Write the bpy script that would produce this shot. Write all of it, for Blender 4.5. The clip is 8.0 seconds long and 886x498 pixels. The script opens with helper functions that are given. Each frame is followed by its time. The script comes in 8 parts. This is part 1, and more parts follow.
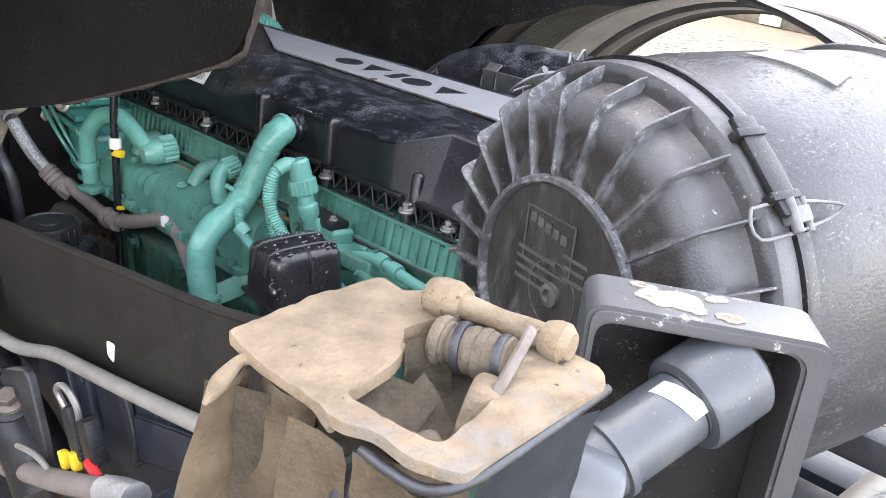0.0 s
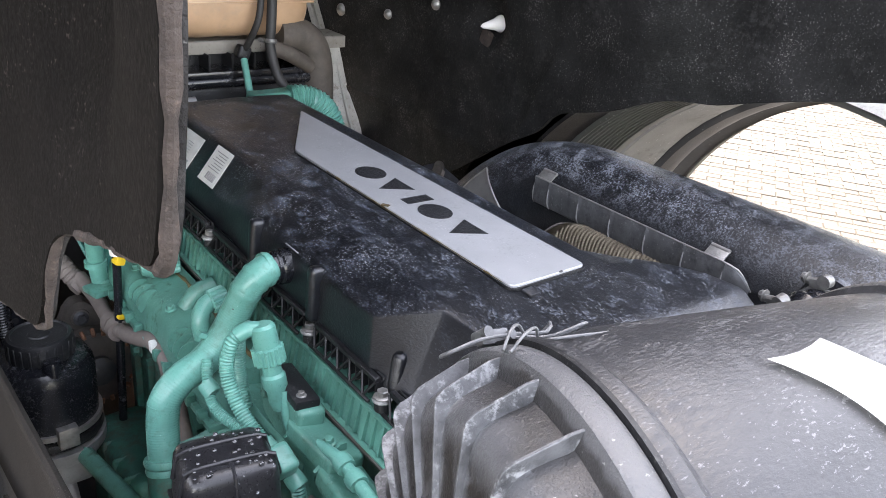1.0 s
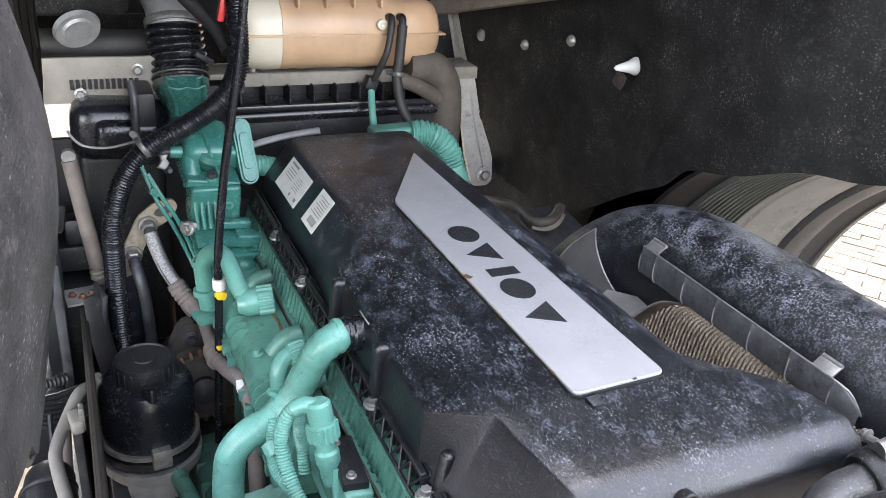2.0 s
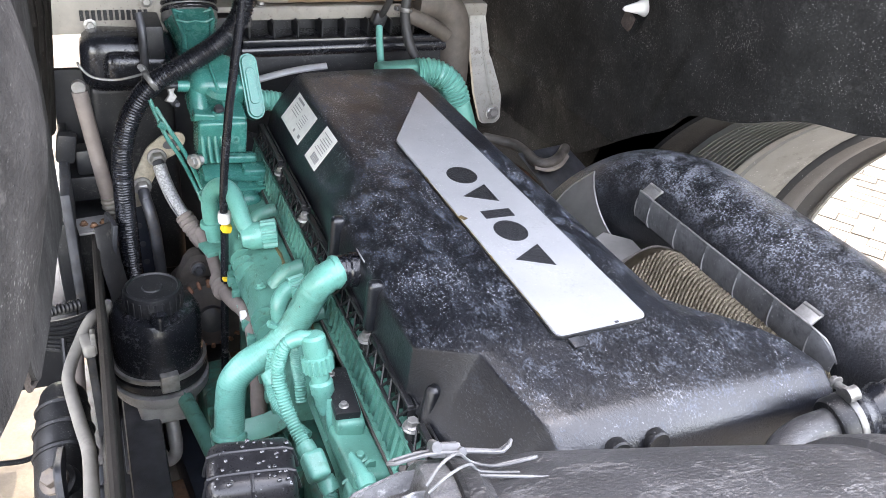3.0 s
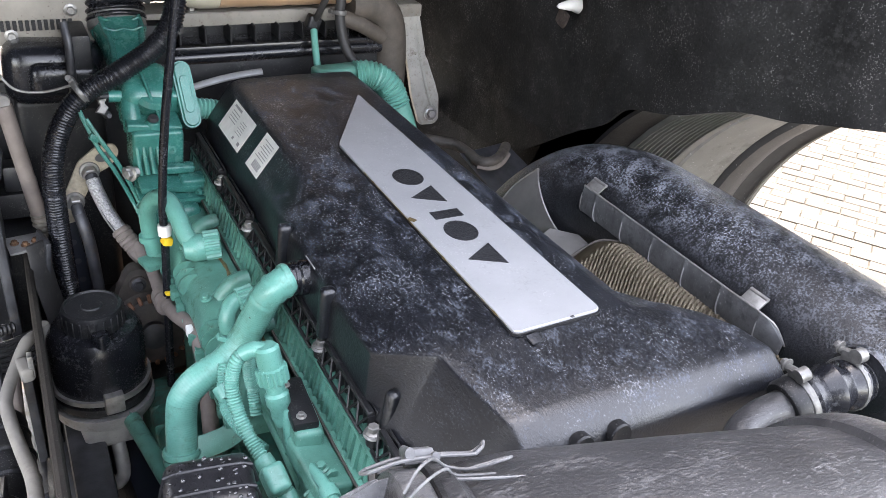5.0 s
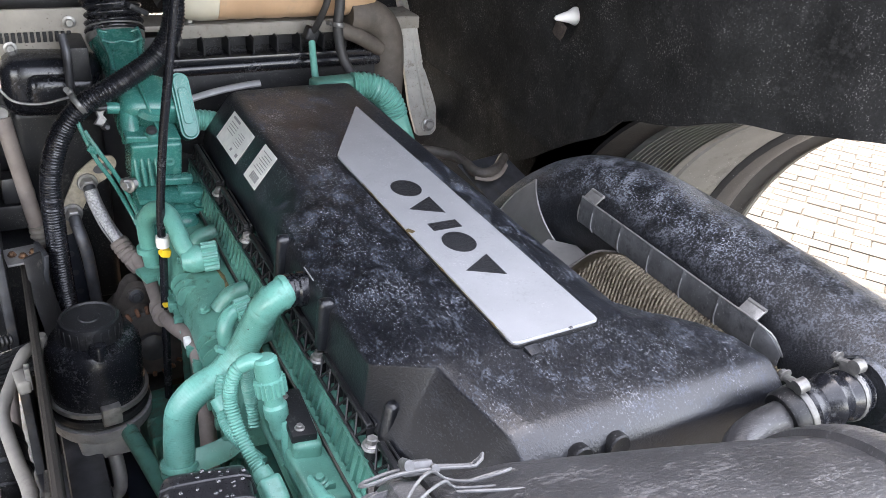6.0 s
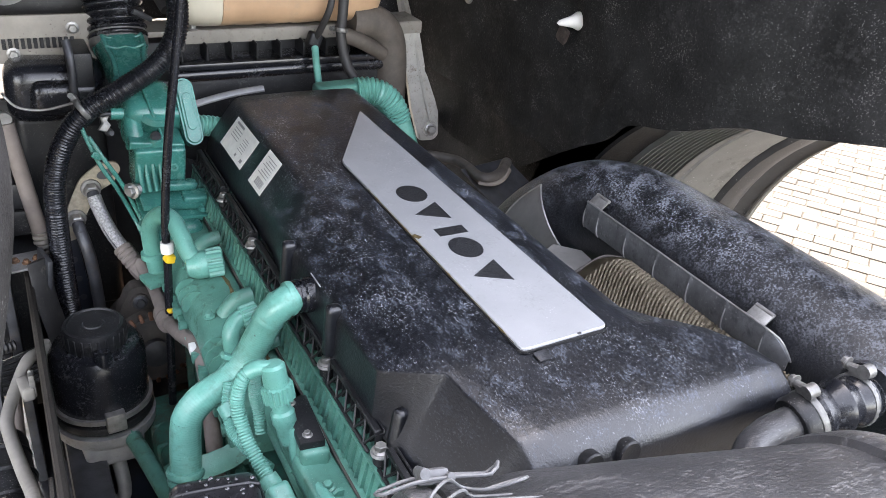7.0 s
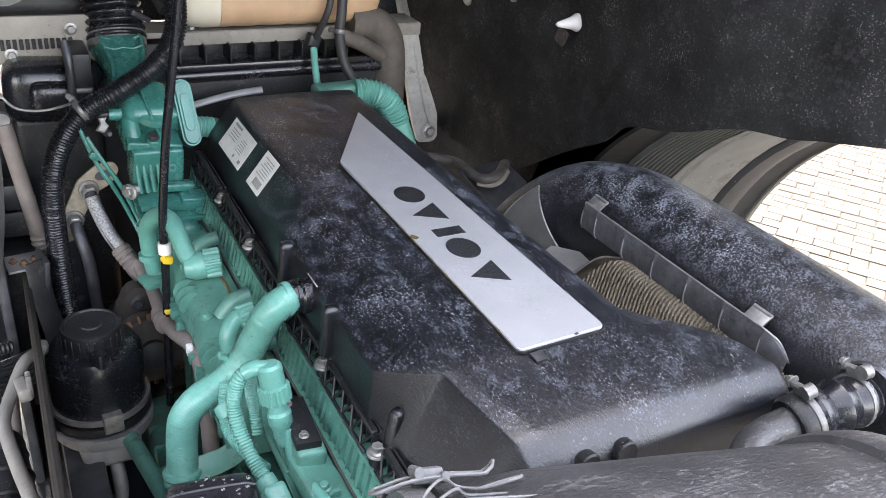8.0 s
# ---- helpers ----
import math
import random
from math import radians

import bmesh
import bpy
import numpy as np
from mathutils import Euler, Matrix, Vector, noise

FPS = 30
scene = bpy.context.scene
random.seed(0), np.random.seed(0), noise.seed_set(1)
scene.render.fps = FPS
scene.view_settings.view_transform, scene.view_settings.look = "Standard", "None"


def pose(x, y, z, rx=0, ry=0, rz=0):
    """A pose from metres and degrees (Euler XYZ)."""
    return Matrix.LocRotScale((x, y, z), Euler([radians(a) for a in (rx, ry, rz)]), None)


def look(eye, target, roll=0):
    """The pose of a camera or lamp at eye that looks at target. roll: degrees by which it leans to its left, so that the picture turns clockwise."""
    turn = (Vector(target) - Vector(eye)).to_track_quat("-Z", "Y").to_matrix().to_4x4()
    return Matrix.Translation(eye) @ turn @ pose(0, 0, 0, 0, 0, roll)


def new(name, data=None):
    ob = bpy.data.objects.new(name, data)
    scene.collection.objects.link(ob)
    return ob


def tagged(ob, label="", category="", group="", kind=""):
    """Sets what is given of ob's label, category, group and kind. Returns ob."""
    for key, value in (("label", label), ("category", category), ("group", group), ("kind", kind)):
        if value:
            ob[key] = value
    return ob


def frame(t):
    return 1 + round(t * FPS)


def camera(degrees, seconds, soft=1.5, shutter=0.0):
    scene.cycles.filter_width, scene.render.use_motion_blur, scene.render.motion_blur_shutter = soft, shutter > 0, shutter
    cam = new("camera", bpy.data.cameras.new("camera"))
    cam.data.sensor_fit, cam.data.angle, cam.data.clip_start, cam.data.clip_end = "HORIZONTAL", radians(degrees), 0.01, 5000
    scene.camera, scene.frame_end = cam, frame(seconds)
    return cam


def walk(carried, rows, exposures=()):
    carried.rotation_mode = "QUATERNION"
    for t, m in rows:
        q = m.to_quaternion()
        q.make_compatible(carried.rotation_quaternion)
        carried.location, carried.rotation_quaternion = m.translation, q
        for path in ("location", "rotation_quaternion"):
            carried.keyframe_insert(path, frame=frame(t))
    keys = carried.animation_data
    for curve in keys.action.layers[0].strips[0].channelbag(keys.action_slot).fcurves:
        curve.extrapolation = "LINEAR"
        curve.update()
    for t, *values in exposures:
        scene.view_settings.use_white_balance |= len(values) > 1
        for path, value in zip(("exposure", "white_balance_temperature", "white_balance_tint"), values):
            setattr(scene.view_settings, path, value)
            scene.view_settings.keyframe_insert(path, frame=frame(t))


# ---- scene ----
cam = camera(56.1, 8.0, soft=0.6)
PATH = [
    (0, (-0.8488, -0.8443, 1.8004), (0.517, 0.3896, 1.018), 5.09),
    (0.2, (-0.7873, -0.8227, 1.8204), (0.5413, 0.4454, 1.0289), 5.11),
    (0.3, (-0.7551, -0.8027, 1.835), (0.5649, 0.4735, 1.042), 5.08),
    (0.4, (-0.7104, -0.7768, 1.849), (0.6009, 0.5072, 1.0541), 5.14),
    (0.6, (-0.6255, -0.7563, 1.8818), (0.6558, 0.5591, 1.0892), 5.65),
    (0.9, (-0.5199, -0.7325, 1.9317), (0.6397, 0.6833, 1.1249), 5.10),
    (1, (-0.4988, -0.7277, 1.9525), (0.6287, 0.7118, 1.1423), 4.92),
    (1.2, (-0.4518, -0.7222, 1.9947), (0.6318, 0.7505, 1.1842), 5.04),
    (1.5, (-0.3809, -0.7095, 2.0457), (0.5543, 0.8532, 1.219), 4.90),
    (1.7, (-0.3567, -0.7, 2.0535), (0.4966, 0.9047, 1.2189), 4.61),
    (2.8, (-0.3388, -0.724, 2.0917), (0.3946, 0.8455, 1.0922), 5.75),
    (3, (-0.3298, -0.7341, 2.0932), (0.3989, 0.827, 1.0772), 5.79),
    (3.5, (-0.3267, -0.7375, 2.0937), (0.3966, 0.8047, 1.0455), 5.76),
    (4, (-0.3264, -0.7347, 2.0936), (0.4611, 0.7795, 1.0509), 5.84),
    (4.5, (-0.3301, -0.7237, 2.0897), (0.5105, 0.7743, 1.0653), 5.70),
    (5, (-0.3443, -0.7186, 2.0865), (0.5208, 0.7828, 1.0878), 5.66),
    (6.5, (-0.3473, -0.7182, 2.0887), (0.529, 0.7934, 1.1154), 5.60),
    (7, (-0.3558, -0.7094, 2.0878), (0.5243, 0.8035, 1.12), 5.56),
    (7.5, (-0.3548, -0.7122, 2.0869), (0.5292, 0.8023, 1.1253), 5.62),
    (8, (-0.3519, -0.7117, 2.0839), (0.529, 0.8049, 1.1226), 5.59),
]
EXPOSURES = [(0.0, 4.0, 7400, 15), (0.6, 4.0, 7400, 15), (1.5, 4.04, 7400, 15), (3.0, 4.67, 7400, 15), (3.5, 4.43, 7400, 15), (4.5, 4.24, 7400, 15), (6.5, 4.2, 7400, 15), (8.0, 4.17, 7400, 15)]
walk(cam, [(t, look(eye, target, roll)) for t, eye, target, roll in PATH], EXPOSURES)

# ---- world, sun, exposure ----
SUN_ELEVATION, SUN_AZIMUTH = 52.0, 10.0      # azimuth from +y towards +x
world = bpy.data.worlds.new("sky_world")
scene.world = world
world.use_nodes = True
wn = world.node_tree.nodes
sky = wn.new("ShaderNodeTexSky")
sky.sky_type = "NISHITA"
sky.sun_disc = False
sky.sun_elevation = radians(SUN_ELEVATION)
sky.sun_rotation = radians(SUN_AZIMUTH)
sky.dust_density = 1.5
wn["Background"].inputs["Strength"].default_value = 0.15
haze = wn.new("ShaderNodeHueSaturation")          # a hazy, whitened sky
haze.inputs["Saturation"].default_value = 0.55
world.node_tree.links.new(sky.outputs["Color"], haze.inputs["Color"])
world.node_tree.links.new(haze.outputs["Color"], wn["Background"].inputs["Color"])
sun = new("sun", bpy.data.lights.new("sun", "SUN"))
sun.data.energy, sun.data.angle, sun.data.color = 0.8, radians(0.6), (1.0, 0.96, 0.91)
az, el = radians(SUN_AZIMUTH), radians(SUN_ELEVATION)
sun_dir = Vector((math.sin(az) * math.cos(el), math.cos(az) * math.cos(el), math.sin(el)))
sun.matrix_world = look(sun_dir * 30, (0, 0, 0))


# ---- materials ----
def material(name, base, rough=0.5, metal=0.0, vary=0.15, scale=30.0, bump=0.15, fine=400.0,
             dust=None, dust_amount=0.0, dust_scale=60.0, stretch=(1, 1, 1), coat=0.0, spread=0.12, flecks=None, fleck_scale=700.0, fleck_level=0.64, spec=0.5, settled=False, patch=0.6, thin_from=None):
    """Noise-driven paint, plastic or metal: base colour varied at two scales, dust or wear in patches, fine relief."""
    m = bpy.data.materials.new(name)
    m.use_nodes = True
    n, link = m.node_tree.nodes, m.node_tree.links.new
    b = n["Principled BSDF"]
    b.inputs["Metallic"].default_value = metal
    b.inputs["Coat Weight"].default_value = coat
    b.inputs["Specular IOR Level"].default_value = spec
    tc, mp = n.new("ShaderNodeTexCoord"), n.new("ShaderNodeMapping")
    mp.inputs["Scale"].default_value = stretch
    link(tc.outputs["Object"], mp.inputs["Vector"])

    def noise_tex(s, detail, roughness=0.6):
        t = n.new("ShaderNodeTexNoise")
        t.inputs["Scale"].default_value, t.inputs["Detail"].default_value, t.inputs["Roughness"].default_value = s, detail, roughness
        link(mp.outputs["Vector"], t.inputs["Vector"])
        return t

    def ramp(src, lo, hi, c0=(0, 0, 0, 1), c1=(1, 1, 1, 1)):
        r = n.new("ShaderNodeValToRGB")
        r.color_ramp.elements[0].position, r.color_ramp.elements[1].position = lo, hi
        r.color_ramp.elements[0].color, r.color_ramp.elements[1].color = c0, c1
        link(src, r.inputs["Fac"])
        return r

    big, small = noise_tex(scale, 6), noise_tex(fine, 4)
    lo = tuple(c * (1 - vary) for c in base) + (1,)
    hi = tuple(min(1, c * (1 + vary)) for c in base) + (1,)
    colour = ramp(big.outputs["Fac"], 0.3, 0.7, lo, hi).outputs["Color"]
    rough_node = ramp(small.outputs["Fac"], 0.3, 0.7, (rough * 0.85,) * 3 + (1,), (min(1, rough * 1.15),) * 3 + (1,))
    rough_out = rough_node.outputs["Color"]
    if dust:
        d1, d2 = noise_tex(dust_scale, 8, 0.75), noise_tex(dust_scale * 0.13, 3)
        mul = n.new("ShaderNodeMath")
        mul.operation = "ADD"
        link(d1.outputs["Fac"], mul.inputs[0])
        sc = n.new("ShaderNodeMath")
        sc.operation = "MULTIPLY_ADD"
        sc.inputs[1].default_value, sc.inputs[2].default_value = patch, -0.5 * patch
        link(d2.outputs["Fac"], sc.inputs[0])
        link(sc.outputs[0], mul.inputs[1])
        edge = 0.72 - 0.4 * dust_amount
        mask = ramp(mul.outputs[0], edge, edge + spread)
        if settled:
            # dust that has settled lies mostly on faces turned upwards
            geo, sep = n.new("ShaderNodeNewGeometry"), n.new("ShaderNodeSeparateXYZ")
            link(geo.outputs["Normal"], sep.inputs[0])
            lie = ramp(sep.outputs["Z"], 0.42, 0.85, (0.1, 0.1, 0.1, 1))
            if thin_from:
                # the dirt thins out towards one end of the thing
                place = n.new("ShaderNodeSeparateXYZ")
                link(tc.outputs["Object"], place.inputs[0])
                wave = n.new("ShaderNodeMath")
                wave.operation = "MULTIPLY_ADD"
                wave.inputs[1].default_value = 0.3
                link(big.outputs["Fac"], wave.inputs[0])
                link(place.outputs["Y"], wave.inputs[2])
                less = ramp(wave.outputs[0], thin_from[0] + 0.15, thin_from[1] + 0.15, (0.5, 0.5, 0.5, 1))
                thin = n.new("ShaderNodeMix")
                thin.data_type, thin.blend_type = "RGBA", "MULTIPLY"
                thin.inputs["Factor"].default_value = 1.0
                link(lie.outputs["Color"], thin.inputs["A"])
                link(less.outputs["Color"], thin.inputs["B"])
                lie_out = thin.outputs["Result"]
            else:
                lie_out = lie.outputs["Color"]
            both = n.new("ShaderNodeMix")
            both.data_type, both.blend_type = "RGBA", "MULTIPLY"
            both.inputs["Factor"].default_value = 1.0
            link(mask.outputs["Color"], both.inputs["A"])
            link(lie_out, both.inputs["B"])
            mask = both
        mix = n.new("ShaderNodeMix")
        mix.data_type = "RGBA"
        mask_out = mask.outputs["Result"] if settled else mask.outputs["Color"]
        link(mask_out, mix.inputs["Factor"])
        link(colour, mix.inputs["A"])
        mix.inputs["B"].default_value = tuple(dust) + (1,)
        colour = mix.outputs["Result"]
        mr = n.new("ShaderNodeMix")
        mr.data_type = "RGBA"
        link(mask_out, mr.inputs["Factor"])
        link(rough_out, mr.inputs["A"])
        mr.inputs["B"].default_value = (0.9, 0.9, 0.9, 1)
        rough_out = mr.outputs["Result"]
    if flecks:
        f1, f2 = noise_tex(fleck_scale, 3, 0.7), noise_tex(fleck_scale * 0.05, 3)
        fa = n.new("ShaderNodeMath")
        fa.operation = "MULTIPLY_ADD"
        fa.inputs[1].default_value = 0.35
        link(f2.outputs["Fac"], fa.inputs[0])
        link(f1.outputs["Fac"], fa.inputs[2])
        fm = ramp(fa.outputs[0], fleck_level + 0.17, fleck_level + 0.24)
        fleck_mask = fm.outputs["Color"]
        if settled:
            keep = n.new("ShaderNodeMix")
            keep.data_type, keep.blend_type = "RGBA", "MULTIPLY"
            keep.inputs["Factor"].default_value = 1.0
            link(fleck_mask, keep.inputs["A"])
            link(lie_out, keep.inputs["B"])
            fleck_mask = keep.outputs["Result"]
        fx = n.new("ShaderNodeMix")
        fx.data_type = "RGBA"
        link(fleck_mask, fx.inputs["Factor"])
        link(colour, fx.inputs["A"])
        fx.inputs["B"].default_value = tuple(flecks) + (1,)
        colour = fx.outputs["Result"]
    link(colour, b.inputs["Base Color"])
    link(rough_out, b.inputs["Roughness"])
    if bump:
        bp = n.new("ShaderNodeBump")
        bp.inputs["Strength"].default_value, bp.inputs["Distance"].default_value = bump, 0.002
        add = n.new("ShaderNodeMath")
        add.operation = "ADD"
        link(big.outputs["Fac"], add.inputs[0])
        link(small.outputs["Fac"], add.inputs[1])
        link(add.outputs[0], bp.inputs["Height"])
        link(bp.outputs["Normal"], b.inputs["Normal"])
    return m


GREEN = material("green_engine_paint", (0.073, 0.212, 0.17), 0.34, vary=0.3, scale=14, bump=0.3, dust=(0.055, 0.095, 0.066), dust_amount=0.46, dust_scale=60, spread=0.2, flecks=(0.22, 0.36, 0.3), fleck_scale=380, fleck_level=0.655)
# deeper, glossier green; the front end's shade is put into its colour too
SHADED_GREEN = material("shaded_deep_green_paint", (0.03, 0.155, 0.13), 0.26, vary=0.3, scale=16, bump=0.25, dust=(0.07, 0.2, 0.165), dust_amount=0.36, dust_scale=50, spread=0.25, flecks=(0.2, 0.34, 0.3), fleck_scale=380, fleck_level=0.67)
GREEN_HOSE = material("green_painted_hose", (0.1, 0.29, 0.24), 0.3, vary=0.14, scale=22, bump=0.1, dust=(0.065, 0.175, 0.137), dust_amount=0.4, dust_scale=70, spread=0.25, flecks=(0.22, 0.42, 0.37), fleck_scale=300, fleck_level=0.68)
GREEN_DIRTY = material("grimy_green_paint", (0.022, 0.105, 0.08), 0.6, vary=0.4, scale=18, bump=0.4, dust=(0.07, 0.062, 0.046), dust_amount=0.58, dust_scale=40, spread=0.25)
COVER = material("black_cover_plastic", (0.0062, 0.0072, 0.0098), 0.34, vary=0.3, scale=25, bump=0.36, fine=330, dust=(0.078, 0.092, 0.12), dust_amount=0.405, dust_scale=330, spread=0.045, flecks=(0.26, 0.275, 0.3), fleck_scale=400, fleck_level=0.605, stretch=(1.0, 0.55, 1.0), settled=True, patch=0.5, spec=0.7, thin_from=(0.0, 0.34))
BLACK = material("black_moulded_plastic", (0.011, 0.0115, 0.013), 0.42, vary=0.3, scale=40, bump=0.2, dust=(0.07, 0.069, 0.068), dust_amount=0.3, dust_scale=140, spread=0.16, flecks=(0.13, 0.128, 0.125), fleck_scale=420, fleck_level=0.645, spec=0.35)
GLOSS = material("glossy_black_plastic", (0.0085, 0.0092, 0.012), 0.25, vary=0.2, scale=30, bump=0.1, dust=(0.075, 0.078, 0.085), dust_amount=0.3, dust_scale=160, spread=0.15, flecks=(0.12, 0.122, 0.125), fleck_scale=420, fleck_level=0.665)
RUBBER = material("black_rubber", (0.022, 0.021, 0.021), 0.62, vary=0.3, scale=30, bump=0.2, dust=(0.15, 0.14, 0.12), dust_amount=0.25, dust_scale=70, spread=0.25)
TUBE = material("weathered_black_tube", (0.0068, 0.0075, 0.0095), 0.32, vary=0.3, scale=20, bump=0.7, fine=300, dust=(0.135, 0.147, 0.17), dust_amount=0.5, dust_scale=270, spread=0.045, patch=0.4, flecks=(0.2, 0.21, 0.23), fleck_scale=360, fleck_level=0.615, spec=0.55, settled=True, thin_from=(-0.16, 0.02))
FILTER_BODY = material("grey_filter_plastic", (0.031, 0.0315, 0.034), 0.36, vary=0.3, scale=12, bump=0.35, fine=300, dust=(0.055, 0.0555, 0.059), dust_amount=0.45, dust_scale=190, spread=0.12, patch=0.5, flecks=(0.11, 0.11, 0.115), fleck_scale=360, fleck_level=0.625, stretch=(0.5, 1, 1), spec=0.5)
GREY_FELT = material("grey_fibre_felt", (0.028, 0.0268, 0.0268), 0.95, vary=0.5, scale=24, bump=1.0, fine=260, dust=(0.056, 0.053, 0.052), dust_amount=0.4, dust_scale=110, spread=0.16, flecks=(0.1, 0.098, 0.096), fleck_scale=300, fleck_level=0.635, spec=0.1)
FILTER_COVER = material("stained_filter_cover", (0.0135, 0.0118, 0.011), 0.36, vary=0.5, scale=22, bump=0.5, dust=(0.045, 0.044, 0.045), dust_amount=0.42, dust_scale=60, spread=0.12, flecks=(0.3, 0.29, 0.28), fleck_scale=160, fleck_level=0.685, spec=0.5, patch=0.9)
FACE_PLASTIC = material("dark_face_plastic", (0.032, 0.03, 0.0295), 0.4, vary=0.5, scale=30, bump=0.5, dust=(0.085, 0.082, 0.082), dust_amount=0.45, dust_scale=70, spread=0.16, stretch=(1, 1, 0.35), spec=0.5)
DUSTY_RUBBER = material("dusty_brown_rubber", (0.075, 0.062, 0.051), 0.7, vary=0.25, scale=30, bump=0.2, dust=(0.11, 0.095, 0.08), dust_amount=0.4, dust_scale=60, spread=0.3)
RIB_EDGE = material("chalky_rib_plastic", (0.075, 0.077, 0.082), 0.5, vary=0.5, scale=60, bump=0.4, dust=(0.24, 0.245, 0.255), dust_amount=0.45, dust_scale=110, spread=0.12)
FABRIC = material("black_insulation_felt", (0.0115, 0.0112, 0.011), 0.85, vary=0.55, scale=7, bump=1.0, fine=190, dust=(0.034, 0.033, 0.032), dust_amount=0.42, dust_scale=70, spread=0.25, flecks=(0.12, 0.117, 0.112), fleck_scale=280, fleck_level=0.63, spec=0.2)
PANEL = material("dull_black_rubber_sheet", (0.02, 0.0175, 0.0155), 0.75, vary=0.25, scale=9, bump=0.25, dust=(0.045, 0.04, 0.036), dust_amount=0.36, dust_scale=60, spread=0.3, flecks=(0.14, 0.12, 0.11), fleck_scale=420, fleck_level=0.67, spec=0.2)
FLAP = material("dark_rubber_flap", (0.006, 0.0052, 0.0047), 0.8, vary=0.3, scale=9, bump=0.5, fine=260, dust=(0.012, 0.0102, 0.0092), dust_amount=0.36, dust_scale=60, spread=0.2, flecks=(0.06, 0.05, 0.045), fleck_scale=300, fleck_level=0.65, spec=0.1)
WORN_EDGE = material("worn_fibre_edge", (0.035, 0.026, 0.022), 0.9, vary=0.5, scale=60, bump=0.8, dust=(0.1, 0.072, 0.06), dust_amount=0.4, dust_scale=120, spread=0.15)
ALU = material("brushed_aluminium", (0.42, 0.427, 0.44), 0.42, metal=0.4, vary=0.07, scale=10, bump=0.12, fine=500, dust=(0.36, 0.36, 0.36), dust_amount=0.36, dust_scale=200, spread=0.3, flecks=(0.6, 0.6, 0.61), fleck_scale=330, fleck_level=0.64)
STEEL = material("zinc_plated_steel", (0.28, 0.275, 0.265), 0.42, metal=0.7, vary=0.25, scale=80, bump=0.2, dust=(0.22, 0.18, 0.14), dust_amount=0.42, dust_scale=160, spread=0.3)
BAND = material("dull_clamp_band", (0.15, 0.148, 0.142), 0.45, metal=0.5, vary=0.3, scale=120, bump=0.2, dust=(0.1, 0.09, 0.08), dust_amount=0.4, dust_scale=140, spread=0.3)
DARK_STEEL = material("greasy_dark_steel", (0.05, 0.052, 0.058), 0.45, metal=0.5, vary=0.4, scale=25, bump=0.3, dust=(0.11, 0.09, 0.07), dust_amount=0.4, dust_scale=60, spread=0.3)
CAST = material("raw_cast_aluminium", (0.34, 0.34, 0.34), 0.5, metal=0.6, vary=0.2, scale=30, bump=0.25, dust=(0.18, 0.16, 0.14), dust_amount=0.4, dust_scale=60, spread=0.3)
HEAT_STRIP = material("stained_shield_strip", (0.1, 0.102, 0.106), 0.42, metal=0.3, vary=0.35, scale=30, bump=0.3, dust=(0.035, 0.035, 0.037), dust_amount=0.45, dust_scale=70, spread=0.3, flecks=(0.2, 0.2, 0.2), fleck_scale=240, fleck_level=0.66)
SHIELD = material("heat_shield_sheet", (0.23, 0.222, 0.212), 0.5, metal=0.15, vary=0.2, scale=12, bump=0.15, dust=(0.17, 0.165, 0.16), dust_amount=0.4, dust_scale=40, spread=0.3)
FOIL = material("embossed_foil", (0.16, 0.135, 0.097), 0.38, metal=0.7, vary=0.3, scale=25, bump=0.1, dust=(0.2, 0.165, 0.12), dust_amount=0.4, dust_scale=30, spread=0.3)
RUST = material("rusty_iron", (0.13, 0.07, 0.04), 0.85, vary=0.5, scale=40, bump=0.6, dust=(0.06, 0.04, 0.03), dust_amount=0.45, dust_scale=60)
BROWN_HOSE = material("dusty_brown_hose", (0.16, 0.135, 0.12), 0.75, vary=0.2, scale=25, bump=0.2, dust=(0.26, 0.22, 0.19), dust_amount=0.35, dust_scale=60, spread=0.3)
GREY_HOSE = material("dusty_grey_hose", (0.2, 0.188, 0.168), 0.75, vary=0.15, scale=25, bump=0.2, dust=(0.15, 0.135, 0.12), dust_amount=0.38, dust_scale=60, spread=0.3)
FLAKE = material("flaked_cream_paint", (0.3, 0.262, 0.2), 0.75, vary=0.3, scale=90, bump=0.6)
BRAID = material("braided_steel_hose", (0.34, 0.34, 0.345), 0.4, metal=0.6, vary=0.5, scale=260, bump=0.9, fine=420)
TAN = material("dust_caked_steel", (0.2, 0.153, 0.104), 0.95, vary=0.35, scale=34, bump=0.8, fine=300, dust=(0.175, 0.163, 0.148), dust_amount=0.46, dust_scale=30, spread=0.16, patch=1.6, flecks=(0.07, 0.055, 0.043), fleck_scale=110, fleck_level=0.64, spec=0.2)
GREY_PAINT = material("scuffed_grey_paint", (0.066, 0.067, 0.07), 0.36, vary=0.2, scale=12, bump=0.15, dust=(0.3, 0.295, 0.29), dust_amount=0.24, dust_scale=110, spread=0.05, patch=1.1)
CYLINDER = material("blue_grey_cylinder_paint", (0.06, 0.067, 0.076), 0.36, vary=0.25, scale=14, bump=0.15, dust=(0.11, 0.105, 0.1), dust_amount=0.34, dust_scale=26, spread=0.35, flecks=(0.2, 0.19, 0.18), fleck_scale=300, fleck_level=0.68)
EDGE = material("rubbed_steel_edge", (0.12, 0.1, 0.085), 0.45, metal=0.3, vary=0.4, scale=60, bump=0.4, dust=(0.2, 0.16, 0.12), dust_amount=0.42, dust_scale=50, spread=0.2)
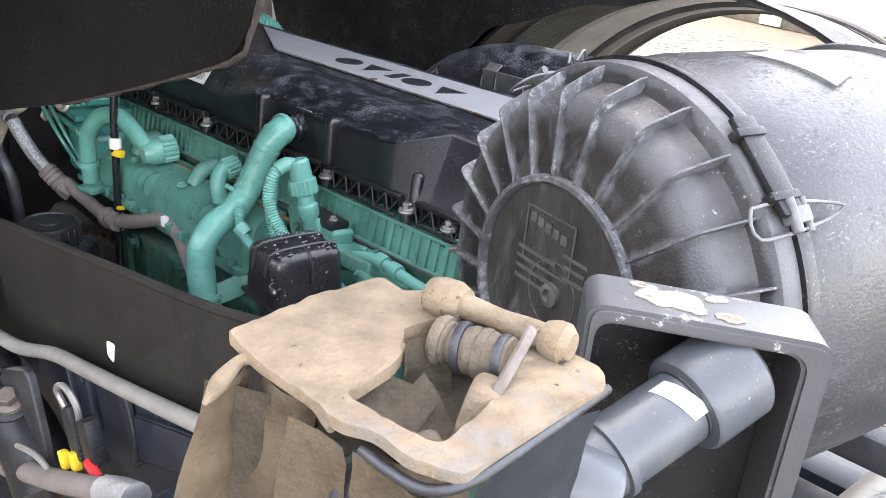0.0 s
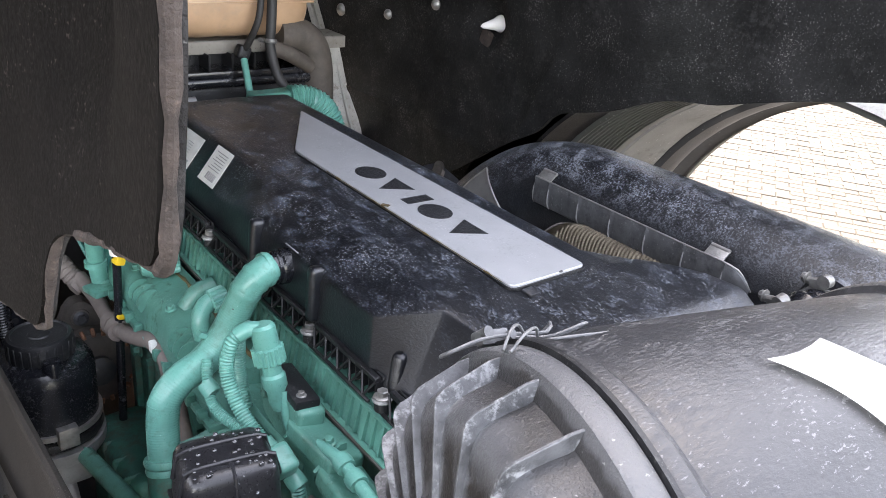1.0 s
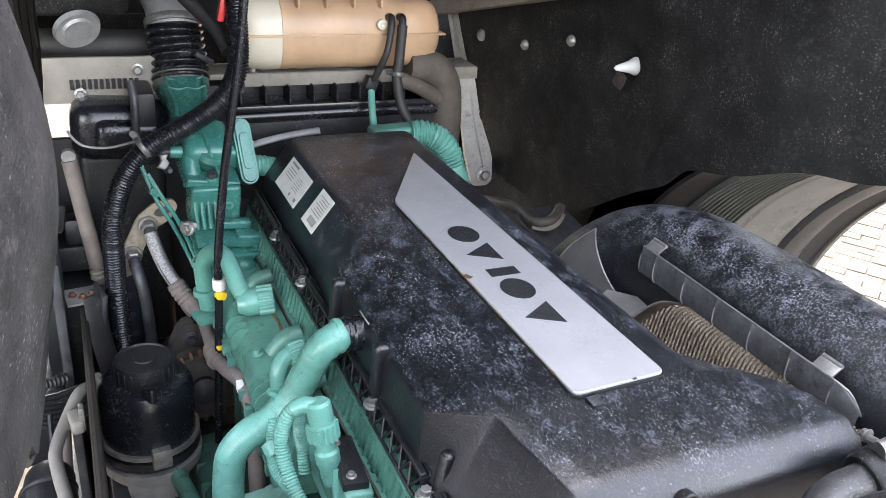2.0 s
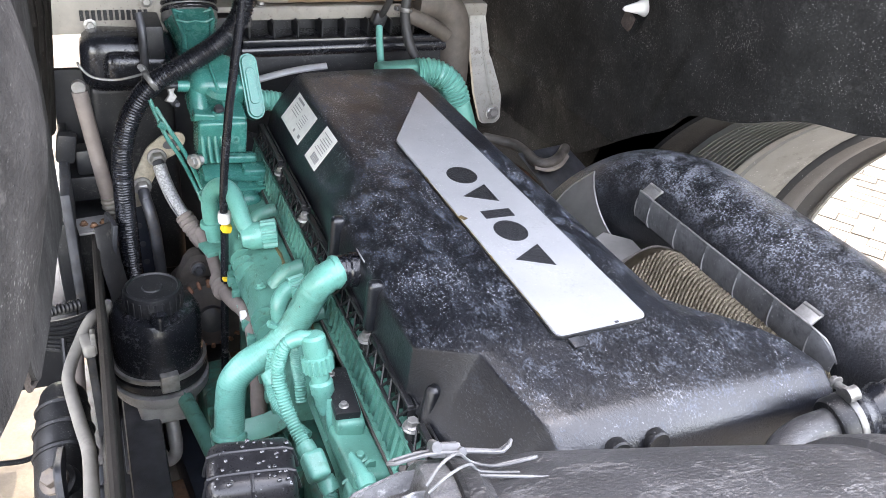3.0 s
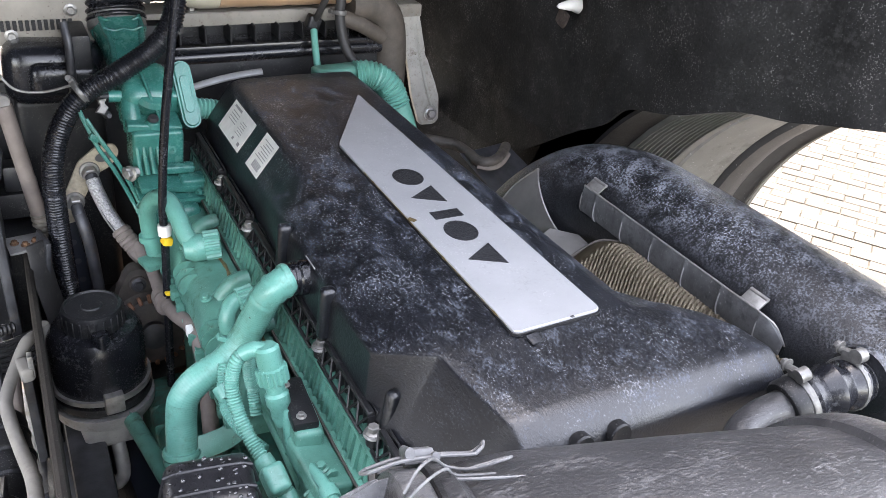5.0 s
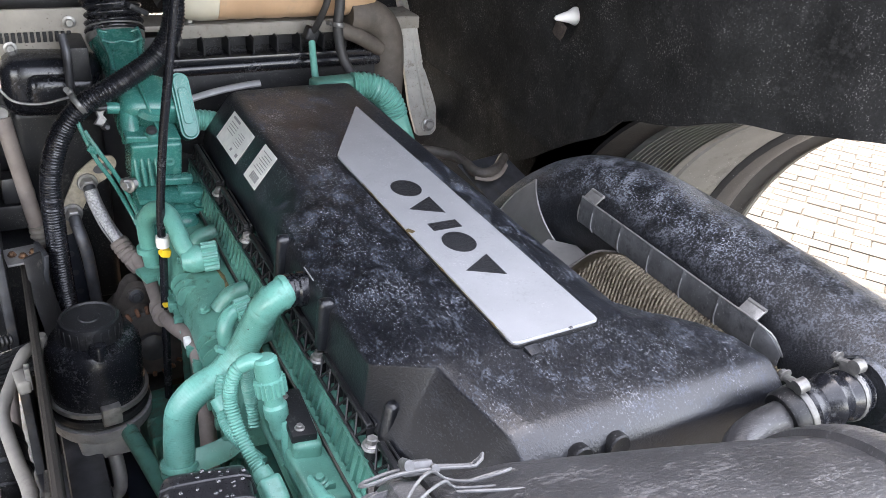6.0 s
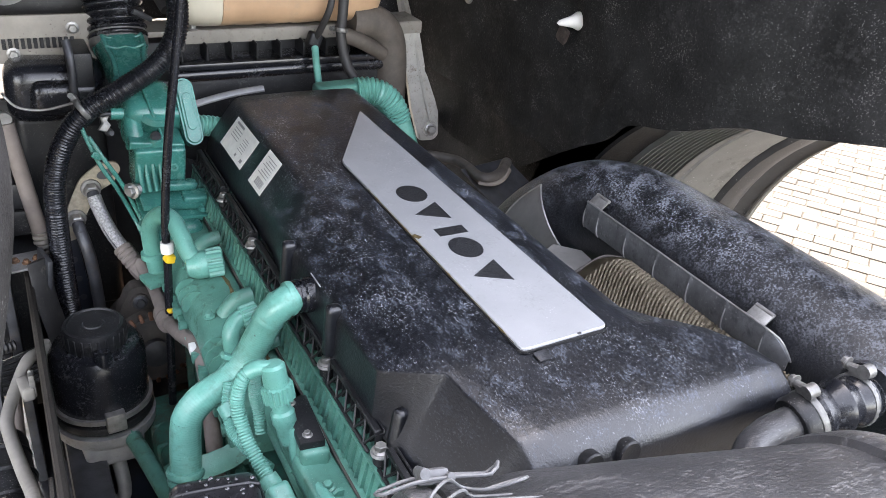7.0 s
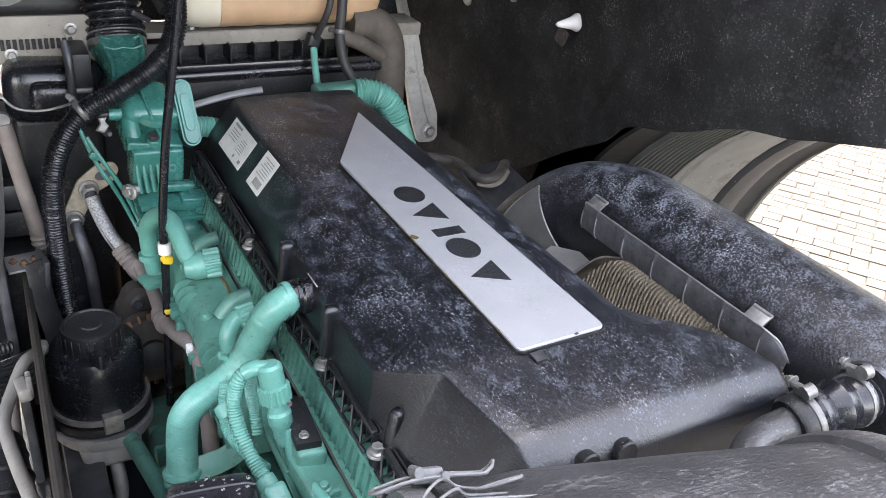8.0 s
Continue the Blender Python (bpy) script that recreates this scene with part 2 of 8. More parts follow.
BLUE_STEEL = material("dark_blue_grey_frame_paint", (0.013, 0.017, 0.026), 0.45, vary=0.4, scale=20, bump=0.3, dust=(0.05, 0.045, 0.042), dust_amount=0.34, dust_scale=50, spread=0.3, flecks=(0.16, 0.15, 0.14), fleck_scale=420, fleck_level=0.68)
FLANGE_PAINT = material("scuffed_white_cab_paint", (0.4, 0.385, 0.35), 0.45, vary=0.15, scale=25, bump=0.15, dust=(0.17, 0.14, 0.11), dust_amount=0.42, dust_scale=60, spread=0.2, flecks=(0.07, 0.055, 0.045), fleck_scale=160, fleck_level=0.645)
WHITE_PAINT = material("dusty_white_sheet_metal", (0.19, 0.174, 0.15), 0.55, vary=0.2, scale=15, bump=0.15, dust=(0.13, 0.105, 0.08), dust_amount=0.42, dust_scale=40, spread=0.25, flecks=(0.06, 0.045, 0.035), fleck_scale=160, fleck_level=0.65)
TANK = material("yellowed_translucent_plastic", (0.44, 0.285, 0.175), 0.35, vary=0.16, scale=10, bump=0.1, dust=(0.33, 0.25, 0.18), dust_amount=0.36, dust_scale=25, spread=0.3)
TANK_PALE = material("milky_plastic", (0.5, 0.46, 0.37), 0.35, vary=0.12, scale=10, bump=0.1)
LABEL = material("white_paper_label", (0.72, 0.72, 0.69), 0.6, vary=0.08, scale=60, bump=0.03)
INK = material("black_ink", (0.05, 0.05, 0.055), 0.6, vary=0.1, bump=0.0)
FAINT_INK = material("faded_grey_ink", (0.3, 0.3, 0.3), 0.6, vary=0.1, bump=0.0)
EMBOSS = material("raised_plastic_print", (0.085, 0.083, 0.08), 0.5, vary=0.3, scale=90, bump=0.1)
EMBLEM = material("textured_dark_emblem", (0.02, 0.021, 0.024), 0.4, vary=0.6, scale=260, bump=0.8)
YELLOW = material("yellow_plastic", (0.75, 0.5, 0.03), 0.4, vary=0.1, bump=0.05)
RED = material("red_plastic", (0.55, 0.03, 0.03), 0.4, vary=0.1, bump=0.05)
BLUE = material("blue_plastic", (0.03, 0.07, 0.3), 0.4, vary=0.1, bump=0.05)
WHITE_PLASTIC = material("white_nylon", (0.75, 0.73, 0.7), 0.45, vary=0.08, bump=0.05)
WIRE = material("grey_tie_wire", (0.11, 0.112, 0.115), 0.45, vary=0.3, scale=90, bump=0.1)
LINER = material("dusty_grey_liner_plastic", (0.21, 0.207, 0.197), 0.6, vary=0.12, scale=12, bump=0.2, dust=(0.13, 0.127, 0.12), dust_amount=0.36, dust_scale=20, spread=0.25, flecks=(0.5, 0.49, 0.47), fleck_scale=110, fleck_level=0.675)
ARCH_EDGE = material("dark_grey_arch_plastic", (0.07, 0.071, 0.073), 0.4, vary=0.2, scale=12, bump=0.15, dust=(0.16, 0.155, 0.15), dust_amount=0.3, dust_scale=60, spread=0.3, flecks=(0.4, 0.4, 0.4), fleck_scale=150, fleck_level=0.69)
GRIME = material("grimy_caked_steel", (0.135, 0.11, 0.082), 0.9, vary=0.4, scale=60, bump=0.9, dust=(0.06, 0.055, 0.045), dust_amount=0.45, dust_scale=60, spread=0.25, spec=0.2)
SOOT = material("grimy_dark_casting", (0.06, 0.052, 0.046), 0.6, vary=0.35, scale=40, bump=0.4, dust=(0.1, 0.085, 0.07), dust_amount=0.4, dust_scale=60, spread=0.3)
COPPER = material("dull_copper_winding", (0.2, 0.1, 0.06), 0.5, metal=0.5, vary=0.4, scale=90, bump=0.4)
STAIN = material("dried_brown_oil", (0.12, 0.085, 0.035), 0.5, vary=0.5, scale=80, bump=0.5)
PAVING = material("pale_concrete_paver", (0.067, 0.055, 0.04), 0.85, vary=0.32, scale=3, bump=0.3, fine=120, dust=(0.086, 0.073, 0.055), dust_amount=0.4, dust_scale=9, spread=0.3)
JOINT = material("sand_joint", (0.052, 0.042, 0.028), 0.95, vary=0.45, scale=5, bump=0.3, fine=90, dust=(0.08, 0.068, 0.048), dust_amount=0.42, dust_scale=9, spread=0.3)
RENDERWALL = material("pale_rendered_wall", (0.7, 0.68, 0.63), 0.85, vary=0.06, scale=2, bump=0.1, fine=60)
RENDERWALL_DARK = material("grey_rendered_wall", (0.16, 0.155, 0.15), 0.9, vary=0.12, scale=2, bump=0.15, fine=60)
GREEN_DOOR = material("faded_green_panel", (0.5, 0.56, 0.38), 0.6, vary=0.1, scale=5, bump=0.05)
COOLER = material("dark_cooler_fins", (0.02, 0.02, 0.022), 0.6, vary=0.3, scale=30, bump=0.4)
WATER = material("water_bead", (0.03, 0.032, 0.035), 0.05, vary=0.05, scale=60, bump=0.0, spec=0.8, coat=0.5)
WET = material("wet_black_plastic", (0.014, 0.014, 0.016), 0.3, vary=0.3, scale=40, bump=0.1, dust=(0.5, 0.52, 0.55), dust_amount=0.16, dust_scale=170, spread=0.08)


def chalk_and_sheen(m, centre, axis, down, lo, hi, colour, count=24, first=6.0):
    """Chalky wear on a ribbed cover, a rim and a bloom along the foot of each rib, plus sky sheen painted as a ragged
    ring between two radii.
    """
    n, link = m.node_tree.nodes, m.node_tree.links.new
    b = n["Principled BSDF"]
    old = b.inputs["Base Color"].links[0].from_socket
    tc = n.new("ShaderNodeTexCoord")

    def math_node(op, x, y=None, z=None):
        k = n.new("ShaderNodeMath")
        k.operation = op
        for socket, v in zip(k.inputs, (x, y, z)):
            if v is None:
                continue
            if isinstance(v, (int, float)):
                socket.default_value = v
            else:
                link(v, socket)
        return k.outputs[0]

    def along(v):
        k = n.new("ShaderNodeVectorMath")
        k.operation = "DOT_PRODUCT"
        link(sub.outputs["Vector"], k.inputs[0])
        k.inputs[1].default_value = v
        return k.outputs["Value"]

    def grain(scale, detail):
        k = n.new("ShaderNodeTexNoise")
        k.inputs["Scale"].default_value, k.inputs["Detail"].default_value = scale, detail
        link(tc.outputs["Object"], k.inputs["Vector"])
        return k.outputs["Fac"]

    sub = n.new("ShaderNodeVectorMath")
    sub.operation = "SUBTRACT"
    link(tc.outputs["Object"], sub.inputs[0])
    sub.inputs[1].default_value = centre
    axis, down = Vector(axis), Vector(down)
    u, v = along(down), along(axis.cross(down))
    radius = math_node("SQRT", math_node("ADD", math_node("MULTIPLY", u, u), math_node("MULTIPLY", v, v)))
    rough_noise = grain(42.0, 7.0)
    wob = math_node("MULTIPLY_ADD", rough_noise, 0.018, radius)
    r = n.new("ShaderNodeValToRGB")
    e = r.color_ramp.elements
    e[0].position, e[0].color = lo - 0.008, (0, 0, 0, 1)
    e[1].position, e[1].color = lo + 0.009, (0.5, 0.5, 0.5, 1)
    for pos, w in ((hi + 0.004, 0.4), (hi + 0.009, 0.32), (hi + 0.012, 0.1), (hi + 0.026, 0.1), (hi + 0.03, 0.5), (hi + 0.05, 0.4)):
        k = e.new(pos)
        k.color = (w, w, w, 1)
    link(wob, r.inputs["Fac"])
    turn = math_node("MULTIPLY_ADD", math_node("ARCTAN2", v, u), count / (2 * math.pi), 100.0 - first * count / 360.0)
    near = math_node("ABSOLUTE", math_node("SUBTRACT", math_node("FRACT", math_node("ADD", turn, 0.5)), 0.5))
    gap = math_node("MULTIPLY", math_node("MULTIPLY", near, 2 * math.pi / count), radius)
    ragged = math_node("MULTIPLY_ADD", grain(60.0, 6.0), -0.016, math_node("ADD", gap, 0.008))
    foot = n.new("ShaderNodeValToRGB")
    foot.color_ramp.elements[0].position, foot.color_ramp.elements[0].color = 0.001, (0.85, 0.85, 0.85, 1)
    foot.color_ramp.elements[1].position, foot.color_ramp.elements[1].color = 0.0062, (0, 0, 0, 1)
    link(ragged, foot.inputs["Fac"])
    inside = math_node("LESS_THAN", radius, hi)
    bloom = math_node("MAXIMUM", r.outputs["Color"], math_node("MULTIPLY", foot.outputs["Color"], inside))
    mx = n.new("ShaderNodeMix")
    mx.data_type = "RGBA"
    link(bloom, mx.inputs["Factor"])
    link(old, mx.inputs["A"])
    mx.inputs["B"].default_value = tuple(colour) + (1,)
    link(mx.outputs["Result"], b.inputs["Base Color"])


# ---- mesh helpers ----
def part(name, bm, mat, parent=None, label="", smooth=True, mats=()):
    """Links a bmesh, laid out in world metres, as one mesh object under a thing or part."""
    me = bpy.data.meshes.new(name)
    bmesh.ops.recalc_face_normals(bm, faces=bm.faces)
    bm.to_mesh(me)
    bm.free()
    for mm in (mat, *mats):
        me.materials.append(mm)
    ob = new(name, me)
    if smooth:
        me.shade_smooth()
        me.set_sharp_from_angle(angle=radians(38))
    if parent:
        ob.parent = parent
        if parent.type == "EMPTY":
            ob.matrix_parent_inverse = parent.matrix_basis.inverted()
    if label:
        ob["label"] = label
    return ob


def thing(name, at, label, category, group="", kind=""):
    ob = new(name)
    ob.empty_display_size = 0.05
    ob.matrix_basis = Matrix.Translation(at)
    return tagged(ob, label, category, group, kind)


def spline(points, step=0.006):
    """Points evenly spaced on a Catmull-Rom curve through the given ones."""
    p = [Vector(q) for q in points]
    p = [2 * p[0] - p[1], *p, 2 * p[-1] - p[-2]]
    out = []
    for a, b, c, d in zip(p, p[1:], p[2:], p[3:]):
        k = max(2, int((c - b).length / step))
        for i in range(k):
            t = i / k
            out.append(0.5 * (2 * b + (c - a) * t + (2 * a - 5 * b + 4 * c - d) * t * t + (3 * b - a - 3 * c + d) * t ** 3))
    out.append(p[-2].copy())
    return out


def sweep(points, r, seg=14, step=0.006, straight=False, flat=1.0, bm=None):
    """A pipe along a curve. r: a radius, or a function of the metres run."""
    path = [Vector(q) for q in points] if straight else spline(points, step)
    bm = bm or bmesh.new()
    run, rings, prev = 0.0, [], None
    for i, q in enumerate(path):
        tan = (path[min(i + 1, len(path) - 1)] - path[max(i - 1, 0)]).normalized()
        if prev is None:
            side = tan.orthogonal().normalized()
        else:
            side = (prev - tan * prev.dot(tan)).normalized()
        prev = side
        other = tan.cross(side)
        if i:
            run += (q - path[i - 1]).length
        rad = r(run) if callable(r) else r
        rings.append([bm.verts.new(q + rad * (math.cos(a) * side + flat * math.sin(a) * other)) for a in (2 * math.pi * k / seg for k in range(seg))])
    for a, b in zip(rings, rings[1:]):
        for k in range(seg):
            bm.faces.new((a[k], a[(k + 1) % seg], b[(k + 1) % seg], b[k]))
    bm.faces.new(rings[0][::-1])
    bm.faces.new(rings[-1])
    return bm


def corrugated(r, depth, pitch):
    return lambda s: r - depth * (0.5 - 0.5 * math.cos(2 * math.pi * s / pitch)) ** 1.5


def lathe(profile, m=None, seg=32, bm=None, start=0.0, turn=2 * math.pi, cap=True):
    """Turns (radius, height) pairs round local z, then places the result by m."""
    m = m or Matrix()
    bm = bm or bmesh.new()
    whole = abs(turn - 2 * math.pi) < 1e-6
    cols = seg if whole else seg + 1
    grid = [[bm.verts.new(m @ Vector((r * math.cos(start + turn * k / seg), r * math.sin(start + turn * k / seg), z))) for k in range(cols)] for r, z in profile]
    for a, b in zip(grid, grid[1:]):
        for k in range(seg):
            j = (k + 1) % cols
            bm.faces.new((a[k], a[j], b[j], b[k]))
    if whole and cap:
        for ring, flip in ((grid[0], True), (grid[-1], False)):
            if (ring[0].co - ring[1].co).length > 1e-6:
                bm.faces.new(ring[::-1] if flip else ring)
    bmesh.ops.remove_doubles(bm, verts=bm.verts, dist=1e-6)
    return bm


def rbox(size, m=None, bevel=0.004, segs=2, taper=1.0, bm=None):
    """A box with rounded edges, centred; taper narrows its top."""
    one = bmesh.new()
    bmesh.ops.create_cube(one, size=1.0)
    for v in one.verts:
        k = taper if v.co.z > 0 else 1.0
        v.co = Vector((v.co.x * size[0] * k, v.co.y * size[1] * k, v.co.z * size[2]))
    if bevel:
        bmesh.ops.bevel(one, geom=one.edges[:], offset=bevel, segments=segs, profile=0.6, affect="EDGES")
    one.transform(m or Matrix())
    if bm is None:
        return one
    merge(bm, one)
    return bm


def merge(bm, other):
    vmap = {v: bm.verts.new(v.co) for v in other.verts}
    for f in other.faces:
        bm.faces.new([vmap[v] for v in f.verts])
    other.free()


def at(x, y, z, rx=0, ry=0, rz=0):
    return pose(x, y, z, rx, ry, rz)


def rounded(poly, r, n=4):
    """A 2D outline with its corners rounded."""
    out = []
    for a, b, c in zip(poly[-1:] + poly[:-1], poly, poly[1:] + poly[:1]):
        a, b, c = Vector(a), Vector(b), Vector(c)
        u, w = (a - b), (c - b)
        k = min(r, 0.45 * u.length, 0.45 * w.length)
        p, q = b + u.normalized() * k, b + w.normalized() * k
        for i in range(n + 1):
            t = i / n
            out.append((1 - t) ** 2 * p + 2 * t * (1 - t) * b + t * t * q)
    return out


def prism(poly, thick, m=None, bevel=0.0, bm=None, segs=1):
    """A 2D outline in local x, y given a thickness along local z."""
    one = bmesh.new()
    lower = [one.verts.new((p[0], p[1], 0)) for p in poly]
    face = one.faces.new(lower)
    res = bmesh.ops.extrude_face_region(one, geom=[face])
    top = [g for g in res["geom"] if isinstance(g, bmesh.types.BMVert)]
    for v in top:
        v.co.z += thick
    if bevel:
        edges = [e for e in one.edges if all(v in top for v in e.verts)]
        bmesh.ops.bevel(one, geom=edges, offset=bevel, segments=segs, affect="EDGES")
    one.transform(m or Matrix())
    if bm is None:
        return one
    merge(bm, one)
    return bm


def plane_x(x):
    """Local (u, v) to world (y, z) in the plane of that x, thickness along -x."""
    return Matrix(((0, 0, -1, x), (1, 0, 0, 0), (0, 1, 0, 0), (0, 0, 0, 1)))


def aim(p, d, roll=0):
    """A frame at p whose local z runs along d."""
    return Matrix.Translation(p) @ Vector(d).to_track_quat("Z", "Y").to_matrix().to_4x4() @ pose(0, 0, 0, 0, 0, roll)


def hex_bolt(p, d, r, parent, mat=STEEL, name="bolt"):
    m = aim(p, d)
    bm = lathe([(0, 0), (r * 1.45, 0), (r * 1.5, r * 0.25), (r * 1.2, r * 0.42), (0, r * 0.42)], m, 16)
    lathe([(0, r * 0.4), (r, r * 0.4), (r, r * 1.25), (r * 0.85, r * 1.4), (0, r * 1.4)], m, 6, bm)
    return part(name, bm, mat, parent)


def clamp(p, d, r, parent, width=0.012, screw=0.0, name="hose_clamp"):
    """A worm-drive band round a hose, its screw housing at the given turn."""
    m = aim(p, d)
    w = width / 2
    bm = lathe([(r, -w), (r + 0.0015, -w), (r + 0.0025, -w * 0.6), (r + 0.0025, w * 0.6), (r + 0.0015, w), (r, w)], m, 24)
    k = m @ pose(0, 0, 0, 0, 0, screw)
    rbox((0.013, 0.02, width * 1.15), k @ at(r + 0.006, 0, 0), 0.002, bm=bm)
    lathe([(0, -0.018), (0.0055, -0.018), (0.0055, 0.014), (0, 0.014)], k @ at(r + 0.009, 0, 0, 90), 10, bm)
    return part(name, bm, BAND, parent)


def bars(rows, m, mat, parent, thick=0.0004, name="print_line", label=""):
    """Unreadable print as plain bars: (x, y, width, height) on the local plane."""
    for x, y, w, hgt in rows:
        part(name, prism([(x, y), (x + w, y), (x + w, y + hgt), (x, y + hgt)], thick, m), mat, parent, label, smooth=False)


def loft(sections, bm=None, cap=True):
    bm = bm or bmesh.new()
    rows = [[bm.verts.new(p) for p in s] for s in sections]
    for a, b in zip(rows, rows[1:]):
        for k in range(len(a) - 1):
            bm.faces.new((a[k], a[k + 1], b[k + 1], b[k]))
    if cap:
        bm.faces.new(rows[0])
        bm.faces.new(rows[-1][::-1])
    return bm


def open_round(poly, r, n=4):
    """An open 2D line with its inner corners rounded."""
    out = [Vector(poly[0])]
    for a, b, c in zip(poly, poly[1:], poly[2:]):
        a, b, c = Vector(a), Vector(b), Vector(c)
        u, w = a - b, c - b
        k = min(r, 0.45 * u.length, 0.45 * w.length)
        p, q = b + u.normalized() * k, b + w.normalized() * k
        out += [(1 - t) ** 2 * p + 2 * t * (1 - t) * b + t * t * q for t in (i / n for i in range(n + 1))]
    return out + [Vector(poly[-1])]


# ---- ground and far surroundings ----
ground = part("ground", prism([(-60, -60), (60, -60), (60, 60), (-60, 60)], 0.2, at(0, 0, -0.2065)), JOINT)
tagged(ground, "pale sandy ground with concrete paving, bright in sun", "ground", kind="structure")


def boundary_wall():
    w = thing("boundary_wall", (15.5, 6, 0), "pale rendered wall with a faded green panel at the yard's edge", "wall", kind="structure")
    m = at(15.5, 6.0, 0, 0, 0, -18)
    part("wall_body", rbox((0.3, 16, 2.6), m @ at(0, 0, 1.3), 0.02), RENDERWALL, w)
    part("plinth", rbox((0.36, 16, 0.22), m @ at(0, 0, 0.11), 0.01), JOINT, w)
    part("gate_panel", rbox((0.06, 0.5, 2.0), m @ at(-0.19, -0.2, 1.02), 0.01), GREEN_DOOR, w)
    for k in range(6):
        part("gate_slat", rbox((0.03, 0.44, 0.05), m @ at(-0.235, -0.2, 0.3 + 0.3 * k), 0.006), WHITE_PAINT, w)


boundary_wall()
# unseen wall, added so the cover's flank reflects dark and not bright horizon
reflection_wall = part("reflection_wall", rbox((0.25, 11.0, 3.4), at(-5.2, 3.6, 1.7), 0.02), RENDERWALL_DARK)
tagged(reflection_wall, "plain grey wall, unseen, added to darken reflections from the left", "wall", kind="structure")


# ---- raised cab: tunnel walls, roof, liner ----
def tunnel_wall_right():
    w = thing("cab_tunnel_wall", (0.8, 0.7, 1.3), "black felt-lined engine tunnel wall of the tilted cab", "cab wall", kind="structure")
    low = [(1.66, 1.17), (1.43, 1.215), (1.31, 1.195), (1.1, 1.2), (0.988, 1.222), (0.93, 1.238), (0.858, 1.275), (0.79, 1.312), (0.67, 1.379), (0.56, 1.436), (0.517, 1.481), (0.47, 1.504), (0.393, 1.525), (0.33, 1.546), (0.267, 1.577), (0.22, 1.596), (0.159, 1.597), (0.099, 1.619), (0.0, 1.65), (-0.12, 1.68), (-0.215, 1.69)]
    low = [(p.x, p.y) for p in open_round(low, 0.03, 3)]
    bm = bmesh.new()
    # felt with soft folds, given depth by an inner and an outer face
    cols, rowsn = [], 64
    ys = [1.72 - 1.935 * k / 200 for k in range(201)]

    def low_at(y):
        for (y0, z0), (y1, z1) in zip(low, low[1:]):
            if y1 <= y <= y0:
                return z0 + (z1 - z0) * (y0 - y) / max(1e-6, y0 - y1)
        return low[0][1] if y > low[0][0] else low[-1][1]

    def fold(y, z):
        p = Vector((y * 2.2, z * 2.6, 3.1))
        f = 0.01 * noise.noise(p) + 0.009 * noise.noise(p * 3.1) + 0.003 * noise.noise(Vector((y * 16, z * 9 + y * 6, 7.7)))
        f += 0.009 * math.exp(-((y - 0.95 + 0.9 * (z - 1.4)) / 0.085) ** 2) * math.exp(-((z - 1.45) / 0.16) ** 2)
        f -= 0.05 * math.exp(-(((y - 0.84) ** 2 + (z - 1.645) ** 2) / 0.05 ** 2))
        turn = max(0.0, min(1.0, (0.37 - y) / 0.19))
        lean = 0.05 * max(0.0, 0.35 - y) + 0.055 * turn * turn * (3 - 2 * turn)
        f += 0.006 * math.exp(-((y - 0.75 + 0.46 * (z - 1.274)) / 0.022) ** 2) * max(0.0, min(1.0, (1.7 - z) / 0.1))
        f += 0.008 * math.exp(-((z - 1.315 - 0.03 * y) / 0.012) ** 2) * max(0.0, min(1.0, (y - 0.72) / 0.1))
        return 0.805 - f + lean - 0.06 * max(0.0, (y - 1.2))

    def front_edge(z):
        return 1.41 + 0.6 * (z - 1.2)

    for y in ys:
        u = (ys[0] - y) / (ys[0] - ys[-1])
        yb = 1.41 + u * (ys[-1] - 1.41)
        z0, col = low_at(yb), []
        for k in range(rowsn + 1):
            z = z0 + (2.6 - z0) * (k / rowsn) ** 1.3
            f = front_edge(z)
            yy = f + u * (ys[-1] - f)
            col.append(Vector((fold(yy, z), yy, z)))
        cols.append(col)
    inner = [[bm.verts.new(p) for p in c] for c in cols]
    outer = [[bm.verts.new(p + Vector((0.014, 0, 0.002))) for p in c] for c in cols]
    for grid, flip in ((inner, False), (outer, True)):
        for a, b in zip(grid, grid[1:]):
            for k in range(rowsn):
                f = (a[k], a[k + 1], b[k + 1], b[k])
                bm.faces.new(f[::-1] if flip else f)
    for a, b, c, d in zip(inner, inner[1:], outer, outer[1:]):
        bm.faces.new((a[0], b[0], d[0], c[0]))
        bm.faces.new((a[-1], c[-1], d[-1], b[-1]))
    for i in (0, -1):
        for k in range(rowsn):
            bm.faces.new((inner[i][k], outer[i][k], outer[i][k + 1], inner[i][k + 1]))
    part("felt_lining", bm, FABRIC, w)
    # painted sheet-metal edge of the cab shell in front of the felt
    bm = bmesh.new()
    strip = []
    for k in range(17):
        z = 1.17 + 0.6 * k / 16
        y = front_edge(z)
        strip.append([bm.verts.new(p) for p in ((fold(y, z) - 0.004, y - 0.015, z), (fold(y, z) - 0.012, y + 0.004, z), (0.785 - 0.01 * k / 16, y + 0.02, z), (0.772 - 0.012 * k / 16, y + 0.03, z), (0.768 - 0.012 * k / 16, y + 0.045, z))])
    for a, b in zip(strip, strip[1:]):
        for k in range(4):
            bm.faces.new((a[k], a[k + 1], b[k + 1], b[k]))
    bmesh.ops.solidify(bm, geom=bm.faces[:], thickness=0.004)
    part("white_flange", bm, FLANGE_PAINT, w, "dusty white sheet-metal flange")
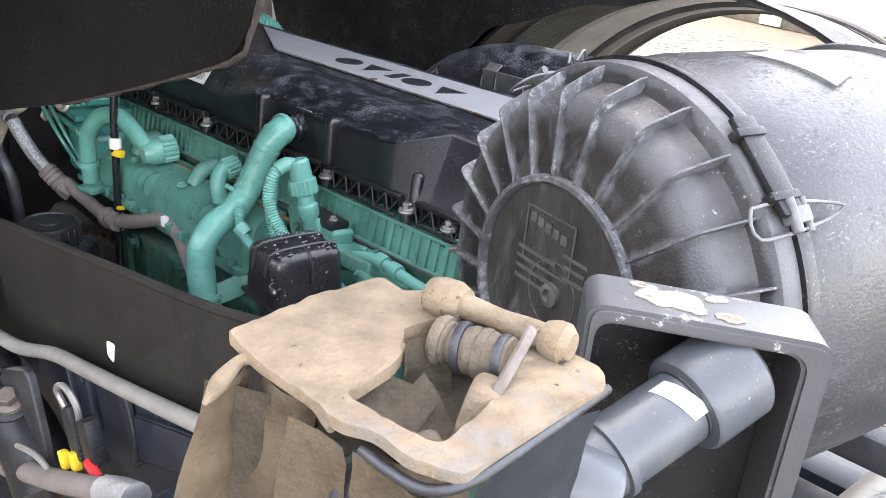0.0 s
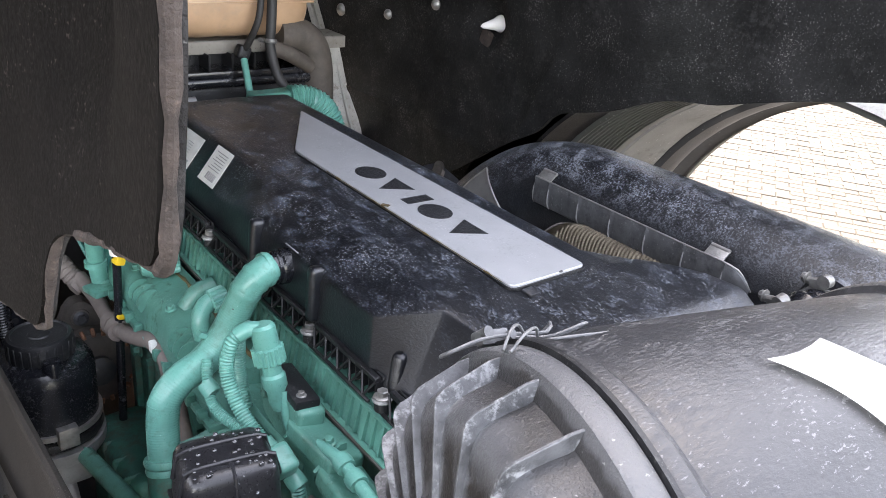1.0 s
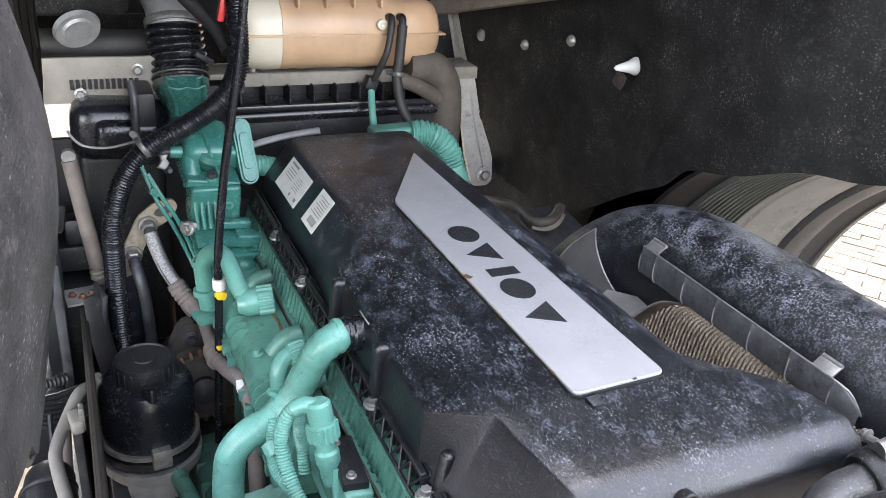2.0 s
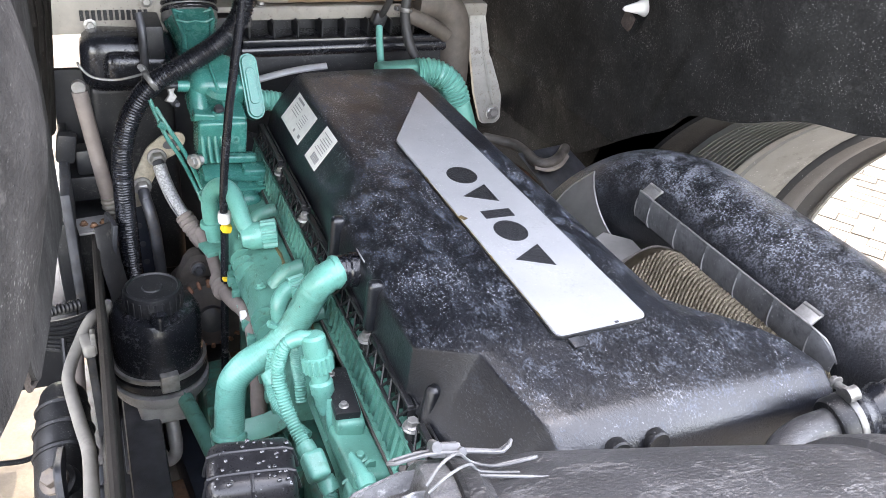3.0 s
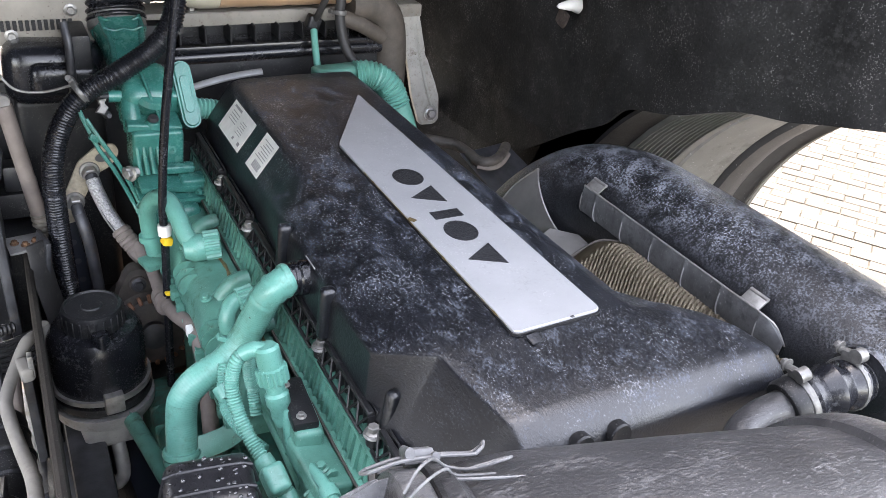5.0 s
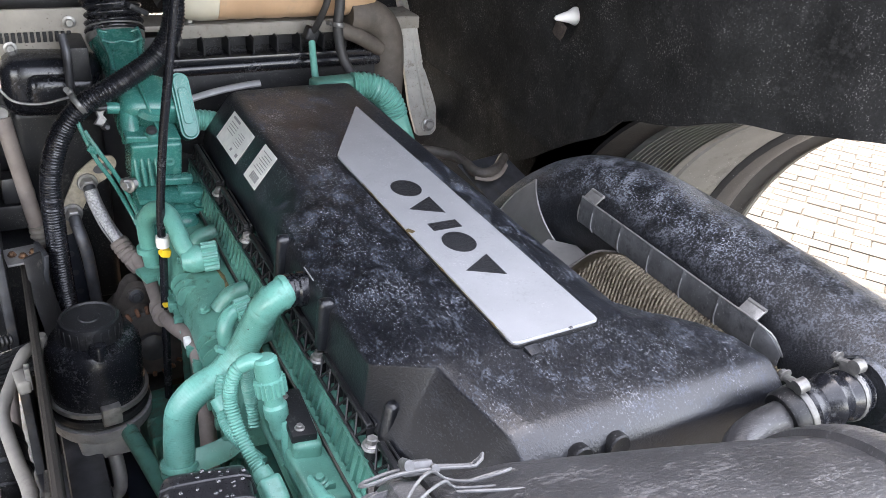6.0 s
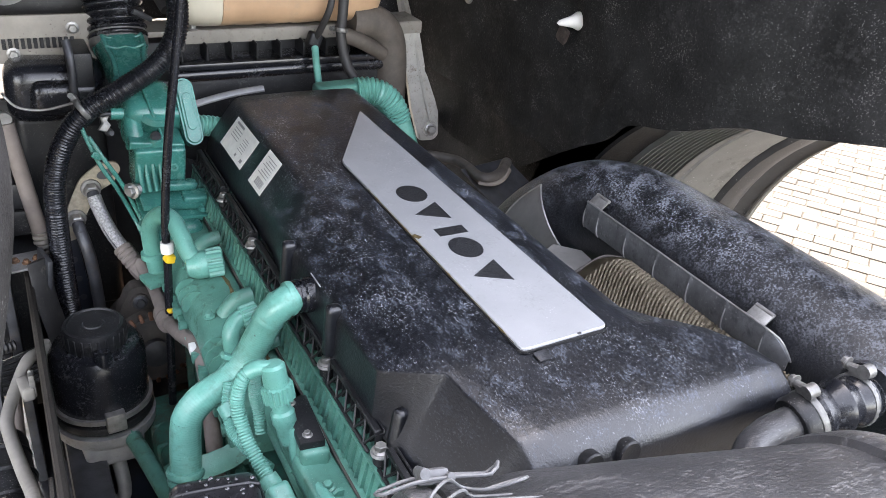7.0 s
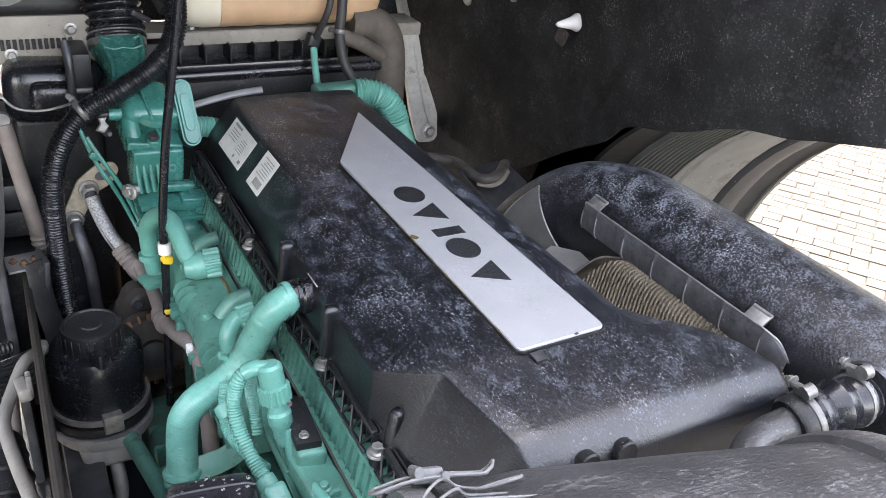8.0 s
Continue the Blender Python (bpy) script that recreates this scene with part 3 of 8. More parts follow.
    foot = [Vector(q) for q in ((0.652, 1.5), (0.708, 1.5), (0.722, 1.43), (0.738, 1.37), (0.772, 1.29), (0.794, 1.24), (0.8, 1.165), (0.785, 1.15), (0.735, 1.152), (0.722, 1.19), (0.702, 1.25), (0.688, 1.32), (0.663, 1.43))]
    stand = Matrix(((1, 0, 0, 0), (0, 0, -1, 1.385), (0, 1, 0, 0), (0, 0, 0, 1)))
    bracket = part("flange_foot", prism([(q.x, q.y) for q in rounded(foot, 0.014, 4)], 0.016, stand, 0.006, segs=3), FLANGE_PAINT, w, "dusty white cast foot of the cab flange")
    part("foot_web", sweep([(0.7, 1.372, 1.46), (0.716, 1.368, 1.38), (0.74, 1.366, 1.29), (0.764, 1.362, 1.215)], 0.006, 10, 0.01, flat=0.6), FLANGE_PAINT, bracket)
    part("foot_dish", lathe([(0.011, 0.002), (0.02, 0.002), (0.025, 0.006), (0.022, 0.009), (0.011, 0.005)], aim((0.765, 1.369, 1.19), (0, -1, 0.1)), 28), FLANGE_PAINT, bracket)
    hex_bolt((0.765, 1.364, 1.19), (-0.1, -1, 0.2), 0.013, w)
    hex_bolt((0.82, 1.36, 1.245), (-0.3, -1, 0.1), 0.009, w, DARK_STEEL)
    part("cab_rail", rbox((0.05, 1.0, 0.075), at(0.765, 1.3, 1.735, -14, 0, 2), 0.012, 2), WHITE_PAINT, w, "dusty white cab floor rail")
    for y, z, r in ((1.5, 1.575, 0.018), (1.26, 1.6, 0.014), (1.04, 1.66, 0.014), (1.49, 1.35, 0.008)):
        part("push_rivet", lathe([(0, 0.014), (r * 0.5, 0.012), (r, 0.004), (r, 0), (0, 0)], aim((fold(y, z) - 0.002, y, z), (-1, -0.2, 0)), 14), STEEL, w)
    part("white_peg", lathe([(0.022, 0), (0.021, 0.008), (0.014, 0.02), (0.006, 0.05), (0, 0.056)], aim((fold(0.84, 1.645) - 0.004, 0.84, 1.645), (-1, 0.35, -0.15)), 16), WHITE_PLASTIC, w, "white pointed plastic peg")
    part("torn_patch", rbox((0.006, 0.04, 0.05), at(fold(0.86, 1.6) - 0.003, 0.86, 1.605, 20, 0, 0), 0.003), WORN_EDGE, w, "rubbed brown patch below the peg")
    return w


tunnel_wall_right()


def tunnel_wall_left():
    w = thing("cab_side_flap", (-0.4, -0.2, 1.65), "dark rubber flap with a grey felt lining and a worn rim", "flap", kind="structure")
    low = [(-0.452, 1.92), (-0.449, 1.88), (-0.44, 1.832), (-0.427, 1.803), (-0.352, 1.778), (-0.235, 1.742), (-0.212, 1.732), (-0.198, 1.71), (-0.178, 1.665), (-0.15, 1.638), (0.035, 1.575), (0.25, 1.507), (0.52, 1.435)]
    line = [(p.x, p.y) for p in open_round(low, 0.02, 4)]

    def bulge(y, z):
        """The free corner curls towards the engine."""
        return 0.04 * math.exp(-((y + 0.245) / 0.1) ** 2 - ((z - 1.9) / 0.14) ** 2) + 0.004 * noise.noise(Vector((y * 7, z * 7, 1.7)))

    # evenly spaced columns along the lower edge
    cols = []
    for (y0, z0), (y1, z1) in zip(line, line[1:]):
        k = max(1, int(abs(y1 - y0) / 0.012))
        cols += [(y0 + (y1 - y0) * i / k, z0 + (z1 - z0) * i / k) for i in range(k)]
    cols.append(line[-1])
    rows = 44

    def layer(name, x0, x1, mat, label):
        bm = bmesh.new()
        faces = []
        for x in (x0, x1):
            grid = []
            for y, z0 in cols:
                col = []
                for k in range(rows + 1):
                    z = z0 + (2.5 - z0) * (k / rows) ** 1.5
                    col.append(bm.verts.new((x + bulge(y, z), y, z)))
                grid.append(col)
            faces.append(grid)
        a, b = faces
        for grid in faces:
            for p, q in zip(grid, grid[1:]):
                for k in range(rows):
                    bm.faces.new((p[k], p[k + 1], q[k + 1], q[k]))
        for i in range(len(cols) - 1):
            bm.faces.new((a[i][0], a[i + 1][0], b[i + 1][0], b[i][0]))
            bm.faces.new((a[i][-1], b[i][-1], b[i + 1][-1], a[i + 1][-1]))
        for i in (0, -1):
            for k in range(rows):
                bm.faces.new((a[i][k], b[i][k], b[i][k + 1], a[i][k + 1]))
        return part(name, bm, mat, w, label)

    layer("flap_sheet", -0.4085, -0.4025, FLAP, "dark rubber outer sheet")
    layer("felt_lining", -0.402, -0.398, GREY_FELT, "grey fibre felt inner lining")
    rim = [(-0.404 + bulge(y, z), y, z) for y, z in low[:-1]]
    part("worn_rim", sweep(rim, lambda s: 0.0034 + 0.0008 * math.sin(70 * s) + 0.0006 * math.sin(211 * s), 8, 0.01), WORN_EDGE, w, "frayed light rim of the flap")
    return w


tunnel_wall_left()

roof = part("cab_underside", prism([(-1.05, 0), (1.45, 0), (1.45, 2.35), (-1.05, 2.35)], 0.06, Matrix.Translation((0, 1.6, 1.86)) @ Matrix(((1, 0, 0, 0), (0, -0.26, 0.9656, 0), (0, 0.9656, 0.26, 0), (0, 0, 0, 1)))), FABRIC)
tagged(roof, "dark underside of the tilted cab above the engine", "cab underside", kind="structure")
# added block against low front sun that would light the felt wall
corner = part("sun_block_panel", rbox((0.75, 0.05, 1.0), at(1.09, 1.78, 1.25), 0.01), FABRIC)
tagged(corner, "dark panel beside the cooler, added to block low sun from the felt wall", "cab wall", kind="structure")
overhang = part("cab_overhang", rbox((0.7, 0.3, 0.2), at(-0.55, 1.4, 1.79, 6, 0, 0), 0.03, 3), FABRIC)
part("round_cap", lathe([(0, 0.004), (0.03, 0.006), (0.034, 0.0), (0.046, 0.002), (0.05, -0.008), (0, -0.012)], aim((-0.31, 1.235, 1.655), (0.25, -0.8, -0.5)), 30), CAST, overhang, "grey round cap")
tagged(overhang, "dark overhanging edge of the tilted cab above the cooler", "cab edge", kind="structure")
# unseen slab, added to keep overhead sky light off the engine
shade_roof = part("engine_shade_roof", rbox((1.5, 1.5, 0.05), at(0.22, 0.97, 2.42, -4, 0, 0), 0.01), FABRIC)
tagged(shade_roof, "dark slab standing in for a tunnel roof, unseen, added to shade the engine", "cab underside", kind="structure")
# stands in, out of view, for the cab floor; added to cut sky light
side_shade_slab = part("left_shade_slab", rbox((0.86, 2.1, 0.05), at(-0.86, 0.66, 2.2, -4, 0, 0), 0.01), FABRIC)
tagged(side_shade_slab, "dark slab standing in for the cab's floor, unseen, added to shade the left side", "cab underside", kind="structure")
front = part("cab_front_wall", rbox((2.5, 0.06, 0.86), at(0.2, 1.82, 1.865), 0.01), FABRIC)
tagged(front, "dark lower wall of the tilted cab behind the cooler", "cab wall", kind="structure")


def cab_side():
    """Closes the place beside the engine; the side panel is added to block left light."""
    s = part("side_shade_panel", rbox((0.06, 1.0, 2.0), at(-0.85, 1.285, 1.48), 0.02), FABRIC)
    tagged(s, "dark panel standing in for the cab's side, added to block light from the left", "cab wall", kind="structure")
    e = part("cab_front_corner", rbox((0.5, 0.05, 2.2), at(-0.92, 1.7, 1.35), 0.02), FABRIC)
    tagged(e, "dark front corner of the raised cab beside the cooler", "cab wall", kind="structure")


cab_side()


def wheel_arch():
    a = thing("wheel_arch", (1.15, 0.05, 0.9), "dusty grey plastic wheel arch liner with ribs and a dark rim", "wheel arch")
    cy, cz, r = 0.061, 0.91, 0.695
    def wide(x):
        return r - 0.011 + 0.062 * max(0.0, min(1.3, (1.45 - x) / 0.53))

    def band(name, xs, mat, label="", first=-35, last=215):
        bm = bmesh.new()
        grid = []
        for i in range(49):
            ang = radians(first + (last - first) * i / 48)
            grid.append([bm.verts.new((x, cy + (wide(x) + dr) * math.cos(ang), cz + (wide(x) + dr) * math.sin(ang))) for x, dr in xs])
        for p, q in zip(grid, grid[1:]):
            for k in range(len(p) - 1):
                bm.faces.new((p[k], p[k + 1], q[k + 1], q[k]))
        bmesh.ops.solidify(bm, geom=bm.faces[:], thickness=0.004)
        part(name, bm, mat, a, label)

    band("ribbed_panel", [(0.9, 0.006), (0.95, 0.006), (1.0, 0.006), (1.088, 0.006)], BLACK, "dark ribbed inner panel")
    band("inner_panel", [(0.828, 0.14), (0.828, 0.012), (0.834, 0.006), (0.86, 0.006), (0.902, 0.006)], BLACK, "dark inner edge of the arch", -35, 60)
    for k in range(11):
        x = 0.922 + 0.0155 * k
        band("liner_rib", [(x, 0.004), (x + 0.001, -0.009), (x + 0.0052, -0.009), (x + 0.0062, 0.004)], LINER)
    band("arch_liner", [(1.086, 0.004), (1.088, -0.006), (1.108, -0.006), (1.111, 0.004), (1.124, 0.004), (1.127, -0.004), (1.2, -0.004), (1.28, 0.0), (1.296, 0.004)], LINER)
    band("arch_edge", [(1.292, 0.005), (1.3, -0.012), (1.33, -0.016), (1.36, -0.012), (1.385, 0.0), (1.415, -0.02)], ARCH_EDGE, "grey moulded edge band")
    rim = [(1.425, cy + (r - 0.012) * math.cos(radians(t)), cz + (r - 0.012) * math.sin(radians(t))) for t in range(-35, 216, 6)]
    part("rim_seal", sweep(rim, 0.014, 8, 0.05), RUBBER, a, "black rubber edging")
    lip = [(1.452, y, z) for x, y, z in rim]
    part("outer_lip", sweep(lip, 0.011, 8, 0.05), GREY_HOSE, a, "pale outer lip")
    return a


wheel_arch()


# ---- engine ----
def z_top(y):
    return 1.4685 + 0.012 * y


def valve_cover():
    c = thing("valve_cover", (0.2, 0.4, 1.36), "dusty black plastic valve cover on the green engine", "valve cover")
    secs = []
    #        y     base_l  knee_l  top_l  top_r  base_r  z_top  z_knee z_base
    table = ((1.000, 0.050, 0.060, 0.110, 0.320, 0.390, 1.440, 1.400, 1.36),
             (0.992, 0.030, 0.040, 0.090, 0.338, 0.400, 1.468, 1.400, 1.36),
             (0.970, 0.014, 0.022, 0.079, 0.350, 0.408, 1.481, 1.402, 1.36),
             (0.570, 0.014, 0.022, 0.076, 0.357, 0.410, 1.476, 1.402, 1.36),
             (0.540, 0.012, 0.020, 0.076, 0.357, 0.410, 1.476, 1.408, 1.36),
             (0.470, 0.006, 0.012, 0.076, 0.357, 0.410, 1.475, 1.432, 1.36),
             (0.430, 0.003, 0.009, 0.076, 0.357, 0.410, 1.475, 1.439, 1.36),
             (0.330, 0.001, 0.007, 0.076, 0.357, 0.410, 1.474, 1.442, 1.36),
             (0.200, 0.000, 0.006, 0.076, 0.357, 0.410, 1.472, 1.443, 1.36),
             (0.058, 0.000, 0.005, 0.076, 0.357, 0.410, 1.471, 1.445, 1.36),
             (0.047, 0.000, 0.005, 0.076, 0.357, 0.410, 1.4705, 1.446, 1.36),
             (0.041, 0.000, 0.0065, 0.076, 0.357, 0.410, 1.4705, 1.447, 1.36),
             (-0.012, 0.010, 0.070, 0.082, 0.370, 0.428, 1.4675, 1.4640, 1.36),
             (-0.019, 0.012, 0.073, 0.087, 0.384, 0.440, 1.4665, 1.4635, 1.36),
             (-0.050, 0.018, 0.079, 0.101, 0.430, 0.480, 1.463, 1.4590, 1.35),
             (-0.090, 0.026, 0.087, 0.113, 0.458, 0.508, 1.461, 1.4560, 1.345),
             (-0.135, 0.034, 0.095, 0.126, 0.470, 0.520, 1.4590, 1.4530, 1.335),
             (-0.143, 0.036, 0.097, 0.130, 0.472, 0.522, 1.4578, 1.4515, 1.33),
             (-0.151, 0.038, 0.099, 0.134, 0.473, 0.522, 1.4545, 1.448, 1.325),
             (-0.168, 0.041, 0.101, 0.138, 0.473, 0.522, 1.4435, 1.437, 1.315),
             (-0.178, 0.043, 0.103, 0.140, 0.472, 0.521, 1.4345, 1.428, 1.31),
             (-0.184, 0.045, 0.104, 0.142, 0.470, 0.519, 1.422, 1.416, 1.30),
             (-0.187, 0.046, 0.105, 0.143, 0.469, 0.518, 1.340, 1.330, 1.28))
    for y, bl, kl, tl, tr, br, zt, zk, zb in table:
        line = [(bl, zb), (kl, zk), (tl, zt - 0.001), ((tl + tr) / 2, zt + 0.0015), (tr, zt - 0.001), (br - 0.012, zk), (br, zb)]
        secs.append([Vector((p.x, y, p.y)) for p in open_round(line, 0.016 if y > 0.1 else 0.005, 4)])
        if y < 0.0:
            secs[-1][0].y -= 0.016 * max(0.0, 1 + y / 0.19)
    # finer rows between the main ones, for the surface grain
    full = []
    for a, b in zip(secs, secs[1:]):
        k = max(1, int(abs(a[0].y - b[0].y) / 0.05))
        full += [[p.lerp(q, i / k) for p, q in zip(a, b)] for i in range(k)]
    full.append(secs[-1])
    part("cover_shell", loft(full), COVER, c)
    # two moulded posts on the flank and one at the rear corner
    for x, y, z, tall, turn in ((0.003, 0.388, 1.409, 0.082, 0), (0.002, 0.192, 1.41, 0.084, 0), (0.021, 0.006, 1.375, 0.06, 35)):
        part("moulded_post", rbox((0.024, 0.02, tall), at(x, y, z, 0, 3 if turn == 0 else 16, turn), 0.0095, 5), COVER, c)
    part("flank_edge", rbox((0.0025, 0.04, 0.002), at(0.006, 0.272, 1.4465, 0, 20, 0), 0.0008, 1), CAST, c, "thin rubbed edge above the port")
    # base rim with its open lattice
    for y0, y1 in ((0.775, 0.968), (0.58, 0.745), (0.39, 0.548), (0.21, 0.382), (0.016, 0.178), (-0.125, -0.016)):
        bm = rbox((0.0095, y1 - y0, 0.008), at(-0.0015, (y0 + y1) / 2, 1.368), 0.0015, 1)
        rbox((0.005, y1 - y0, 0.005), at(-0.0145, (y0 + y1) / 2, 1.341), 0.0015, 1, bm=bm)
        rbox((0.004, y1 - y0, 0.03), at(0.008, (y0 + y1) / 2, 1.355), 0.001, 1, bm=bm)
        n = max(3, int((y1 - y0) / 0.016))
        for k in range(n):
            a = y0 + (y1 - y0) * k / n
            b = y0 + (y1 - y0) * (k + 1) / n
            up = k % 2
            p, q = Vector((-0.0145, a, 1.342)) if up else Vector((-0.0055, a, 1.367)), Vector((-0.0055, b, 1.367)) if up else Vector((-0.0145, b, 1.342))
            sweep([p, (p + q) / 2, q], 0.0019, 5, 1, True, bm=bm)
            rbox((0.012, 0.0022, 0.024), at(0.0, a, 1.354), 0, bm=bm)
        part("lattice_rim", bm, BLACK, c, "open lattice rim, dusty black")
    for y in (0.76, 0.565, 0.194, 0.0, -0.09):
        boss = lathe([(0, 1.325), (0.0105, 1.325), (0.0105, 1.346), (0.009, 1.349), (0, 1.349)], at(-0.004, y, 0), 14)
        part("bolt_boss", boss, BLACK, c)
        part("bolt_washer", lathe([(0, 1.349), (0.0125, 1.349), (0.0135, 1.351), (0.0125, 1.3535), (0, 1.3545)], at(-0.005, y, 0), 18), CAST, c, "pale flange washer")
        hex_bolt((-0.005, y, 1.3535), (0, 0, 1), 0.0078, c)
    # aluminium plate, lying along the top
    outline = rounded([Vector((0.3005, 0.818)), Vector((0.17, 0.588)), Vector((0.1755, -0.019)), Vector((0.3175, -0.0125))], 0.012, 5)
    tilt = Matrix.Translation((0, 0, 1.4725)) @ Matrix(((1, 0, 0, 0), (0, 1, 0, 0), (0, 0.012, 1, 0), (0, 0, 0, 1)))
    plate = part("badge_plate", prism(outline, 0.0035, tilt, 0.0012), ALU, c, "brushed aluminium plate with dark emblem shapes")
    part("plate_backing", prism(rounded([Vector((0.3025, 0.822)), Vector((0.1678, 0.588)), Vector((0.1735, -0.0215)), Vector((0.32, -0.015))], 0.014, 4), 0.004, Matrix.Translation((0, 0, -0.004)) @ tilt), BLACK, c)
    # five plain dark shapes where the maker's name is cut in
    em = tilt @ at(0, 0, 0.0036)

    def oval(cy):
        ring = [(0.234 + 0.026 * math.cos(a), cy + 0.031 * math.sin(a)) for a in (2 * math.pi * k / 24 for k in range(24))]
        return ring

    for shape in (oval(0.428), [(0.206, 0.356), (0.258, 0.388), (0.258, 0.328)], [(0.212, 0.278), (0.262, 0.278), (0.262, 0.302), (0.212, 0.302)], oval(0.236), [(0.204, 0.158), (0.256, 0.19), (0.256, 0.13)]):
        part("emblem_shape", prism(shape, 0.0006, em), EMBLEM, plate, "plain dark emblem shape", smooth=False)
    part("worn_edge", sweep([(0.1712, 0.47, 1.4795), (0.1718, 0.35, 1.478), (0.1732, 0.22, 1.4765), (0.1745, 0.1, 1.475), (0.1757, 0.0, 1.4738)], lambda d: 0.0007 + 0.0011 * max(0.0, math.sin(47 * d)) * max(0.0, math.sin(173 * d + 1)), 6, 0.004), STAIN, plate, "brown grime along the plate's worn edge")
    part("edge_chip", rbox((0.009, 0.014, 0.0012), at(0.1765, 0.29, 1.4797, 0, 0, 30), 0.0005, 1), STAIN, plate, "small brown chip")
    part("edge_chip", rbox((0.006, 0.004, 0.0012), at(0.268, -0.0145, 1.4762, 0, 0, 10), 0.0004, 1), INK, plate)
    part("bent_corner", rbox((0.02, 0.016, 0.003), at(0.2, -0.03, 1.468, 12, 4, 10), 0.001), DARK_STEEL, plate)
    # two paper labels on the left bevel
    slope = Vector((0.055, 0, 0.072)).normalized()
    norm = Vector((-0.072, 0, 0.055)).normalized()

    def bevel_frame(y, lift):
        o = Vector((0.0225, y, 1.4025)) + norm * lift
        return Matrix(((0, slope.x, norm.x, o.x), (1, 0, 0, o.y), (0, slope.z, norm.z, o.z), (0, 0, 0, 1)))

    def sticker(y0, y1, v0, v1, rows):
        s = part("label_sticker", prism([(0, v0), (y1 - y0, v0), (y1 - y0, v1), (0, v1)], 0.0006, bevel_frame(y0, 0.0013)), LABEL, c, "white printed paper label")
        bars(rows, bevel_frame(y0, 0.0021), FAINT_INK, s)

    sticker(0.755, 0.9, 0.01, 0.076, [(0.012, 0.018, 0.012, 0.007), (0.05, 0.018, 0.008, 0.006)] + [(0.03, 0.032 + 0.005 * k, 0.034 - 0.006 * (k % 2), 0.0012) for k in range(6)] + [(0.08, 0.04 + 0.006 * k, 0.045, 0.0016) for k in range(4)] + [(0.085, 0.066, 0.045, 0.005)])
    sticker(0.63, 0.702, 0.012, 0.084, [(0.012 + 0.0024 * k, 0.02, 0.0008 + 0.0005 * (k % 3), 0.014) for k in range(16)] + [(0.012, 0.04 + 0.0055 * k, 0.048 - 0.007 * (k % 3), 0.0015) for k in range(7)])
    # vent port on the flank, where the big green pipe ends
    port = lathe([(0.027, -0.014), (0.027, 0.004), (0.0245, 0.007), (0.0245, 0.011), (0.0262, 0.0115), (0.0262, 0.0135), (0.0245, 0.014), (0.0245, 0.023), (0, 0.023)], aim((-0.002, 0.289, 1.412), (-1, 0, 0.05)), 28)
    part("vent_port", port, GLOSS, c)
    for x in (0.172, 0.226):
        part("rear_lug", lathe([(0, 0), (0.016, 0), (0.018, 0.003), (0.018, 0.014), (0.016, 0.016), (0, 0.013)], aim((x, -0.172, 1.424), (0.1, -1, 0.12)), 24), BLACK, c)
    return c


valve_cover()


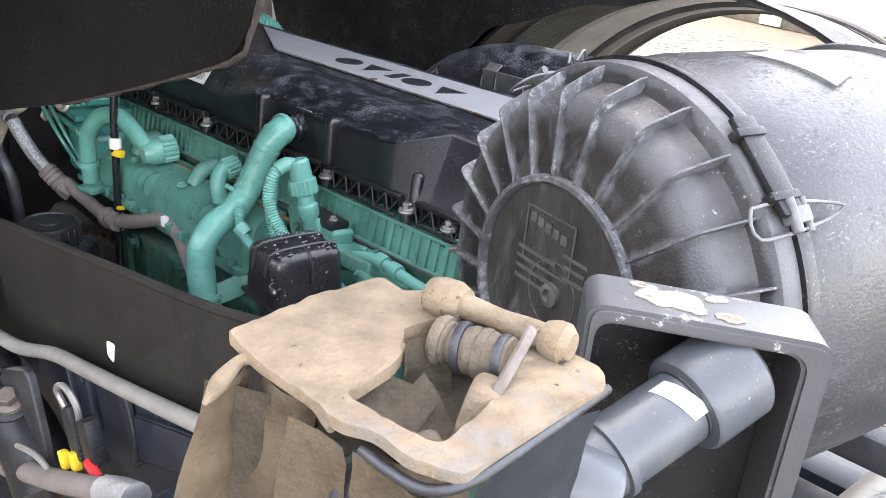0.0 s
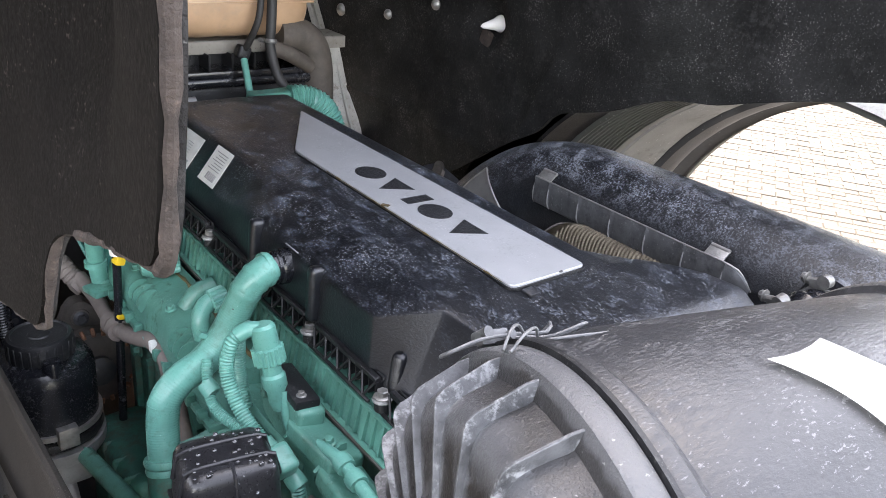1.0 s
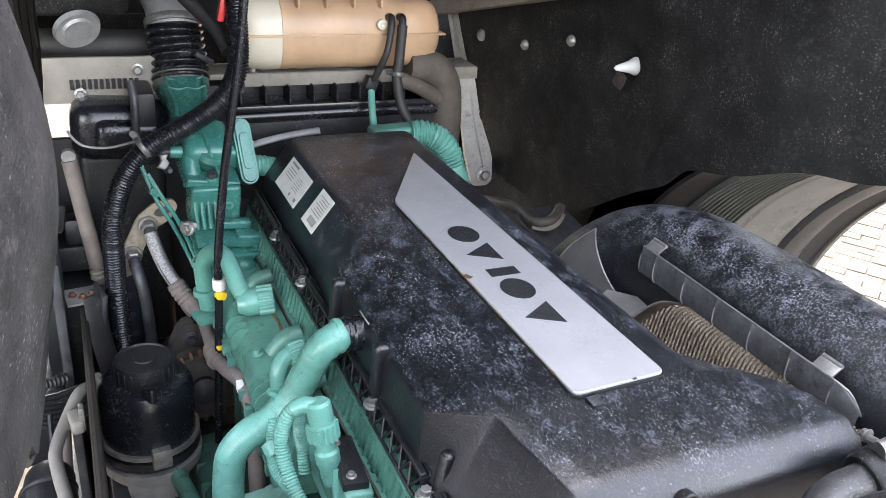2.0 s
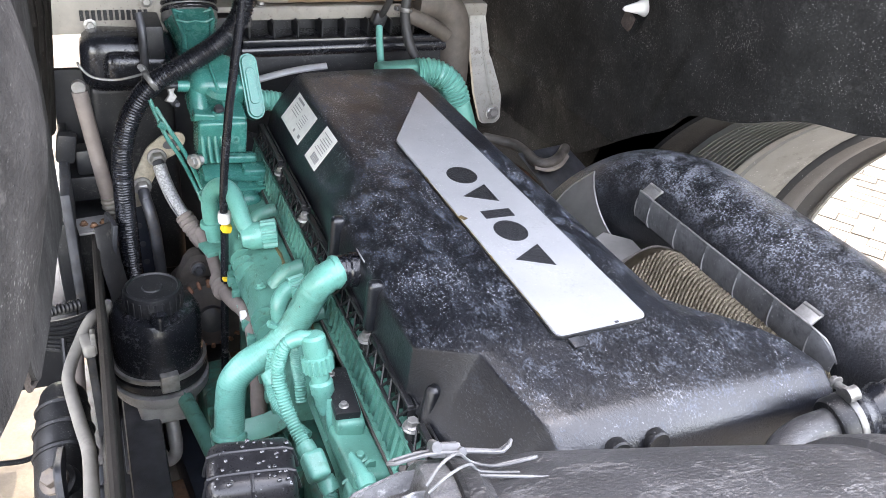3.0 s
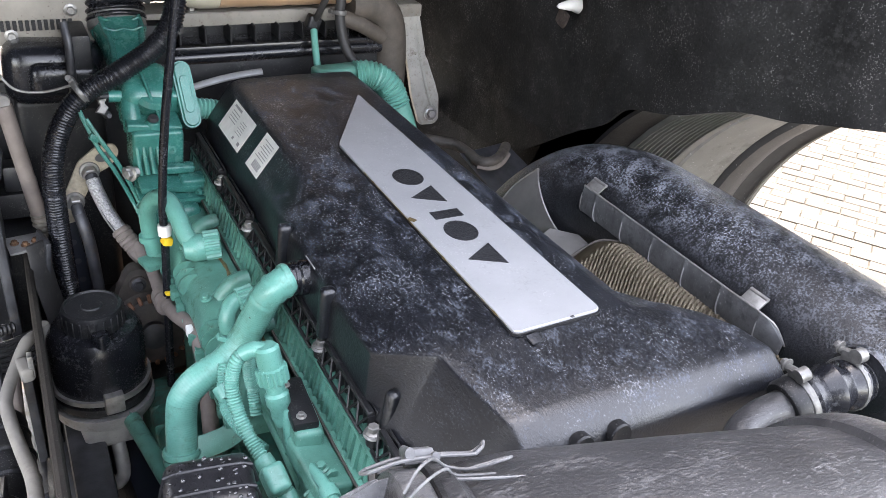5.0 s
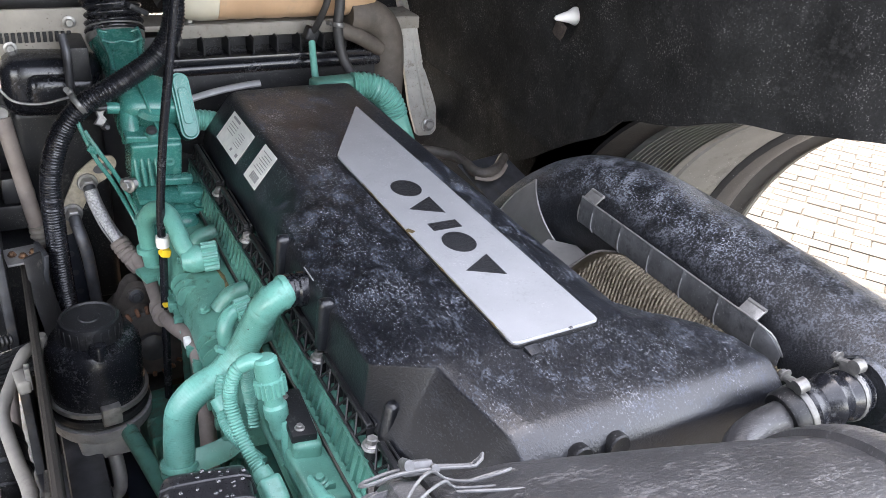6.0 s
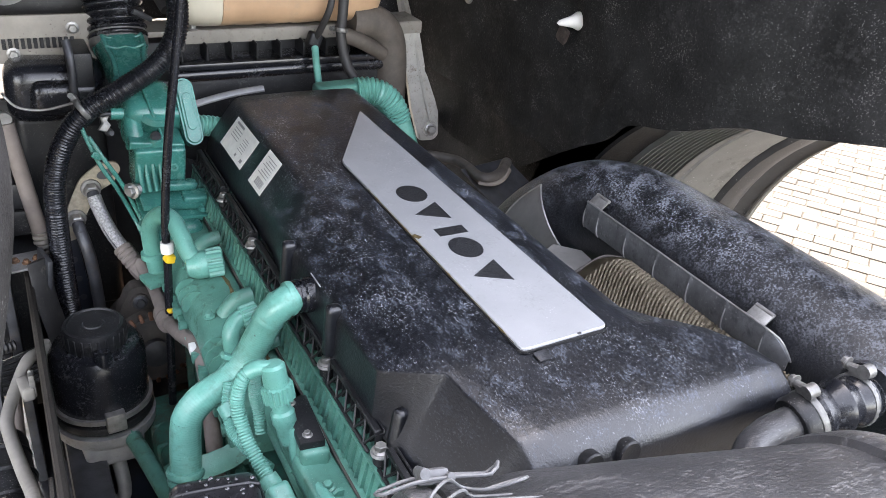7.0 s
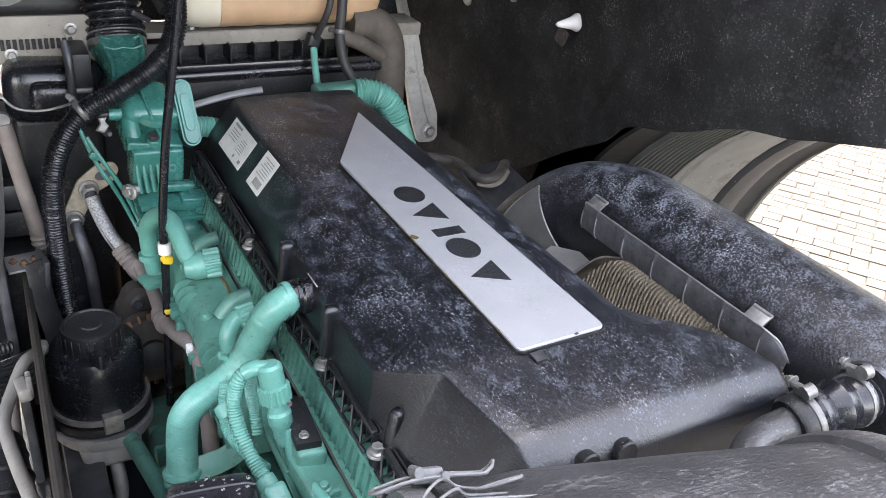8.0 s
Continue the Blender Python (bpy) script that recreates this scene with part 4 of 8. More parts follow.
def engine_block():
    e = thing("engine_block", (0.2, 0.4, 0.55), "green painted diesel engine block and cylinder head, grimy low down", "engine")
    part("cylinder_head", rbox((0.41, 1.1, 0.13), at(0.194, 0.43, 1.266), 0.006), GREEN, e)
    # head flank: shallow pockets between upright ribs, rails above and below
    lengthwise = Matrix(((1, 0, 0, 0), (0, 0, 1, -0.12), (0, 1, 0, 0), (0, 0, 0, 1)))
    part("flank_wall", prism([(-0.01, 1.3315), (-0.0125, 1.3315), (-0.0205, 1.283), (-0.0205, 1.276), (-0.01, 1.276)], 1.1, lengthwise), GREEN, e)
    part("head_rail", rbox((0.0055, 1.1, 0.006), at(-0.0145, 0.43, 1.332), 0.0012), GREEN, e)
    part("head_rail", rbox((0.008, 1.1, 0.008), at(-0.0255, 0.43, 1.2815), 0.002), GREEN, e)
    part("gasket_seam", rbox((0.004, 1.08, 0.004), at(-0.0305, 0.43, 1.2815), 0.001), SOOT, e, "dark oily gasket line")
    for k in range(56):
        across = Matrix(((1, 0, 0, 0), (0, 0, 1, -0.105 + 1.075 * k / 55), (0, 1, 0, 0), (0, 0, 0, 1)))
        part("flank_rib", prism([(-0.012, 1.331), (-0.0165, 1.331), (-0.0265, 1.283), (-0.018, 1.28)], 0.0034 if k % 6 else 0.009, across, 0.0006), GREEN, e)
    part("block_body", rbox((0.46, 1.08, 0.62), at(0.19, 0.42, 0.9), 0.02), GREEN_DIRTY, e)
    part("side_cover", rbox((0.06, 0.8, 0.3), at(-0.06, 0.42, 0.95), 0.02, 3), GREEN_DIRTY, e)
    for k in range(9):
        part("side_rib", rbox((0.016, 0.012, 0.26), at(-0.095, 0.06 + 0.085 * k, 0.95), 0.004), GREEN_DIRTY, e)
    part("bellhousing", rbox((0.6, 0.22, 0.6), at(0.18, -0.22, 0.85), 0.06, 4), GREEN_DIRTY, e)
    part("pump_housing", rbox((0.1, 0.16, 0.14), at(-0.15, 0.2, 0.99), 0.03, 3), GREEN_DIRTY, e)
    part("drive_housing", rbox((0.12, 0.26, 0.28), at(-0.135, 0.62, 0.79, 0, 0, 4), 0.03, 4), GREEN_DIRTY, e)
    for k in range(4):
        part("housing_rib", rbox((0.09, 0.01, 0.27), at(-0.153, 0.53 + 0.06 * k, 0.795, 0, 0, 4), 0.004, 1), GREEN_DIRTY, e)
    part("oil_pan", rbox((0.36, 1.0, 0.25), at(0.19, 0.42, 0.5), 0.04, 3), BLACK, e)
    for y in (-0.05, 0.1, 0.3, 0.5, 0.7):
        hex_bolt((-0.1, y, 1.08), (-1, 0, 0), 0.011, e, GREEN_DIRTY)
    stain = [(-0.047 + 0.002 * math.sin(k * 1.7), 0.22 + 0.03 * k, 1.2655) for k in range(15)]
    part("oil_stain", sweep(stain, lambda s: 0.0035 + 0.002 * math.sin(97 * s) ** 2, 6, 0.008, flat=0.5), STAIN, e, "dried brown oil line")
    # stepped shoulder on the rear of the head
    part("rear_shoulder", rbox((0.055, 0.11, 0.03), at(-0.058, 0.05, 1.268, 0, 10, 3), 0.008, 3), GREEN, e)
    part("rear_step", rbox((0.06, 0.07, 0.03), at(-0.062, -0.02, 1.248, 8, 8, 0), 0.008, 3), GREEN, e)
    part("rear_web", rbox((0.03, 0.11, 0.09), at(-0.058, -0.06, 1.2, 14, 0, 0), 0.01, 3), GREEN, e)
    for y in (0.012, 0.095):
        part("shoulder_gusset", prism([(0, 0), (0.045, 0), (0.045, 0.03), (0.036, 0.03)], 0.006, Matrix(((1, 0, 0, -0.092), (0, 0, 1, y), (0, 1, 0, 1.262), (0, 0, 0, 1))), 0.0012), GREEN, e)
    hex_bolt((-0.062, 0.03, 1.285), (-0.1, 0, 1), 0.0065, e, GREEN)
    part("coolant_rail", rbox((0.06, 0.34, 0.018), at(-0.055, 0.23, 1.225, 0, 12, 0), 0.006), GREEN, e)
    for y in (0.36, 0.5, 0.72, 0.86):
        part("port_runner", sweep([(-0.025, y, 1.292), (-0.055, y, 1.285), (-0.078, y, 1.258)], 0.015, 14, flat=0.8), GREEN, e)
    part("cover_tab", rbox((0.036, 0.1, 0.014), at(-0.06, 0.135, 1.31, 0, 4, -4), 0.004), BLACK, e, "black cover tab with two bolts")
    hex_bolt((-0.066, 0.17, 1.317), (0, 0, 1), 0.0048, e)
    hex_bolt((-0.066, 0.1, 1.317), (0, 0, 1), 0.0048, e)
    part("tab_seat", rbox((0.04, 0.112, 0.04), at(-0.058, 0.132, 1.285, 0, 4, -4), 0.008, 3), GREEN, e)
    return e


engine_block()


def intake_manifold():
    m = thing("intake_manifold", (-0.07, 0.55, 1.15), "green painted cast intake manifold with raised webs", "manifold")
    secs = []
    for y, w in ((0.27, 0.86), (0.28, 0.97), (0.3, 1.0), (0.6, 1.0), (0.86, 1.0), (0.88, 0.96), (0.89, 0.85)):
        line = [(-0.03, 1.14), (-0.115 * w, 1.145), (-0.122 * w, 1.2), (-0.112 * w, 1.245), (-0.085, 1.262 * (0.994 + 0.006 * w)), (-0.03, 1.268)]
        secs.append([Vector((p.x, y, p.y)) for p in open_round(line, 0.018, 4)])
    part("manifold_body", loft(secs), GREEN, m)
    part("lower_flange", rbox((0.03, 0.62, 0.012), at(-0.115, 0.58, 1.175), 0.003), GREEN, m)
    for k in range(12):
        part("flange_lug", rbox((0.016, 0.014, 0.02), at(-0.128, 0.3 + 0.05 * k, 1.183), 0.004), GREEN, m)
    for y in (0.42, 0.62):
        for k in range(3):
            moon = [(0.024 * math.cos(t), 0.024 * math.sin(t)) for t in (math.pi * j / 10 for j in range(11))]
            part("crescent_web", prism(moon, 0.004, Matrix.Translation((-0.106, y - 0.03 + 0.024 * k, 1.236)) @ Matrix.Rotation(radians(45), 4, "Y").inverted() @ Matrix(((1, 0, 0, 0), (0, 0, 1, 0), (0, 1, 0, 0), (0, 0, 0, 1))), 0.001), GREEN, m)
    for y in (0.33, 0.5, 0.68, 0.84):
        hex_bolt((-0.1, y, 1.262), (-0.2, 0, 1), 0.007, m, GREEN)
    return m


intake_manifold()


def breather_pipe():
    b = thing("breather_pipe", (-0.22, 0.236, 1.1), "thick green painted breather pipe with a ribbed lower hose", "pipe")
    way = [(-0.024, 0.286, 1.414), (-0.038, 0.281, 1.412), (-0.056, 0.285, 1.393), (-0.072, 0.294, 1.352), (-0.091, 0.3, 1.311), (-0.122, 0.296, 1.281), (-0.162, 0.29, 1.264), (-0.186, 0.287, 1.238), (-0.193, 0.284, 1.205)]
    part("elbow_pipe", sweep(way, corrugated(0.0232, 0.00025, 0.004), 22, 0.001), GREEN_HOSE, b)
    part("ribbed_hose", sweep([(-0.188, 0.287, 1.235), (-0.193, 0.284, 1.2), (-0.2, 0.263, 1.135)], corrugated(0.0236, 0.0004, 0.004), 22, 0.001), GREEN_HOSE, b)
    for p, d, r in (((-0.029, 0.285, 1.414), (-1, -0.1, 0.0), 0.0252), ((-0.046, 0.283, 1.405), (-0.8, 0.1, -0.6), 0.0235), ((-0.06, 0.287, 1.385), (-0.4, 0.2, -0.9), 0.023), ((-0.108, 0.299, 1.292), (-0.8, 0, -0.6), 0.0225), ((-0.199, 0.268, 1.15), (-0.08, -0.3, -1), 0.028), ((-0.2, 0.264, 1.138), (-0.08, -0.3, -1), 0.0265)):
        part("pipe_collar", lathe([(0.018, -0.005), (r, -0.005), (r + 0.0015, 0), (r, 0.005), (0.018, 0.005)], aim(p, d), 24), GREEN_HOSE, b)
    part("collar_stub", sweep([(-0.2, 0.264, 1.14), (-0.204, 0.25, 1.1), (-0.205, 0.24, 1.06)], 0.025, 18), GREEN_DIRTY, b)
    part("collar_tag", rbox((0.022, 0.012, 0.008), at(-0.118, 0.305, 1.318, 0, 35, 0), 0.002), GREEN_HOSE, b)
    part("support_strap", sweep([(-0.185, 0.262, 1.155), (-0.159, 0.262, 1.156), (-0.127, 0.266, 1.16), (-0.09, 0.28, 1.175)], 0.018, 10, flat=0.15), GREEN, b, "flat green support strap")
    for k in range(3):
        part("paint_chip", rbox((0.012 - 0.002 * k, 0.003, 0.009), at(-0.068 - 0.006 * k, 0.2728 + 0.002 * k, 1.384 - 0.009 * k, 12, 25 * k, 0), 0.001, 1), INK, b, "flaked dark paint spot", smooth=False)
    return b


breather_pipe()


def knurled_plug(p, d, r, length, parent, mat=GREEN_HOSE, name="knurled_nut"):
    """A connector nut with gripping ridges."""
    m = aim(p, d)
    bm = bmesh.new()
    rings = []
    for q, z in ((0.86, 0.0), (1.0, 0.08), (1.0, 0.92), (0.86, 1.0)):
        rings.append([bm.verts.new(m @ Vector((r * q * (1.12 if k % 4 in (1, 2) and 0 < z < 1 else 0.96) * math.cos(math.pi * k / 32), r * q * (1.12 if k % 4 in (1, 2) and 0 < z < 1 else 0.96) * math.sin(math.pi * k / 32), length * z))) for k in range(64)])
    for p, q in zip(rings, rings[1:]):
        for k in range(64):
            bm.faces.new((p[k], p[(k + 1) % 64], q[(k + 1) % 64], q[k]))
    bm.faces.new(rings[0][::-1])
    bm.faces.new(rings[-1])
    return part(name, bm, mat, parent)


def injector_harness():
    w = thing("wiring_conduit", (-0.1, 0.14, 1.25), "green painted corrugated wiring conduit with a knurled plug", "wiring")
    axis = Vector((-0.12, 0.2, 1)).normalized()
    top = Vector((-0.097, 0.152, 1.408))
    part("plug_cap", lathe([(0, -0.032), (0.0165, -0.032), (0.0172, -0.026), (0.0165, -0.004), (0.013, 0), (0, 0.001)], aim(top, axis), 18), GREEN_HOSE, w)
    knurled_plug(top - axis * 0.057, axis, 0.0195, 0.026, w)
    part("plug_body", lathe([(0, 0), (0.01, 0), (0.0135, 0.012), (0.0135, 0.03), (0.0165, 0.034), (0.0165, 0.05), (0.013, 0.054), (0.013, 0.07), (0, 0.07)], aim(top - axis * 0.125, axis), 18), GREEN_HOSE, w)
    part("plug_elbow", sweep([(-0.097, 0.152, 1.396), (-0.112, 0.16, 1.4), (-0.126, 0.164, 1.392)], 0.0115, 12), GREEN_HOSE, w)
    part("conduit", sweep([(-0.114, 0.162, 1.4), (-0.133, 0.165, 1.384), (-0.142, 0.164, 1.345), (-0.139, 0.143, 1.308), (-0.129, 0.112, 1.278), (-0.116, 0.078, 1.258), (-0.102, 0.05, 1.236), (-0.098, 0.035, 1.195)], corrugated(0.0105, 0.0018, 0.0045), 14, 0.0011), GREEN_HOSE, w)
    part("conduit", sweep([(-0.108, 0.2, 1.37), (-0.106, 0.208, 1.32), (-0.1, 0.216, 1.285), (-0.1, 0.2, 1.25)], corrugated(0.0095, 0.0018, 0.0045), 12, 0.0011), GREEN_HOSE, w)
    part("conduit", sweep([(-0.128, 0.27, 1.3), (-0.136, 0.25, 1.27), (-0.138, 0.22, 1.25), (-0.125, 0.18, 1.24), (-0.105, 0.14, 1.235)], corrugated(0.0085, 0.0014, 0.004), 12, 0.001), GREEN_HOSE, w)
    for p in ((-0.136, 0.245, 1.267), (-0.12, 0.088, 1.262), (-0.101, 0.046, 1.23)):
        part("conduit_joint", lathe([(0, -0.01), (0.0125, -0.01), (0.0135, 0), (0.0125, 0.01), (0, 0.01)], aim(p, (0.3, -0.8, -0.6)), 14), GREEN_HOSE, w)
    part("tee_joint", rbox((0.03, 0.04, 0.03), at(-0.117, 0.055, 1.262, 30, 0, 10), 0.008, 3), GREEN_HOSE, w)
    part("thin_pipe", sweep([(-0.078, 0.125, 1.315), (-0.078, 0.11, 1.27), (-0.076, 0.09, 1.258), (-0.072, 0.035, 1.28), (-0.07, -0.015, 1.29), (-0.07, -0.055, 1.285), (-0.07, -0.11, 1.28), (-0.066, -0.16, 1.275)], 0.0085, 12), GREEN_HOSE, w)
    for p in ((-0.07, -0.02, 1.29), (-0.07, -0.05, 1.286)):
        part("pipe_nut", lathe([(0, -0.009), (0.0125, -0.009), (0.0135, 0), (0.0125, 0.009), (0, 0.009)], aim(p, (0, 1, 0.1)), 10), GREEN_HOSE, w)
    return w


injector_harness()


def bracket_plate():
    b = thing("mounting_bracket", (-0.078, 0.08, 1.2), "bent green steel bracket with round holes", "bracket")
    outline = [Vector(p) for p in ((0.2, 1.315), (0.152, 1.335), (0.125, 1.275), (0.07, 1.248), (0.015, 1.262), (-0.03, 1.235), (0.05, 1.186), (0.125, 1.235), (0.185, 1.246))]
    part("bracket_sheet", prism([(p.x, p.y) for p in rounded(outline, 0.012, 4)], 0.005, plane_x(-0.076), 0.0012), GREEN, b)
    for y, z, r in ((0.02, 1.237, 0.008), (0.145, 1.3, 0.006)):
        part("hole_rim", lathe([(r, 0), (r + 0.002, 0), (r + 0.002, 0.0015), (r, 0.0015)], aim((-0.0815, y, z), (-1, 0, 0)), 16), GREEN_DIRTY, b)
        part("hole_shade", lathe([(0, 0), (r, 0), (r, 0.001), (0, 0.001)], aim((-0.0812, y, z), (-1, 0, 0)), 16), INK, b)
    hex_bolt((-0.082, 0.165, 1.29), (-1, 0, 0.1), 0.007, b, GREEN)
    part("lower_tee", sweep([(-0.06, -0.03, 1.225), (-0.065, -0.06, 1.24), (-0.06, -0.1, 1.245)], 0.014, 12), GREEN_HOSE, b)
    knurled_plug((-0.062, -0.08, 1.243), (0, -1, 0.1), 0.016, 0.02, b)
    part("tee_leg", sweep([(-0.06, -0.028, 1.23), (-0.075, -0.02, 1.212), (-0.08, -0.012, 1.19)], 0.012, 12), GREEN_HOSE, b)
    return b


bracket_plate()


def oil_separator():
    o = thing("oil_trap_box", (-0.205, 0.0, 1.1), "wet black plastic oil trap box with moulded seams", "oil trap")
    m = at(-0.21, 0.005, 1.305, 0, 0, -8)
    part("box_body", rbox((0.112, 0.095, 0.085), m, 0.02, 4, 0.93), WET, o)
    part("box_base", rbox((0.1, 0.085, 0.06), m @ at(0, 0, -0.06, 180), 0.016, 3, 0.8), BLACK, o)
    part("seam", rbox((0.116, 0.099, 0.006), m @ at(0, 0, -0.034), 0.002), BLACK, o)
    for y in (-0.02, 0.016):
        part("top_rib", sweep([m @ Vector(q) for q in ((-0.056, y, 0.01), (-0.051, y, 0.032), (-0.04, y, 0.0425), (0.04, y, 0.0425), (0.051, y, 0.032), (0.056, y, 0.01))], 0.003, 8, 0.01), WET, o)
    part("cross_rib", sweep([m @ Vector(q) for q in ((0, -0.048, 0.0), (0, -0.043, 0.035), (0, -0.02, 0.0432))], 0.0025, 8, 0.01), WET, o)
    rng = random.Random(11)
    drops = bmesh.new()
    for k in range(46):
        r = rng.uniform(0.0012, 0.0034)
        x, y = rng.uniform(-0.045, 0.045), rng.uniform(-0.036, 0.036)
        lathe([(0, -0.0005), (r, 0), (r * 0.8, r * 0.4), (r * 0.4, r * 0.6), (0, r * 0.65)], m @ at(x, y, 0.0425) @ Matrix.Diagonal((1.0, rng.uniform(0.7, 1.3), 1.0, 1.0)), 8, drops)
    beads = part("water_drops", drops, WATER, o, "scattered water drops")
    beads["kind"] = "stuff"
    part("neck", sweep([(-0.2, 0.0, 1.23), (-0.19, -0.005, 1.18), (-0.175, -0.01, 1.13), (-0.165, -0.01, 1.09)], lambda s: 0.042 - 0.1 * s, 16), BLACK, o)
    part("outlet", sweep([(-0.175, -0.01, 1.2), (-0.14, -0.012, 1.205), (-0.115, -0.015, 1.207)], 0.02, 16), BLACK, o)
    part("hose", sweep([(-0.132, -0.013, 1.205), (-0.1, -0.03, 1.208), (-0.085, -0.08, 1.215), (-0.08, -0.13, 1.225), (-0.078, -0.2, 1.238)], 0.0235, 18), RUBBER, o, "black rubber hose with white marks")
    clamp((-0.113, -0.02, 1.207), (0.9, -0.5, 0.05), 0.0242, o, 0.014, 60)
    part("hose_mark", rbox((0.012, 0.006, 0.001), at(-0.09, -0.052, 1.2365, 0, 0, 40), 0), LABEL, o, smooth=False)
    part("hose_mark", rbox((0.012, 0.004, 0.001), at(-0.083, -0.064, 1.238, 0, 0, 40), 0), LABEL, o, smooth=False)
    clamp((-0.08, -0.175, 1.234), (0.02, -1, 0.18), 0.0242, o, 0.014, 200)
    hex_bolt((-0.15, -0.045, 1.165), (-0.3, -1, 0.3), 0.008, o)
    return o


oil_separator()


# ---- air filter ----
FC = Vector((-0.227, -0.428, 1.446))          # centre of the cover's flat face
FILTER_YAW = 14.5
FAX = Matrix.Translation(FC) @ Matrix.Rotation(radians(-FILTER_YAW), 4, "Z") @ Matrix.Rotation(radians(90), 4, "Y")   # local z runs into the housing, local x is down


def air_filter():
    f = thing("air_filter", (0.0, -0.49, 1.22), "large round grey plastic air filter housing with a ribbed black cover", "air filter")
    rd, rr = 0.118, 0.23     # face and housing radius
    # cover: flat face, dished ring, rounded shoulder, step and rim flange
    prof = [(0, 0.004), (rd - 0.006, 0.004), (rd - 0.003, -0.003), (rd, -0.003), (rd + 0.003, 0.002), (0.15, 0.006), (0.172, 0.0095), (0.184, 0.013), (0.192, 0.018), (0.197, 0.026), (0.201, 0.038), (0.204, 0.05), (0.206, 0.054), (0.219, 0.058), (0.2235, 0.06), (0.2255, 0.064), (0.2255, 0.08), (0.221, 0.084)]
    # rib feet carry chalk; the shoulder ring paints a sky reflection
    chalk_and_sheen(FILTER_COVER, FC, FAX.to_3x3() @ Vector((0, 0, 1)), FAX.to_3x3() @ Vector((1, 0, 0)), 0.182, 0.197, (0.15, 0.155, 0.165))
    cover = part("filter_cover", lathe(prof, FAX, 96), FILTER_COVER, f, "black ribbed cover with chalky stains and a painted shoulder sheen")
    # radial ribs: low on the dished ring, bending down to the rim as gussets
    for k in range(24):
        mm = FAX @ Matrix.Rotation(radians(15 * k + 6), 4, "Z")
        outline = [(rd + 0.001, -0.002), (0.16, 0.002), (0.193, 0.006), (0.199, 0.008), (0.204, 0.014), (0.219, 0.05), (0.2205, 0.0585), (0.204, 0.056), (0.198, 0.044), (0.184, 0.02), (rd + 0.02, 0.01)]
        rib = Matrix(((1, 0, 0, 0), (0, 0, 1, -0.001), (0, 1, 0, 0), (0, 0, 0, 1)))
        part("cover_rib", prism(outline, 0.0022, mm @ rib, 0.0005), RIB_EDGE, cover)
    part("face_ring", lathe([(rd - 0.0065, 0.004), (rd - 0.006, -0.001), (rd - 0.004, -0.005), (rd + 0.001, -0.005), (rd + 0.003, 0.003)], FAX, 72, cap=False), RIB_EDGE, cover)
    part("cover_face", lathe([(0, 0.0032), (rd - 0.007, 0.0032), (rd - 0.007, 0.006), (0, 0.006)], FAX, 72), FACE_PLASTIC, cover, "dark flat face of the cover")
    # moulded ring and knob on the face, and raised print as plain bars
    part("moulded_ring", lathe([(0.0345, 0.004), (0.0345, 0.0018), (0.036, 0.0018), (0.036, 0.004)], FAX, 40), EMBOSS, cover)
    part("moulded_knob", lathe([(0.013, 0.004), (0.012, -0.002), (0.007, -0.003), (0.005, 0.002), (0, 0.002)], FAX, 24), EMBOSS, cover)
    # face frame: u along the face towards +y, v up
    n = FAX.to_3x3() @ Vector((0, 0, -1))
    up = Vector((0, 0, 1))
    side = n.cross(up) * -1
    o = FC + n * -0.0028
    face = Matrix(((side.x, up.x, n.x, o.x), (side.y, up.y, n.y, o.y), (side.z, up.z, n.z, o.z), (0, 0, 0, 1)))
    bars([(-0.045 + 0.012 * k, 0.064 - 0.002 * k, 0.009, 0.01) for k in range(5)], face, EMBOSS, cover, 0.001, "raised_print")
    bars([(-0.06, 0.03 - 0.011 * k, 0.06 - 0.008 * (k % 2), 0.004) for k in range(4)] + [(0.01, 0.045, 0.035, 0.004), (0.012, 0.034, 0.03, 0.004), (0.012, 0.023, 0.033, 0.004), (-0.05, -0.045, 0.055, 0.003), (-0.045, -0.054, 0.045, 0.003), (0.0, -0.072, 0.05, 0.003), (-0.02, -0.081, 0.06, 0.003)], face, EMBOSS, cover, 0.0006, "raised_print")
    for u, v, w, hgt in ((-0.052, 0.078, 0.075, 0.002), (-0.052, 0.02, 0.075, 0.002), (-0.052, 0.02, 0.002, 0.06), (0.021, 0.02, 0.002, 0.06)):
        bars([(u, v, w, hgt)], face, EMBOSS, cover, 0.0008, "raised_print")
    # housing
    body = [(0.221, 0.08), (0.227, 0.084), (0.229, 0.088), (0.229, 0.098), (0.225, 0.102), (0.222, 0.107), (rr - 0.004, 0.122), (rr, 0.16), (rr, 0.3), (rr - 0.002, 0.43), (rr + 0.004, 0.434), (rr + 0.006, 0.442), (rr + 0.006, 0.462), (rr, 0.47), (rr - 0.01, 0.51), (rr - 0.03, 0.59), (rr - 0.06, 0.61), (0, 0.61)]
    housing = part("filter_housing", lathe([(0, 0.082)] + body, FAX, 96), FILTER_BODY, f, "smooth grey plastic housing")
    part("seal_ring", lathe([(0.222, 0.081), (0.2295, 0.0815), (0.2295, 0.0855), (0.222, 0.086)], FAX, 96), BLACK, f)
    rim = 0.22
    for k, (ang, z) in enumerate(((238, 0.31), (243, 0.37))):
        m = FAX @ Matrix.Rotation(radians(ang), 4, "Z") @ at(rr - 0.001, 0, z)
        part("cooling_slot", rbox((0.004, 0.11, 0.016), m, 0.0015), BLACK, f, "dark curved slot")

